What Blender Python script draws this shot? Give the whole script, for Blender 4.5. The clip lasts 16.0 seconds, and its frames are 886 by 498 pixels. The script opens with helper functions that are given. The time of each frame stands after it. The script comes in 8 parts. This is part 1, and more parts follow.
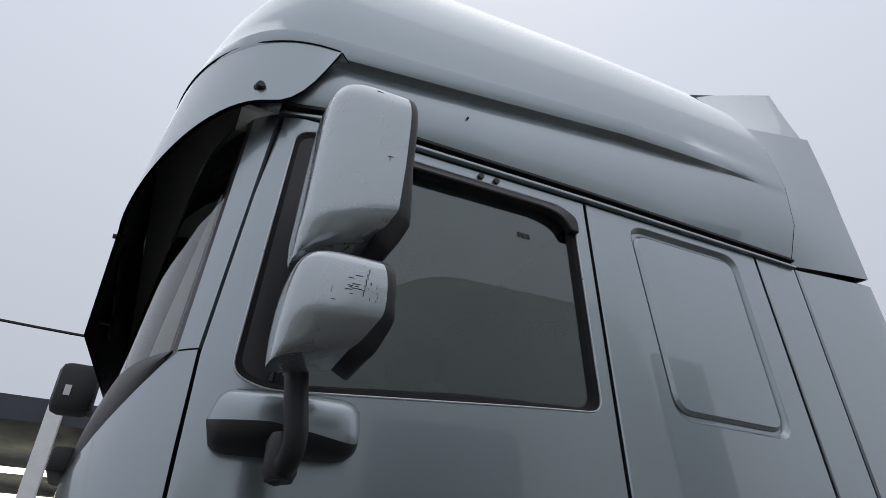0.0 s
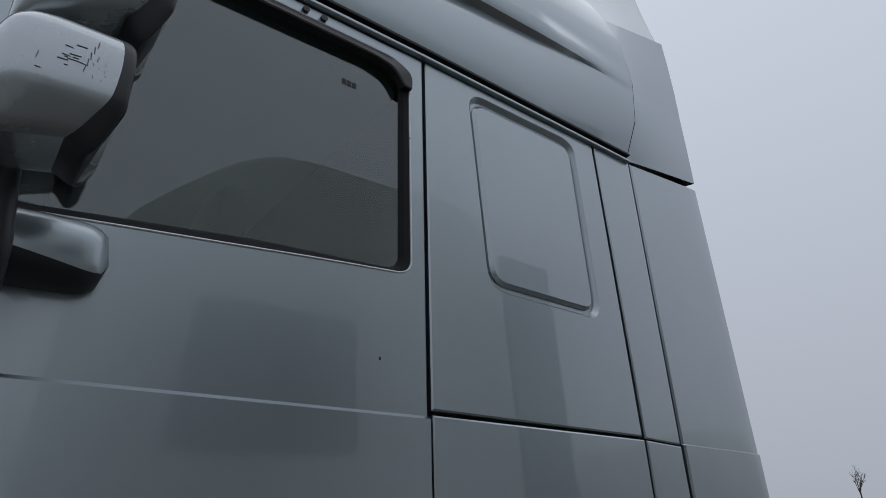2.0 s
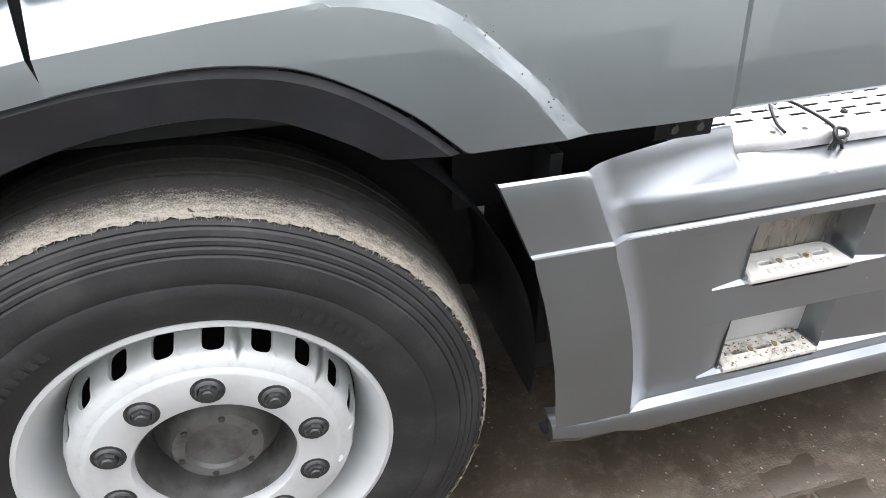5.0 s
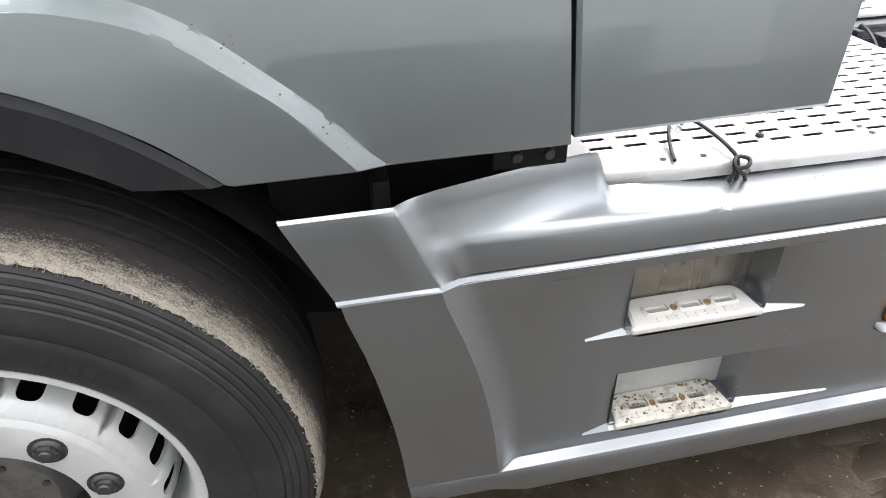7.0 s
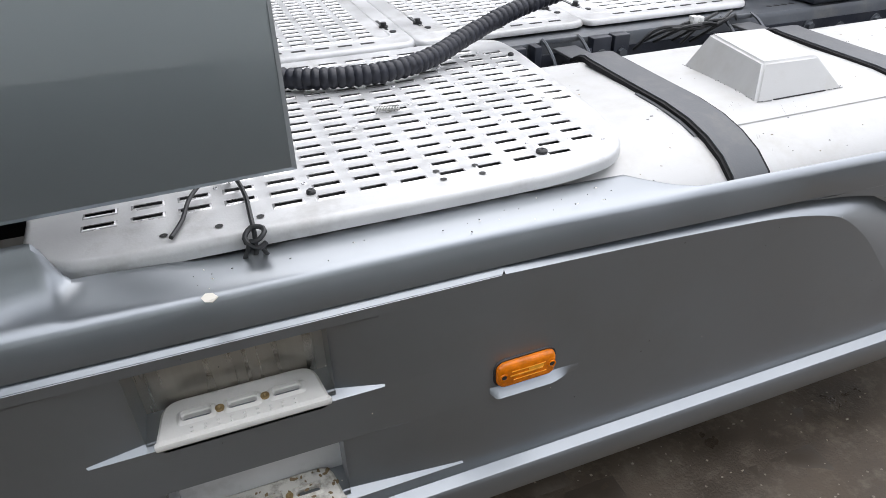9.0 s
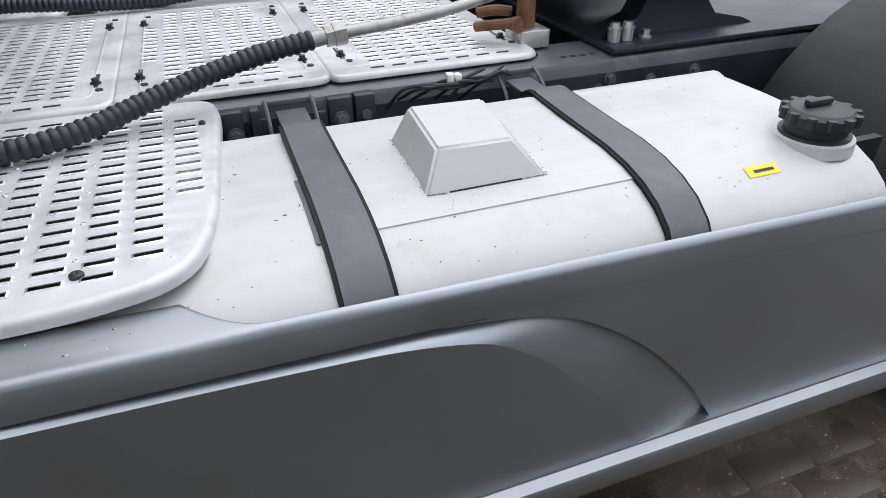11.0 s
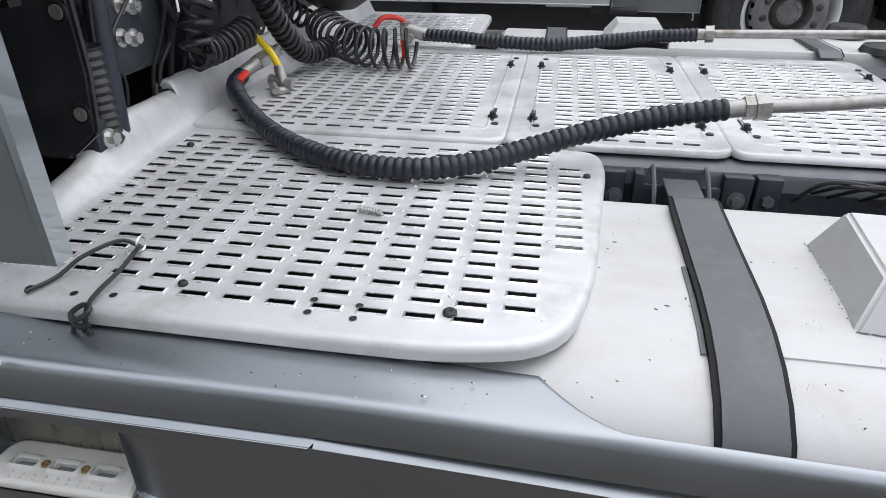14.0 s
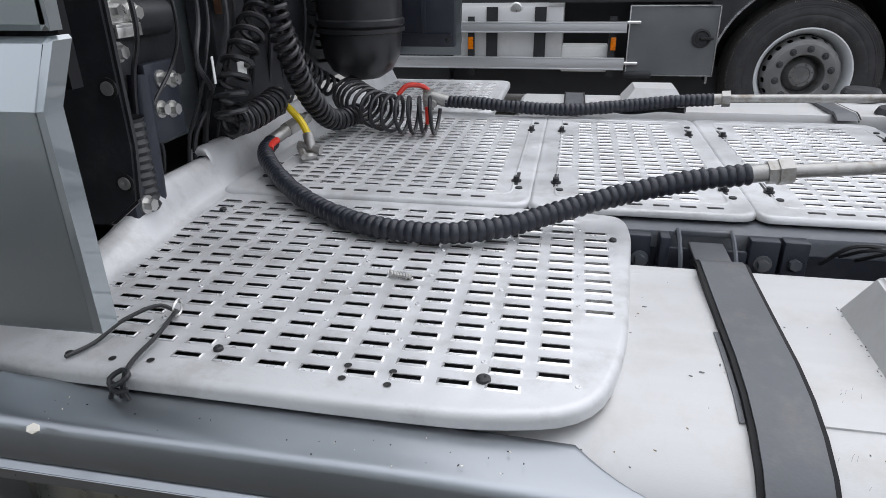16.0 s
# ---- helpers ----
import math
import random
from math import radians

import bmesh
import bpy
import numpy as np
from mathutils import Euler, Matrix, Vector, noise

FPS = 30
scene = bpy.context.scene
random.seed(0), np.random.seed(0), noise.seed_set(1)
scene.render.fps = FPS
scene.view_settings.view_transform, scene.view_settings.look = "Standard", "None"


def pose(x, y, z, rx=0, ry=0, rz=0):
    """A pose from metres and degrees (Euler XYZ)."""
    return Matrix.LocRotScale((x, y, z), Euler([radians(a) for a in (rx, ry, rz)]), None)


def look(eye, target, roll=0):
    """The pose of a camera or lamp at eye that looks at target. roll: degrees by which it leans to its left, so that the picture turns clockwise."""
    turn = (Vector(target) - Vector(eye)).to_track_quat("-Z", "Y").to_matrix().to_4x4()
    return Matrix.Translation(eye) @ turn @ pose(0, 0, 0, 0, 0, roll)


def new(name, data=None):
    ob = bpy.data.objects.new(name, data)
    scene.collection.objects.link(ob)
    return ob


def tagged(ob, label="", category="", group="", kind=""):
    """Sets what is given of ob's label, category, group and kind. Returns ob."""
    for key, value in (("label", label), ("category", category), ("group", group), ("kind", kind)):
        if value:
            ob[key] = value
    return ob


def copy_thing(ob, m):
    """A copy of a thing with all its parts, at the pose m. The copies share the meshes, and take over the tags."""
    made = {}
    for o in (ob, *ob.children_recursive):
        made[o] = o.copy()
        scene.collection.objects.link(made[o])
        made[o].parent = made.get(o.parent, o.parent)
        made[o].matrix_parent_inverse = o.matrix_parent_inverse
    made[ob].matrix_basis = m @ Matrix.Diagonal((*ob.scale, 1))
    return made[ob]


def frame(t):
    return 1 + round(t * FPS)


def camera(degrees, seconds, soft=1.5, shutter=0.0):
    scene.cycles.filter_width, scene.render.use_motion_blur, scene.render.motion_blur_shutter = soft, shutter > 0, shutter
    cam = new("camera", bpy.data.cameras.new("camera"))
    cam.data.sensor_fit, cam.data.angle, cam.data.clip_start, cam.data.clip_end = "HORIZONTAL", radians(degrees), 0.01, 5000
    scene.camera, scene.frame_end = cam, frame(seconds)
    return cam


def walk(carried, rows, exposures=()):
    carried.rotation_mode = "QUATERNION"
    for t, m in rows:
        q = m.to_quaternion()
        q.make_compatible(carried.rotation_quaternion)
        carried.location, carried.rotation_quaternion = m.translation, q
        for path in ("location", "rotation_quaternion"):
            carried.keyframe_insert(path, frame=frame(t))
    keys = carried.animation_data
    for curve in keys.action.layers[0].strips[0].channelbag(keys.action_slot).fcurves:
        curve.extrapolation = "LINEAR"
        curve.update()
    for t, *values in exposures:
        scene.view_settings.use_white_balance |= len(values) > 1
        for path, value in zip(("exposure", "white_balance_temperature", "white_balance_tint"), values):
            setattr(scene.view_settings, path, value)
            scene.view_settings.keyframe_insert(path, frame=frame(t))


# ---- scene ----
cam = camera(69.6, 16.0, soft=0.6)
PATH = [
    (0, (0.661, -1.141, 1.711), (1.386, 0.383, 2.785), 0.7),
    (0.5, (0.686, -1.201, 1.707), (1.434, 0.302, 2.794), 1.3),
    (1, (0.705, -1.215, 1.703), (1.571, 0.234, 2.776), 1.2),
    (1.5, (0.777, -1.177, 1.682), (1.828, 0.177, 2.713), 0.0),
    (2, (0.888, -1.054, 1.651), (2.007, 0.378, 2.487), -0.7),
    (2.5, (1.025, -0.943, 1.597), (2.229, 0.592, 2.036), -0.4),
    (3, (1.216, -0.856, 1.497), (2.442, 0.724, 1.542), -0.4),
    (3.5, (1.373, -0.836, 1.447), (2.531, 0.745, 1.047), 0.6),
    (4, (1.564, -0.812, 1.4), (2.572, 0.728, 0.617), 0.4),
    (4.2, (1.66, -0.798, 1.396), (2.538, 0.759, 0.498), 0.1),
    (6.3, (2.233, -0.797, 1.332), (2.426, 0.825, 0.178), -1.7),
    (6.5, (2.265, -0.776, 1.34), (2.482, 0.846, 0.19), -1.6),
    (7, (2.329, -0.722, 1.344), (2.644, 0.911, 0.232), -1.5),
    (7.5, (2.412, -0.689, 1.325), (2.854, 1.0, 0.349), -1.4),
    (8, (2.607, -0.694, 1.322), (3.062, 0.915, 0.225), -0.8),
    (8.5, (2.755, -0.712, 1.322), (3.226, 0.891, 0.221), -0.6),
    (9, (2.956, -0.663, 1.327), (3.536, 0.896, 0.216), -1.0),
    (9.5, (3.127, -0.631, 1.33), (3.74, 0.921, 0.227), -0.7),
    (10, (3.355, -0.668, 1.352), (3.955, 0.883, 0.241), -0.9),
    (10.2, (3.433, -0.695, 1.367), (4.029, 0.859, 0.258), -0.8),
    (12.3, (3.77, -0.525, 1.34), (4.09, 1.123, 0.254), 0.1),
    (12.5, (3.768, -0.533, 1.33), (3.949, 1.135, 0.241), 0.4),
    (13, (3.722, -0.531, 1.334), (3.652, 1.138, 0.235), 0.3),
    (13.5, (3.628, -0.505, 1.346), (3.354, 1.143, 0.247), 0.2),
    (14, (3.546, -0.5, 1.351), (3.241, 1.221, 0.379), -0.2),
    (14.5, (3.492, -0.507, 1.355), (3.168, 1.217, 0.394), -0.3),
    (15, (3.484, -0.516, 1.366), (3.13, 1.252, 0.501), -0.3),
    (15.5, (3.499, -0.52, 1.368), (3.133, 1.268, 0.549), -0.6),
    (16, (3.524, -0.51, 1.367), (3.159, 1.281, 0.557), -0.9),
]
EXPOSURE = [(0, -0.44, 6250, 10), (0.5, -0.52, 6100, 10), (1.0, -0.58, 6050, 10), (2.0, -0.62, 6100, 9), (2.5, -0.02, 6400, 10), (3.0, 0.4, 6500, 10), (3.5, 0.98, 6700, 12), (4.0, 1.58, 6700, 12), (6.5, 2.3, 6850, 12),
            (7.0, 1.95, 6900, 12), (7.5, 1.7, 6900, 12), (8.0, 1.2, 6850, 12), (8.5, 1.1, 6600, 11), (9.0, 1.08, 6550, 11), (10.0, 0.94, 6450, 11), (12.5, 0.68, 6400, 11), (13.0, 0.8, 6450, 11), (14.0, 0.82, 6450, 11), (15.0, 0.85, 6450, 11), (15.5, 0.68, 6420, 11), (16.0, 0.65, 6400, 11)]
walk(cam, [(t, look(eye, target, roll)) for t, eye, target, roll in PATH], EXPOSURE)

from mathutils import noise

# ---- world and light: overcast day ----
world = bpy.data.worlds.new("overcast")
scene.world = world
world.use_nodes = True
wn, wl = world.node_tree.nodes, world.node_tree.links
sky = wn.new("ShaderNodeTexSky")
sky.sky_type = "NISHITA"
sky.sun_disc = False
sky.sun_elevation = radians(68)
sky.sun_rotation = radians(40)
sky.dust_density = 4.0
sky_level = wn.new("ShaderNodeMix")
sky_level.data_type = "RGBA"
sky_level.blend_type = "MULTIPLY"
sky_level.inputs[0].default_value = 1.0
wl.new(sky.outputs[0], sky_level.inputs[6])
sky_level.inputs[7].default_value = (0.12, 0.12, 0.12, 1)
cloud = wn.new("ShaderNodeMix")
cloud.data_type = "RGBA"
cloud.inputs[0].default_value = 0.96
cloud.inputs[7].default_value = (0.80, 0.83, 0.90, 1)
wl.new(sky_level.outputs[2], cloud.inputs[6])
sky_way = wn.new("ShaderNodeTexCoord")
sky_up = wn.new("ShaderNodeSeparateXYZ")
wl.new(sky_way.outputs["Generated"], sky_up.inputs[0])
rise = wn.new("ShaderNodeMapRange")
rise.inputs["From Min"].default_value, rise.inputs["From Max"].default_value = 0.0, 1.0
rise.inputs["To Min"].default_value, rise.inputs["To Max"].default_value = 0.76, 1.34
wl.new(sky_up.outputs["Z"], rise.inputs["Value"])
overcast = wn.new("ShaderNodeMix")
overcast.data_type, overcast.blend_type = "RGBA", "MULTIPLY"
overcast.inputs[0].default_value = 1.0
wl.new(cloud.outputs[2], overcast.inputs[6])
wl.new(rise.outputs[0], overcast.inputs[7])
wl.new(overcast.outputs[2], wn["Background"].inputs[0])
wn["Background"].inputs[1].default_value = 1.0
sun = new("sun", bpy.data.lights.new("sun", "SUN"))
sun.data.energy, sun.data.angle, sun.data.color = 0.6, radians(80), (1.0, 0.97, 0.93)
sun.matrix_world = look((0, 0, 0), (-0.24, -0.28, -0.93))


# ---- materials ----
def material(name, col, rough=0.5, metal=0.0, var=0.12, scale=6.0, bump=0.0, bscale=220.0, coat=0.0,
             dirt=None, dirt_amount=0.35, dscale=3.0, grain=(1, 1, 1), flake=0.0, rvar=0.08, spec=0.5, crough=0.03):
    m = bpy.data.materials.new(name)
    m.use_nodes = True
    n, l = m.node_tree.nodes, m.node_tree.links
    p = n["Principled BSDF"]
    tc = n.new("ShaderNodeTexCoord")
    mp = n.new("ShaderNodeMapping")
    mp.inputs["Scale"].default_value = grain
    l.new(tc.outputs["Object"], mp.inputs[0])
    big = n.new("ShaderNodeTexNoise")
    big.inputs["Scale"].default_value = scale
    big.inputs["Detail"].default_value = 6.0
    l.new(mp.outputs[0], big.inputs["Vector"])
    ramp = n.new("ShaderNodeMapRange")
    ramp.inputs["From Min"].default_value, ramp.inputs["From Max"].default_value = 0.25, 0.75
    ramp.inputs["To Min"].default_value, ramp.inputs["To Max"].default_value = 1 - var, 1 + var
    l.new(big.outputs["Fac"], ramp.inputs["Value"])
    mul = n.new("ShaderNodeMix")
    mul.data_type, mul.blend_type = "RGBA", "MULTIPLY"
    mul.inputs[0].default_value = 1.0
    mul.inputs[6].default_value = (*col, 1)
    l.new(ramp.outputs[0], mul.inputs[7])
    out = mul.outputs[2]
    if dirt:
        dn = n.new("ShaderNodeTexNoise")
        dn.inputs["Scale"].default_value, dn.inputs["Detail"].default_value = dscale, 9.0
        dn.inputs["Roughness"].default_value = 0.68
        l.new(tc.outputs["Object"], dn.inputs["Vector"])
        dr = n.new("ShaderNodeMapRange")
        dr.inputs["From Min"].default_value, dr.inputs["From Max"].default_value = 0.5, 0.72
        dr.inputs["To Max"].default_value = dirt_amount
        l.new(dn.outputs["Fac"], dr.inputs["Value"])
        dm = n.new("ShaderNodeMix")
        dm.data_type = "RGBA"
        dm.inputs[7].default_value = (*dirt, 1)
        l.new(dr.outputs[0], dm.inputs[0])
        l.new(out, dm.inputs[6])
        out = dm.outputs[2]
    l.new(out, p.inputs["Base Color"])
    p.inputs["Metallic"].default_value = metal
    p.inputs["Specular IOR Level"].default_value = spec
    rr = n.new("ShaderNodeMapRange")
    rr.inputs["From Min"].default_value, rr.inputs["From Max"].default_value = 0.3, 0.7
    rr.inputs["To Min"].default_value, rr.inputs["To Max"].default_value = max(0.0, rough - rvar), min(1.0, rough + rvar)
    l.new(big.outputs["Fac"], rr.inputs["Value"])
    l.new(rr.outputs[0], p.inputs["Roughness"])
    if coat:
        p.inputs["Coat Weight"].default_value, p.inputs["Coat Roughness"].default_value = coat, crough
        p.inputs["Coat IOR"].default_value = 1.68
    if bump or flake:
        fine = n.new("ShaderNodeTexNoise")
        fine.inputs["Scale"].default_value, fine.inputs["Detail"].default_value = bscale, 4.0
        l.new(mp.outputs[0], fine.inputs["Vector"])
        b = n.new("ShaderNodeBump")
        b.inputs["Strength"].default_value, b.inputs["Distance"].default_value = bump or flake, 0.002
        l.new(fine.outputs["Fac"], b.inputs["Height"])
        l.new(b.outputs[0], p.inputs["Normal"])
    return m


PAINT = material("grey_metallic_paint", (0.335, 0.373, 0.392), 0.34, 0.92, 0.05, 2.0, flake=0.02, bscale=900, coat=1.0,
                 dirt=(0.20, 0.20, 0.19), dirt_amount=0.12, dscale=1.5, rvar=0.03)
SATIN = material("grey_satin_paint", (0.262, 0.285, 0.308), 0.40, 0.88, 0.06, 3.0, flake=0.03, bscale=700, coat=1.0, crough=0.24,
                 dirt=(0.2, 0.19, 0.17), dirt_amount=0.2, dscale=4.0)
MIRROR_PAINT = material("light_grey_mirror_paint", (0.40, 0.43, 0.445), 0.28, 0.70, 0.06, 9.0, flake=0.02, bscale=800, coat=0.8)
BLACK = material("black_plastic", (0.018, 0.019, 0.021), 0.45, 0, 0.25, 12, bump=0.12, bscale=500)
MATT = material("matt_black_plastic", (0.014, 0.015, 0.017), 0.58, 0, 0.3, 9, bump=0.25, bscale=380,
                dirt=(0.06, 0.057, 0.054), dirt_amount=0.25, dscale=6, spec=0.4)
BROWNBLACK = material("dark_brown_plastic", (0.020, 0.017, 0.018), 0.4, 0, 0.15, 7, bump=0.06, bscale=500)
EQUIP = material("dusty_black_equipment", (0.021, 0.022, 0.025), 0.45, 0, 0.4, 9, bump=0.2, bscale=120, dirt=(0.07, 0.068, 0.066), dirt_amount=0.3, dscale=9, spec=0.4)
# black for rubber seals, and for sheets that stand in for shade
SEAL_AND_SHADE = material("black_seal_and_shade", (0.010, 0.010, 0.011), 0.6, 0, 0.2, 20, spec=0.22)
ALU = material("brushed_tread_aluminium", (0.60, 0.605, 0.61), 0.42, 0.22, 0.10, 9, bump=0.15, bscale=260,
               dirt=(0.34, 0.33, 0.31), dirt_amount=0.55, dscale=13.0, rvar=0.14)
SLOTLIP = material("polished_slot_edge", (0.74, 0.74, 0.74), 0.26, 0.6, 0.08, 30, bump=0.05, bscale=300, dirt=(0.5, 0.48, 0.45), dirt_amount=0.35, dscale=14)
TANK = material("white_aluminium_tank", (0.52, 0.52, 0.515), 0.50, 0.16, 0.07, 3, bump=0.07, bscale=120, grain=(1, 9, 1),
                dirt=(0.40, 0.38, 0.34), dirt_amount=0.45, dscale=9.0, rvar=0.1)
STRAP = material("grey_rubber_strap", (0.105, 0.11, 0.118), 0.5, 0.2, 0.15, 14, bump=0.12, bscale=240,
                 dirt=(0.22, 0.21, 0.19), dirt_amount=0.35, dscale=12)
FRAME = material("dark_chassis_paint", (0.024, 0.028, 0.040), 0.42, 0.1, 0.25, 6, bump=0.2, bscale=140,
                 dirt=(0.09, 0.085, 0.08), dirt_amount=0.3, dscale=8)
RAILTOP = material("grey_chassis_paint", (0.11, 0.12, 0.135), 0.45, 0.3, 0.2, 6, bump=0.12, bscale=140,
                   dirt=(0.25, 0.24, 0.22), dirt_amount=0.4, dscale=9)
STEEL = material("zinc_steel", (0.62, 0.62, 0.60), 0.34, 0.85, 0.15, 40, bump=0.1, bscale=300, dirt=(0.35, 0.32, 0.28), dirt_amount=0.5, dscale=20)
GALV = material("galvanised_pipe", (0.38, 0.375, 0.36), 0.45, 0.7, 0.2, 25, bump=0.2, bscale=200, dirt=(0.16, 0.125, 0.085), dirt_amount=0.8, dscale=26)
RUST = material("rusty_brass", (0.16, 0.075, 0.04), 0.7, 0.2, 0.4, 30, bump=0.5, bscale=160, dirt=(0.35, 0.22, 0.12), dirt_amount=0.6, dscale=16)
RIM = material("silver_wheel_paint", (0.62, 0.64, 0.65), 0.45, 0.2, 0.05, 8, bump=0.04, bscale=300,
               dirt=(0.42, 0.41, 0.39), dirt_amount=0.4, dscale=9)
HUBGREY = material("greasy_grey_hub", (0.17, 0.17, 0.168), 0.5, 0.5, 0.3, 14, bump=0.3, bscale=160, dirt=(0.07, 0.055, 0.04), dirt_amount=0.7, dscale=18)
NUT = material("dark_wheel_nut", (0.07, 0.072, 0.075), 0.45, 0.5, 0.3, 40, bump=0.3, bscale=260)
TYRE = material("tyre_rubber", (0.021, 0.021, 0.0225), 0.6, 0, 0.25, 9, bump=0.3, bscale=170,
                dirt=(0.075, 0.072, 0.068), dirt_amount=0.4, dscale=9)
TREAD = material("dusty_tyre_shoulder", (0.27, 0.24, 0.195), 0.95, 0, 0.6, 110, bump=1.0, bscale=190,
                 dirt=(0.04, 0.038, 0.035), dirt_amount=0.95, dscale=48)
HOSE = material("blue_black_hose", (0.014, 0.016, 0.025), 0.42, 0, 0.3, 60, bump=0.15, bscale=300, dirt=(0.07, 0.07, 0.075), dirt_amount=0.25, dscale=25)
COIL = material("black_air_line", (0.018, 0.018, 0.020), 0.36, 0, 0.2, 40)
YELLOW = material("yellow_air_line", (0.75, 0.55, 0.02), 0.4, 0, 0.12, 40)
RED = material("red_plastic", (0.60, 0.035, 0.02), 0.4, 0, 0.12, 40)
ORANGE = material("orange_lens", (0.66, 0.165, 0.001), 0.16, 0, 0.35, 60, coat=0.1, spec=0.35)
STEPGREY = material("light_grey_step_plastic", (0.62, 0.61, 0.58), 0.6, 0, 0.08, 12, bump=0.2, bscale=300)
STEPDIRTY = material("muddy_grey_step_plastic", (0.60, 0.58, 0.53), 0.65, 0, 0.12, 12, bump=0.3, bscale=200,
                     dirt=(0.10, 0.075, 0.045), dirt_amount=0.95, dscale=34)
BRUSHED = material("brushed_step_plate", (0.34, 0.32, 0.285), 0.3, 0.9, 0.08, 5, bump=0.1, bscale=300, grain=(14, 1, 0.6))
MUD = material("dried_brown_mud", (0.20, 0.145, 0.08), 0.9, 0, 0.4, 40, bump=0.5, bscale=200)
ARCHLIP = material("smooth_black_arch_plastic", (0.020, 0.022, 0.028), 0.38, 0, 0.25, 7, bump=0.05, bscale=400, dirt=(0.07, 0.07, 0.075), dirt_amount=0.3, dscale=11)
DARKRIM = material("dirty_grey_wheel_paint", (0.17, 0.17, 0.168), 0.5, 0.3, 0.2, 10, dirt=(0.12, 0.11, 0.1), dirt_amount=0.5, dscale=9)
BRASS = material("dull_brass_screw", (0.30, 0.215, 0.10), 0.5, 0.5, 0.2, 60)
WHITE = material("white_paint", (0.80, 0.80, 0.78), 0.45, 0, 0.05, 5, dirt=(0.6, 0.58, 0.53), dirt_amount=0.3, dscale=4)
CREAM = material("cream_fence_paint", (0.78, 0.76, 0.70), 0.5, 0, 0.06, 5)
GREEN = material("green_panel_paint", (0.02, 0.19, 0.15), 0.4, 0, 0.1, 4)
HIVIS = material("yellow_green_board", (0.62, 0.80, 0.02), 0.5, 0, 0.08, 6)
BLUEGREY = material("dark_blue_grey_paint", (0.055, 0.06, 0.075), 0.5, 0.1, 0.12, 3)
DARKGREY = material("dark_grey_box_paint", (0.15, 0.16, 0.165), 0.4, 0.5, 0.1, 4, coat=0.3, dirt=(0.25, 0.24, 0.22), dirt_amount=0.3)
CHROME = material("bright_trim", (0.75, 0.76, 0.77), 0.2, 0.9, 0.05, 20)
ALURAIL = material("anodised_side_rail", (0.60, 0.61, 0.62), 0.35, 0.7, 0.06, 4, bump=0.06, bscale=200, grain=(0.2, 1, 8))
LABEL = material("white_label", (0.82, 0.82, 0.80), 0.4, 0, 0.04, 20)
INK = material("black_ink", (0.012, 0.012, 0.012), 0.5, 0, 0.05, 20)
GRASS = material("grass_bank", (0.15, 0.13, 0.05), 0.9, 0, 0.35, 0.6, bump=0.5, bscale=3)
BARK = material("bare_bark", (0.10, 0.085, 0.07), 0.9, 0, 0.2, 5)
CONCRETE = material("grey_concrete", (0.24, 0.232, 0.218), 0.85, 0, 0.2, 0.4, bump=0.3, bscale=30, dirt=(0.2, 0.19, 0.17), dirt_amount=0.5, dscale=0.8)
HEADLINER = material("pale_headliner", (0.72, 0.72, 0.68), 0.9, 0, 0.1, 4)
INTERIOR = material("dark_cab_interior", (0.024, 0.026, 0.025), 0.85, 0, 0.3, 5, spec=0.2)
LEAFDRY = material("pale_dry_leaf", (0.66, 0.63, 0.56), 0.7, 0, 0.1, 60)
STICKER = material("yellow_sticker", (0.80, 0.62, 0.05), 0.45, 0, 0.08, 40)
SCRATCH = material("dark_scuff_mark", (0.09, 0.09, 0.09), 0.8, 0, 0.4, 90)


CRUMB = material("pale_gravel_crumb", (0.24, 0.21, 0.17), 0.85, 0, 0.4, 30)


def ground_material():
    m = material("wet_brown_paving", (0.070, 0.054, 0.039), 0.5, 0, 0.5, 5, bump=1.0, bscale=150,
                 dirt=(0.150, 0.124, 0.092), dirt_amount=0.85, dscale=22, rvar=0.25)
    return m




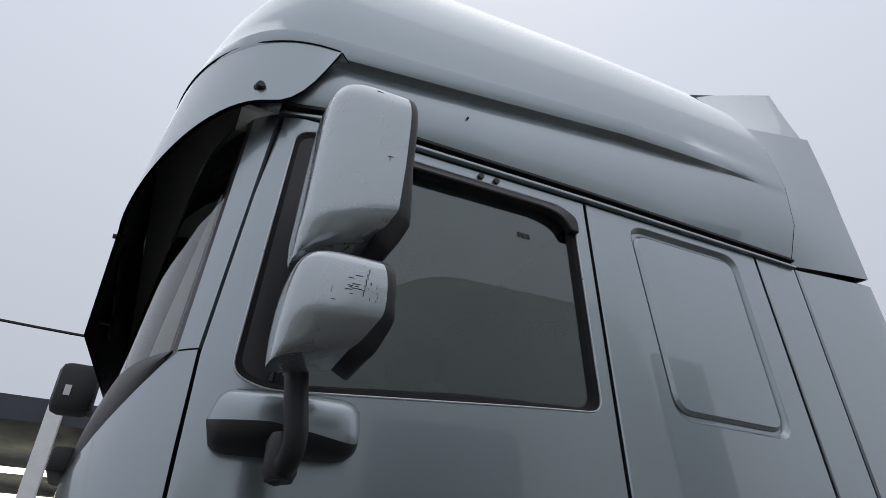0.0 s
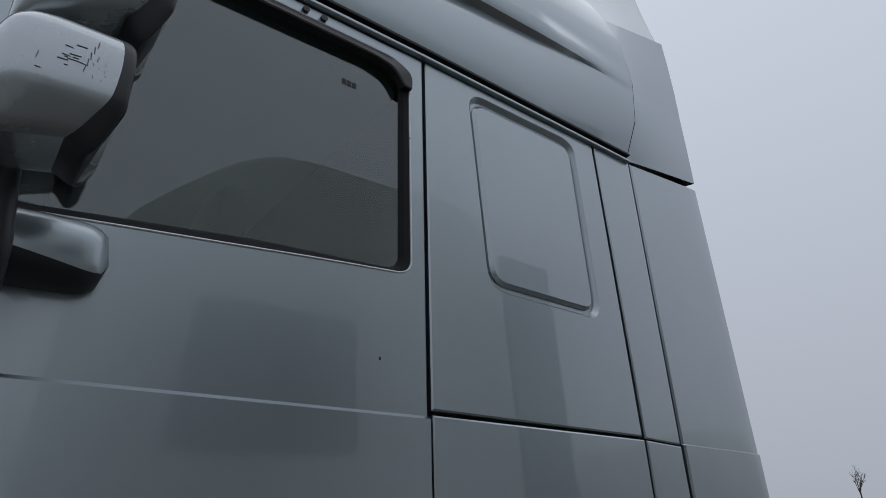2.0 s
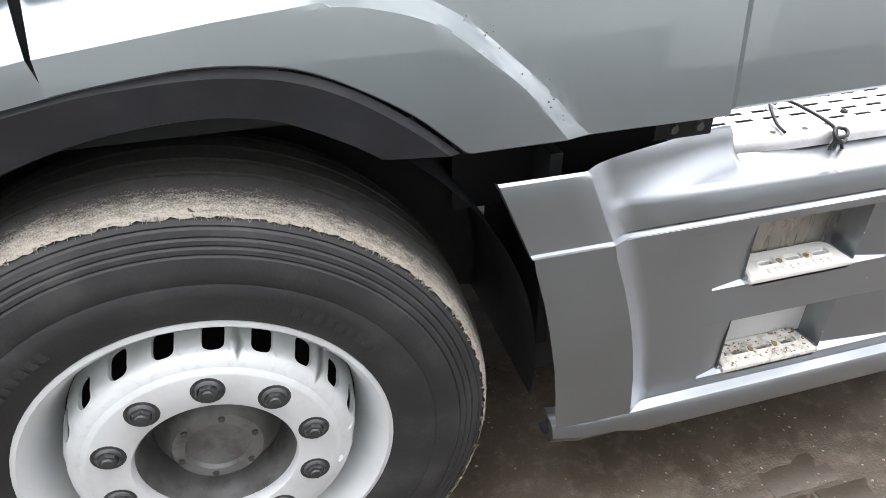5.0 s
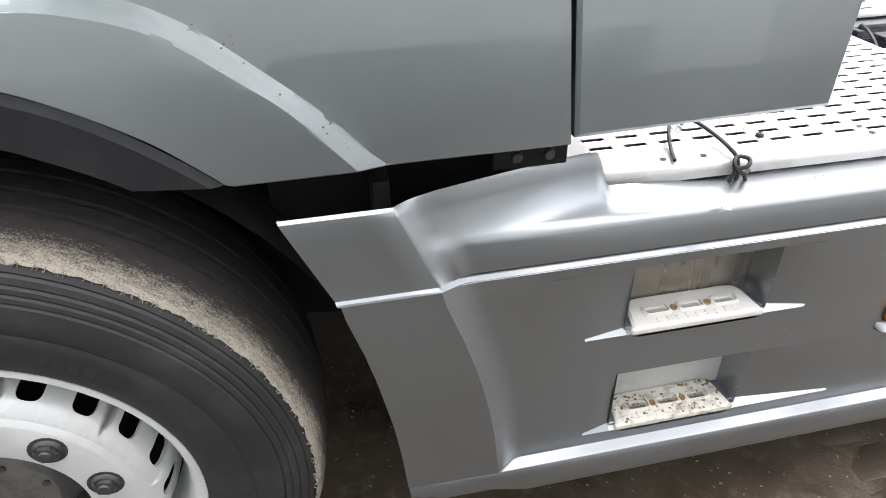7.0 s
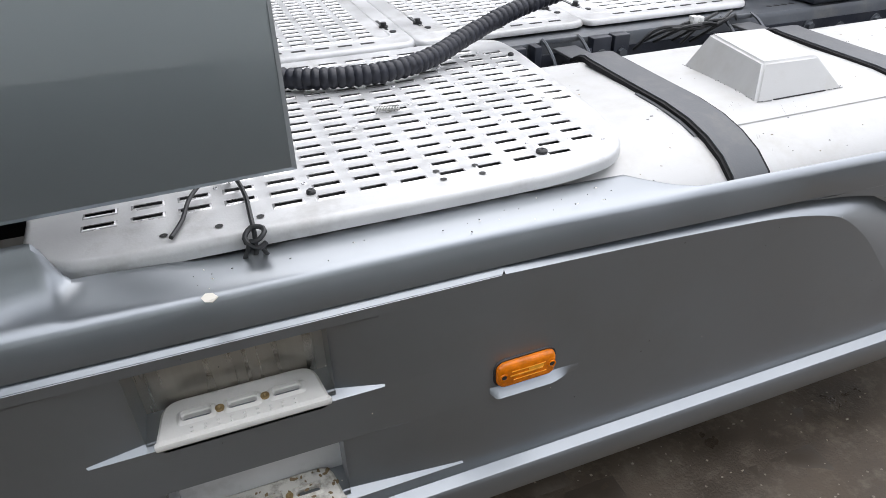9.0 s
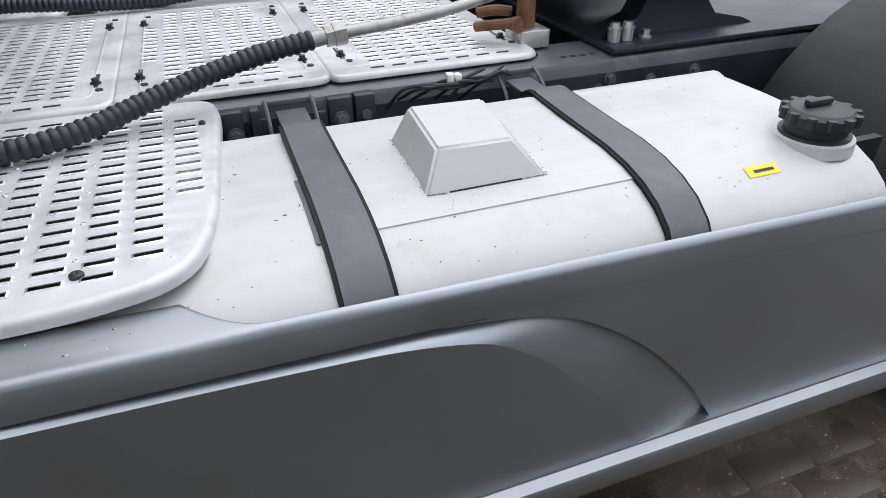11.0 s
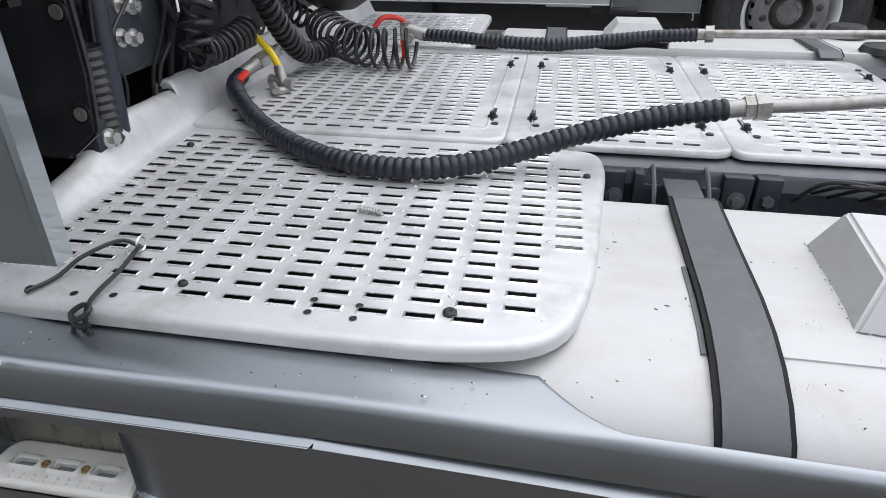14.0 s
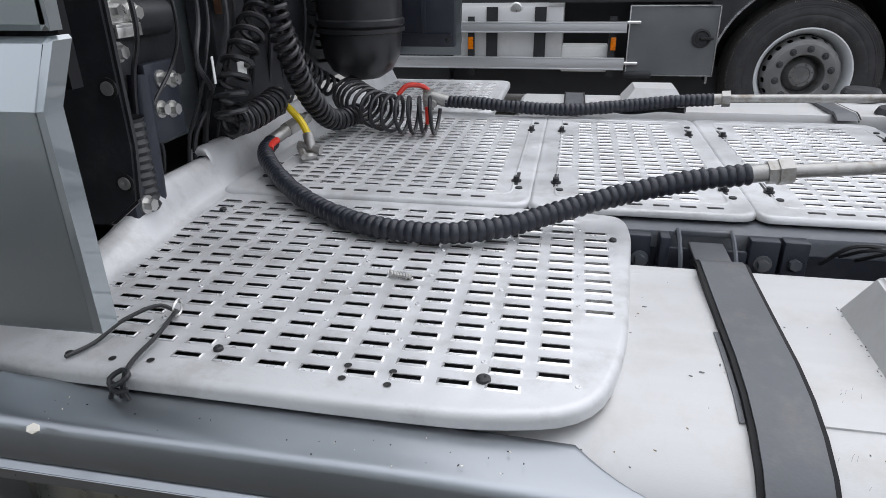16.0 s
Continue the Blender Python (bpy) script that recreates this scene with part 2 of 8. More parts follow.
def shoulder_material():
    """Tyre rubber under pale road dust that is thick at the torn edge and thins out in streaks towards the tread."""
    m = material("dusty_torn_rubber", (0.032, 0.030, 0.028), 0.95, 0, 0.35, 60, bump=0.9, bscale=240)
    n, l = m.node_tree.nodes, m.node_tree.links
    p = n["Principled BSDF"]
    under = p.inputs["Base Color"].links[0].from_socket
    tc = n.new("ShaderNodeTexCoord")
    xyz = n.new("ShaderNodeSeparateXYZ")
    l.new(tc.outputs["Object"], xyz.inputs[0])
    reach = n.new("ShaderNodeMapRange")
    reach.inputs["From Min"].default_value, reach.inputs["From Max"].default_value = -0.013, 0.052
    reach.inputs["To Min"].default_value, reach.inputs["To Max"].default_value = 1.0, -0.25
    reach.clamp = False
    l.new(xyz.outputs["Y"], reach.inputs["Value"])
    total = reach.outputs[0]
    for scale, gain, stretch, detail in ((5.0, 1.5, (1, 1, 1), 3.0), (45.0, 1.2, (1, 4, 1), 5.0), (420.0, 1.7, (1, 1, 1), 3.0)):
        mp = n.new("ShaderNodeMapping")
        mp.inputs["Scale"].default_value = stretch
        l.new(tc.outputs["Object"], mp.inputs[0])
        tex = n.new("ShaderNodeTexNoise")
        tex.inputs["Scale"].default_value, tex.inputs["Detail"].default_value = scale, detail
        l.new(mp.outputs[0], tex.inputs["Vector"])
        add = n.new("ShaderNodeMath")
        add.operation = "MULTIPLY_ADD"
        add.inputs[1].default_value = gain
        l.new(tex.outputs["Fac"], add.inputs[0])
        shift = n.new("ShaderNodeMath")
        shift.operation = "SUBTRACT"
        shift.inputs[1].default_value = gain / 2
        l.new(total, shift.inputs[0])
        l.new(shift.outputs[0], add.inputs[2])
        total = add.outputs[0]
    fac = n.new("ShaderNodeMapRange")
    fac.inputs["From Min"].default_value, fac.inputs["From Max"].default_value = 0.12, 1.15
    l.new(total, fac.inputs["Value"])
    dust = n.new("ShaderNodeMix")
    dust.data_type = "RGBA"
    dust.inputs[7].default_value = (0.34, 0.31, 0.262, 1)
    l.new(under, dust.inputs[6])
    l.new(fac.outputs[0], dust.inputs[0])
    l.new(dust.outputs[2], p.inputs["Base Color"])
    return m


SHOULDER = shoulder_material()
GROUND = ground_material()
PAVER = material("wet_brown_block", (0.070, 0.055, 0.041), 0.5, 0, 0.4, 3.0, bump=0.8, bscale=60,
                 dirt=(0.16, 0.14, 0.115), dirt_amount=0.6, dscale=5, rvar=0.25)


def glass_material(name, tint, rough=0.0):
    m = bpy.data.materials.new(name)
    m.use_nodes = True
    p = m.node_tree.nodes["Principled BSDF"]
    p.inputs["Base Color"].default_value = (*tint, 1)
    p.inputs["Roughness"].default_value = rough
    p.inputs["Transmission Weight"].default_value = 1.0
    p.inputs["IOR"].default_value = 1.9
    return m


GLASS = glass_material("tinted_cab_glass", (0.32, 0.42, 0.40))
SCREEN = glass_material("windscreen_glass", (0.85, 0.92, 0.89))


def mirror_material():
    m = material("mirror_glass", (0.85, 0.86, 0.87), 0.02, 1.0, 0.0, 1)
    return m


MIRROR = mirror_material()


def lamp_material():
    m = bpy.data.materials.new("fluorescent_tube")
    m.use_nodes = True
    p = m.node_tree.nodes["Principled BSDF"]
    p.inputs["Emission Color"].default_value = (1.0, 0.96, 0.72, 1)
    p.inputs["Emission Strength"].default_value = 3.0
    return m


TUBE_LIGHT = lamp_material()


# ---- mesh helpers ----
def thing(name, label, category, group="", kind="", at=(0, 0, 0)):
    ob = new(name)
    ob.location = at
    return tagged(ob, label, category, group, kind)


def finish(bm, mat, name, angle=32):
    bmesh.ops.remove_doubles(bm, verts=bm.verts, dist=1e-5)
    me = bpy.data.meshes.new(name)
    bm.to_mesh(me)
    bm.free()
    me.materials.append(mat)
    me.shade_smooth()
    me.set_sharp_from_angle(angle=radians(angle))
    return me


def part(name, bm, mat, parent=None, label="", angle=32):
    ob = new(name, finish(bm, mat, name, angle))
    if parent:
        ob.parent = parent
        if parent.data is None:
            ob.matrix_parent_inverse = Matrix.Translation(-parent.location)
    if label:
        tagged(ob, label)
    return ob


def structure(name, bm, mat, label, category):
    return tagged(part(name, bm, mat), label, category, kind="structure")


def box(bm, x0, x1, y0, y1, z0, z1, bevel=0.0, m=None):
    r = bmesh.ops.create_cube(bm, size=1.0)
    vs = r["verts"]
    for v in vs:
        v.co = Vector((x0 + (v.co.x + 0.5) * (x1 - x0), y0 + (v.co.y + 0.5) * (y1 - y0), z0 + (v.co.z + 0.5) * (z1 - z0)))
    if bevel:
        es = {e for v in vs for e in v.link_edges}
        out = bmesh.ops.bevel(bm, geom=list(es), offset=bevel, segments=2, affect="EDGES", profile=0.5)
        vs = list({v for f in out["faces"] for v in f.verts} | {v for v in vs if v.is_valid})
    if m is not None:
        bmesh.ops.transform(bm, matrix=m, verts=vs)
    return bm


def boxes(*specs, bevel=0.0):
    bm = bmesh.new()
    for s in specs:
        box(bm, *s, bevel=bevel)
    return bm


def rod(bm, a, b, r, seg=10, r2=None):
    a, b = Vector(a), Vector(b)
    d = b - a
    m = Matrix.Translation((a + b) / 2) @ d.to_track_quat("Z", "Y").to_matrix().to_4x4()
    bmesh.ops.create_cone(bm, cap_ends=True, segments=seg, radius1=r, radius2=r if r2 is None else r2, depth=d.length, matrix=m)
    return bm


def lathe(bm, profile, centre, axis="y", seg=48, closed=False):
    """Turns (radius, offset along the axis) round the axis through centre."""
    rings = []
    for r, h in profile:
        ring = []
        for k in range(seg):
            a = 2 * math.pi * k / seg
            c, s = r * math.cos(a), r * math.sin(a)
            p = (c, h, s) if axis == "y" else (c, s, h) if axis == "z" else (h, c, s)
            ring.append(bm.verts.new(Vector(p) + Vector(centre)))
        rings.append(ring)
    for a, b in zip(rings, rings[1:] + ([rings[0]] if closed else [])):
        for k in range(seg):
            bm.faces.new((a[k], a[(k + 1) % seg], b[(k + 1) % seg], b[k]))
    bmesh.ops.recalc_face_normals(bm, faces=bm.faces)
    return bm


def smooth_path(pts, n=10):
    """A curve through the points, n steps to a stretch."""
    p = [Vector(q) for q in pts]
    p = [2 * p[0] - p[1]] + p + [2 * p[-1] - p[-2]]
    out = []
    for a, b, c, d in zip(p, p[1:], p[2:], p[3:]):
        for k in range(n):
            t = k / n
            out.append(0.5 * (2 * b + (c - a) * t + (2 * a - 5 * b + 4 * c - d) * t * t + (3 * b - a - 3 * c + d) * t ** 3))
    out.append(p[-2])
    return out


def even(pts, step):
    """The same line in even steps."""
    d = [0.0]
    for a, b in zip(pts, pts[1:]):
        d.append(d[-1] + (b - a).length)
    n = max(2, int(d[-1] / step))
    out, k = [], 0
    for i in range(n + 1):
        s = d[-1] * i / n
        while k < len(d) - 2 and d[k + 1] < s:
            k += 1
        f = (s - d[k]) / max(1e-9, d[k + 1] - d[k])
        out.append(pts[k].lerp(pts[k + 1], min(1, max(0, f))))
    return out


def tube(bm, pts, radius, seg=10):
    """A tube along points; radius is a number or a function of the point's index."""
    up = Vector((0, 0, 1))
    rings, normal = [], None
    for i, p in enumerate(pts):
        d = (pts[min(i + 1, len(pts) - 1)] - pts[max(i - 1, 0)]).normalized()
        normal = (up if abs(d.z) < 0.9 else Vector((1, 0, 0))) if normal is None else normal
        normal = (normal - d * normal.dot(d)).normalized()
        side = d.cross(normal)
        r = radius(i) if callable(radius) else radius
        rings.append([bm.verts.new(p + r * (math.cos(2 * math.pi * k / seg) * normal + math.sin(2 * math.pi * k / seg) * side)) for k in range(seg)])
    for a, b in zip(rings, rings[1:]):
        for k in range(seg):
            bm.faces.new((a[k], a[(k + 1) % seg], b[(k + 1) % seg], b[k]))
    bm.faces.new(rings[0][::-1])
    bm.faces.new(rings[-1])
    bmesh.ops.recalc_face_normals(bm, faces=bm.faces)
    return bm


def coil_path(pts, turns, radius, per=14, squash=1.0):
    """A helix wound round a curve."""
    line = even(smooth_path(pts, 12), 0.01)
    total = turns * per
    out, normal = [], None
    for i in range(total + 1):
        f = i / total * (len(line) - 1)
        k = min(int(f), len(line) - 2)
        p = line[k].lerp(line[k + 1], f - k)
        d = (line[k + 1] - line[k]).normalized()
        normal = (Vector((1, 0.2, 0)) if abs(d.x) < 0.9 else Vector((0, 0, 1))) if normal is None else normal
        normal = (normal - d * normal.dot(d)).normalized()
        side = d.cross(normal)
        a = 2 * math.pi * i / per
        r = radius * (1 + 0.06 * math.sin(i * 0.37))
        out.append(p + r * (math.cos(a) * normal + squash * math.sin(a) * side))
    return out


def loft(rows, bm=None, cap=False):
    """A surface through rows of equally many points."""
    bm = bm or bmesh.new()
    vs = [[bm.verts.new(p) for p in row] for row in rows]
    for a, b in zip(vs, vs[1:]):
        for k in range(len(a) - 1):
            q = [a[k], a[k + 1], b[k + 1], b[k]]
            try:
                bm.faces.new(q)
            except ValueError:
                pass
    return bm


def shell(rows, depth, flip=False):
    """A lofted skin with a thickness, given as a vector from the skin to its back."""
    bm = loft(rows)
    bmesh.ops.remove_doubles(bm, verts=bm.verts, dist=1e-5)
    d = Vector(depth)
    bound = [e for e in bm.edges if len(e.link_faces) == 1]
    ext = bmesh.ops.extrude_edge_only(bm, edges=bound)
    for g in ext["geom"]:
        if isinstance(g, bmesh.types.BMVert):
            g.co += d
    bmesh.ops.recalc_face_normals(bm, faces=bm.faces)
    if flip:
        bmesh.ops.reverse_faces(bm, faces=bm.faces)
    return bm


def rounded(pts, radii, seg=5):
    """A polygon with rounded corners (one radius, or one for each corner)."""
    if not isinstance(radii, (list, tuple)):
        radii = [radii] * len(pts)
    out = []
    for i, r in enumerate(radii):
        a, b, c = Vector(pts[i - 1]), Vector(pts[i]), Vector(pts[(i + 1) % len(pts)])
        u, v = (a - b), (c - b)
        r = min(r, u.length * 0.49, v.length * 0.49)
        if r < 1e-6:
            out.append(tuple(b))
            continue
        u, v = u.normalized() * r, v.normalized() * r
        for k in range(seg + 1):
            t = k / seg
            out.append(tuple((1 - t) ** 2 * (b + u) + 2 * t * (1 - t) * b + t * t * (b + v)))
    return out


def rect(x0, x1, y0, y1):
    return [(x0, y0), (x1, y0), (x1, y1), (x0, y1)]


SIDE = lambda u, v, w: (u, -w, v)
TOP = lambda u, v, w: (u, v, w)


def sheet(outline, holes=(), height=lambda u, v: 0.0, depth=0.02, edge=0.004, lines=(), to=SIDE, bm=None):
    """A plate of an outline (anticlockwise) with holes, a rounded edge, folded along lines and bent to a height, with turned-in edges."""
    bm = bmesh.new()
    edges = []
    for loop in (outline, *holes):
        vs = [bm.verts.new((u, v, 0)) for u, v in loop]
        edges += [bm.edges.new((vs[i - 1], vs[i])) for i in range(len(vs))]
    bmesh.ops.triangle_fill(bm, use_beauty=True, use_dissolve=False, edges=edges, normal=(0, 0, 1))
    for f in bm.faces:
        if f.normal.z < 0:
            f.normal_flip()
    for (u0, v0), (u1, v1) in lines:
        d = Vector((u1 - u0, v1 - v0, 0))
        bmesh.ops.bisect_plane(bm, geom=bm.verts[:] + bm.edges[:] + bm.faces[:], plane_co=(u0, v0, 0), plane_no=(-d.y, d.x, 0))
    if edge:
        bmesh.ops.inset_region(bm, faces=bm.faces[:], thickness=edge, depth=0, use_even_offset=True, use_boundary=True)
    bound = [e for e in bm.edges if len(e.link_faces) == 1]
    if edge:
        for v in {v for e in bound for v in e.verts}:
            v.co.z -= edge * 0.8
    if depth:
        ext = bmesh.ops.extrude_edge_only(bm, edges=bound)
        for g in ext["geom"]:
            if isinstance(g, bmesh.types.BMVert):
                g.co.z -= depth
    bmesh.ops.recalc_face_normals(bm, faces=bm.faces)
    up = sum(f.normal.z * f.calc_area() for f in bm.faces)
    if up < 0:
        bmesh.ops.reverse_faces(bm, faces=bm.faces)
    for v in bm.verts:
        v.co = to(v.co.x, v.co.y, v.co.z + height(v.co.x, v.co.y))
    return bm


def lines_at(us=(), vs=()):
    return [((u, 0), (u, 1)) for u in us] + [((0, v), (1, v)) for v in vs]


def curve2(pts, n=8):
    return [(p.x, p.y) for p in smooth_path([(a, b, 0) for a, b in pts], n)]


def resample(pts, n):
    p = even([Vector((a, b, 0)) for a, b in pts], 0.004)
    return [(p[round(i * (len(p) - 1) / (n - 1))].x, p[round(i * (len(p) - 1) / (n - 1))].y) for i in range(n)]


def hexbolt(bm, at, r, h, axis="y", washer=True):
    """A hexagon head with a washer; it points along minus y, or up."""
    at = Vector(at)
    d = {"y": Vector((0, -1, 0)), "z": Vector((0, 0, 1)), "x": Vector((1, 0, 0))}[axis]
    if washer:
        rod(bm, at, at + d * h * 0.25, r * 1.5, 16)
    rod(bm, at, at + d * h, r, 6)
    return bm


# ---- the tractor truck: cab ----
truck = thing("tractor_truck", "grey metallic tractor truck with high roof cab, parked on wet paving", "truck", at=(2.6, 1.25, 0))
WX, WZ = 1.77, 0.487                       # front axle
W = 2.5                                    # width of the truck


def side_y(z):
    """The cab side leans in a little towards the roof."""
    return 0.022 + 0.03 * max(0.0, z - 1.43)


def corner_x(z):
    """Where the side begins to curve round to the front."""
    return 0.83 + 0.09 * max(0.0, z - 2.2)


def front_x(z):
    """Where the front stands."""
    return 0.58 + 0.08 * (z - 2.2) if z > 2.2 else 0.58 - 0.2 * min(0.3, 2.2 - z)


BEND = 0.45


def corner_in(x, z):
    """How far the side curves in towards the front corner."""
    s = min(1.0, max(0.0, (corner_x(z) - x) / (corner_x(z) - front_x(z)))) ** (1 / 0.9)
    return BEND * (1 - math.sqrt(max(0.0, 1 - s * s)) ** 0.9)


def skin_y(x, z):
    return side_y(z) + corner_in(x, z)


def cab_w(u, v):
    return -skin_y(u, v)


def fold_w(step, z0, slope=0.02):
    """As cab_w, but standing proud below a crease."""
    return lambda u, v: -skin_y(u, v) + (step if v < z0 + slope * (u - 1.7) - 0.002 else 0.0)


# door skin with the window opening and the handle pocket
window_hole = rounded([(0.862, 2.129), (1.40, 2.184), (1.652, 2.205), (1.649, 2.815), (0.895, 2.803), (0.838, 2.785), (0.793, 2.15)],
                      [0.03, 0.1, 0.04, 0.07, 0.02, 0.03, 0.04])
window_hole = window_hole[::-1]
pocket = rounded(rect(1.424, 1.673, 1.447, 1.554), 0.028)[::-1]
door_outline = [(0.732, 1.437), (1.694, 1.437), (1.698, 2.856), (0.803, 2.838), (0.770, 2.582), (0.733, 2.187), (0.731, 1.926)]
crease = [((1.0, 1.8765), (1.7, 1.8905)), ((1.0, 1.8685), (1.7, 1.8825)), ((1.0, 1.8655), (1.7, 1.8795))]
door = part("door", sheet(door_outline, (window_hole, pocket), fold_w(0.012, 1.8875), 0.03, 0.004, crease + lines_at((0.745, 0.76, 0.78, 0.80, 0.825, 0.85, 0.88))), PAINT, truck,
            "closed cab door with a long pressed crease")
# lower door panel with the ledge along its top
def ledge_w(u, v):
    return -(0.022 - 0.024 * min(1.0, max(0.0, (1.427 - v) / 0.02)))


front_gap = curve2([(1.694, 1.243), (1.553, 1.197), (1.416, 1.115), (1.354, 1.072), (1.21, 0.93), (1.11, 0.78), (1.06, 0.60)])
part("lower_door_panel", sheet([(0.76, 0.60)] + front_gap[::-1] + [(1.692, 1.428), (0.76, 1.428)], (), ledge_w, 0.03, 0.003, lines_at((), (1.405,))),
     PAINT, door, "grey lower door panel with a bright top ledge")
# sleeper side: upper panel with pressed blank window, lower panel, low panel
blank_out = rounded([(1.897, 2.226), (2.320, 2.227), (2.305, 2.832), (1.862, 2.828)], [0.06, 0.055, 0.055, 0.06])
upper_side = [(1.706, 1.904), (2.428, 1.908), (2.406, 2.864), (1.708, 2.857)]
part("upper_side_panel", sheet(upper_side, (blank_out[::-1],), cab_w, 0.03, 0.004), PAINT, truck, "sleeper side panel round a pressed blank window")


def grown(pts, d):
    c = Vector((sum(p[0] for p in pts) / len(pts), sum(p[1] for p in pts) / len(pts)))
    return [tuple(c + (Vector(p) - c) * (1 - d / max(0.05, (Vector(p) - c).length))) for p in pts]


blank = part("blank_window", sheet(grown(blank_out, 0.022), (), lambda u, v: -side_y(v) - 0.004, 0.03, 0.010), PAINT, truck, "pressed blank window panel")
ring_o, ring_i = grown(blank_out, -0.002), grown(blank_out, 0.024)
part("window_groove", loft([[(x, side_y(z) + 0.001, z) for x, z in ring_o + ring_o[:1]],
                            [(x, side_y(z) + 0.016, z) for x, z in grown(blank_out, 0.010) + grown(blank_out, 0.010)[:1]],
                            [(x, side_y(z) + 0.016, z) for x, z in ring_i + ring_i[:1]]]), PAINT, blank)
part("lower_side_panel", sheet([(1.706, 1.437), (2.432, 1.437), (2.43, 1.899), (1.706, 1.893)], (), lambda u, v: cab_w(u, v) + 0.004, 0.03, 0.004), PAINT, truck)
part("rear_strip", sheet([(2.441, 1.437), (2.602, 1.437), (2.602, 1.894), (2.44, 1.899)], (), lambda u, v: cab_w(u, v) + 0.003, 0.03, 0.004), PAINT, truck)
part("rear_strip", sheet([(2.440, 1.904), (2.604, 1.899), (2.606, 2.868), (2.418, 2.864)], (), cab_w, 0.03, 0.004), PAINT, truck)
rear_gap = curve2([(1.706, 1.243), (1.908, 1.268), (2.155, 1.292), (2.40, 1.304), (2.622, 1.311)])
part("low_side_panel", sheet(rear_gap + [(2.612, 1.426), (1.704, 1.428)], (), ledge_w, 0.03, 0.003, lines_at((), (1.405,))), PAINT, truck)
# a dark inner skin behind all the gaps
for spec in ((0.86, 2.60, 0.062, 0.08, 1.30, 2.10), (1.665, 2.60, 0.086, 0.10, 2.08, 2.87), (0.95, 2.62, 0.088, 0.10, 2.825, 2.89), (2.12, 2.62, 0.05, 0.07, 1.03, 1.31)):
    part("inner_skin", boxes(spec), SEAL_AND_SHADE, truck)

# door window: quarter panel, seal, pane, wind deflector
part("window_seal", loft([[(x, skin_y(x, z) + 0.000, z) for x, z in window_hole + window_hole[:1]],
                          [(x, skin_y(x, z) + 0.004, z) for x, z in grown(window_hole, 0.014) + grown(window_hole, 0.014)[:1]],
                          [(x, side_y(z) + 0.018, z) for x, z in grown(window_hole, 0.026) + grown(window_hole, 0.026)[:1]]]), SEAL_AND_SHADE, door, "black rubber window seal")
# bright tube laid round the window as the highlight of the door skin's flange
bead = grown(window_hole, -0.0035)
part("flange_highlight", tube(bmesh.new(), [Vector((x, skin_y(x, z) - 0.0005, z)) for x, z in bead + bead[:1]], 0.0024, 8), ALURAIL, door, "thin bright line as the highlight on the door flange")
part("quarter_panel", sheet(rounded([(0.799, 2.165), (0.83, 2.138), (0.862, 2.134), (0.876, 2.241), (0.913, 2.800), (0.868, 2.795), (0.842, 2.775)],
                                    [0.03, 0.03, 0.004, 0, 0.01, 0.02, 0.02]), (),
                            lambda u, v: -skin_y(u, v) - 0.004, 0.02, 0.005, lines_at((0.82, 0.84, 0.86, 0.88))), BROWNBLACK, door, "dark plastic quarter panel")
bm = boxes((0.875, 1.650, 0.0, 0.004, 2.13, 2.81))
for v in bm.verts:
    v.co.y += side_y(v.co.z) + 0.017
    v.co.z += 0.06 * (v.co.x - 1.2) if v.co.z < 2.3 else 0
pane = part("window_pane", bm, GLASS, door, "dark tinted side window glass")
pane.visible_shadow = False
part("window_bar", sheet([(0.872, 2.14), (0.886, 2.14), (0.928, 2.80), (0.914, 2.80)], (), lambda u, v: -side_y(v) - 0.008, 0.012, 0.003), SEAL_AND_SHADE, door)
defl = [(0.93, 2.768), (1.545, 2.780), (1.600, 2.765), (1.626, 2.725), (1.652, 2.722), (1.655, 2.772), (1.606, 2.812), (0.93, 2.797)]
wind = part("wind_deflector", sheet(rounded(defl, [0, 0.04, 0.03, 0, 0.006, 0.04, 0.05, 0]), (), lambda u, v: -side_y(v) + 0.018 - 0.25 * max(0, v - 2.775), 0.02, 0.004),
            BROWNBLACK, door, "smoked plastic wind deflector over the window")
for bx in (1.346, 1.395):
    part("fixing_stud", rod(bmesh.new(), (bx, 0.07, 2.829), (bx, 0.056, 2.829), 0.009, 12), BLACK, wind)
for k in range(3):
    part("brand_mark", boxes((1.464 + 0.014 * k, 1.475 + 0.014 * k, 0.0748, 0.0762, 2.674, 2.689)), INK, door)
part("crack_line", boxes((1.5575, 1.5605, 0.014, 0.0165, 1.985, 1.991)), INK, door)

# door handle in its pocket
handle = part("door_handle", sheet(rounded(rect(1.424, 1.673, 1.447, 1.554), 0.028), (rounded(rect(1.455, 1.60, 1.459, 1.545), 0.012)[::-1],),
                                   lambda u, v: -0.013, 0.012, 0.005), MATT, door, "black plastic door handle with a chrome lock")
part("pocket_floor", loft([[(1.44, 0.016, 1.452), (1.655, 0.016, 1.452)], [(1.47, 0.055, 1.458), (1.585, 0.055, 1.458)],
                           [(1.47, 0.06, 1.545), (1.585, 0.06, 1.545)], [(1.44, 0.016, 1.55), (1.655, 0.016, 1.55)]]), BLACK, handle)
part("pocket_floor", loft([[(1.47, 0.055, 1.458), (1.44, 0.016, 1.452)], [(1.47, 0.06, 1.545), (1.44, 0.016, 1.55)]]), BLACK, handle)
part("pocket_floor", loft([[(1.585, 0.055, 1.458), (1.655, 0.016, 1.452)], [(1.585, 0.06, 1.545), (1.655, 0.016, 1.55)]]), BLACK, handle)
part("lever", box(bmesh.new(), 1.432, 1.664, -0.002, 0.02, 1.481, 1.507, 0.004), MATT, handle)
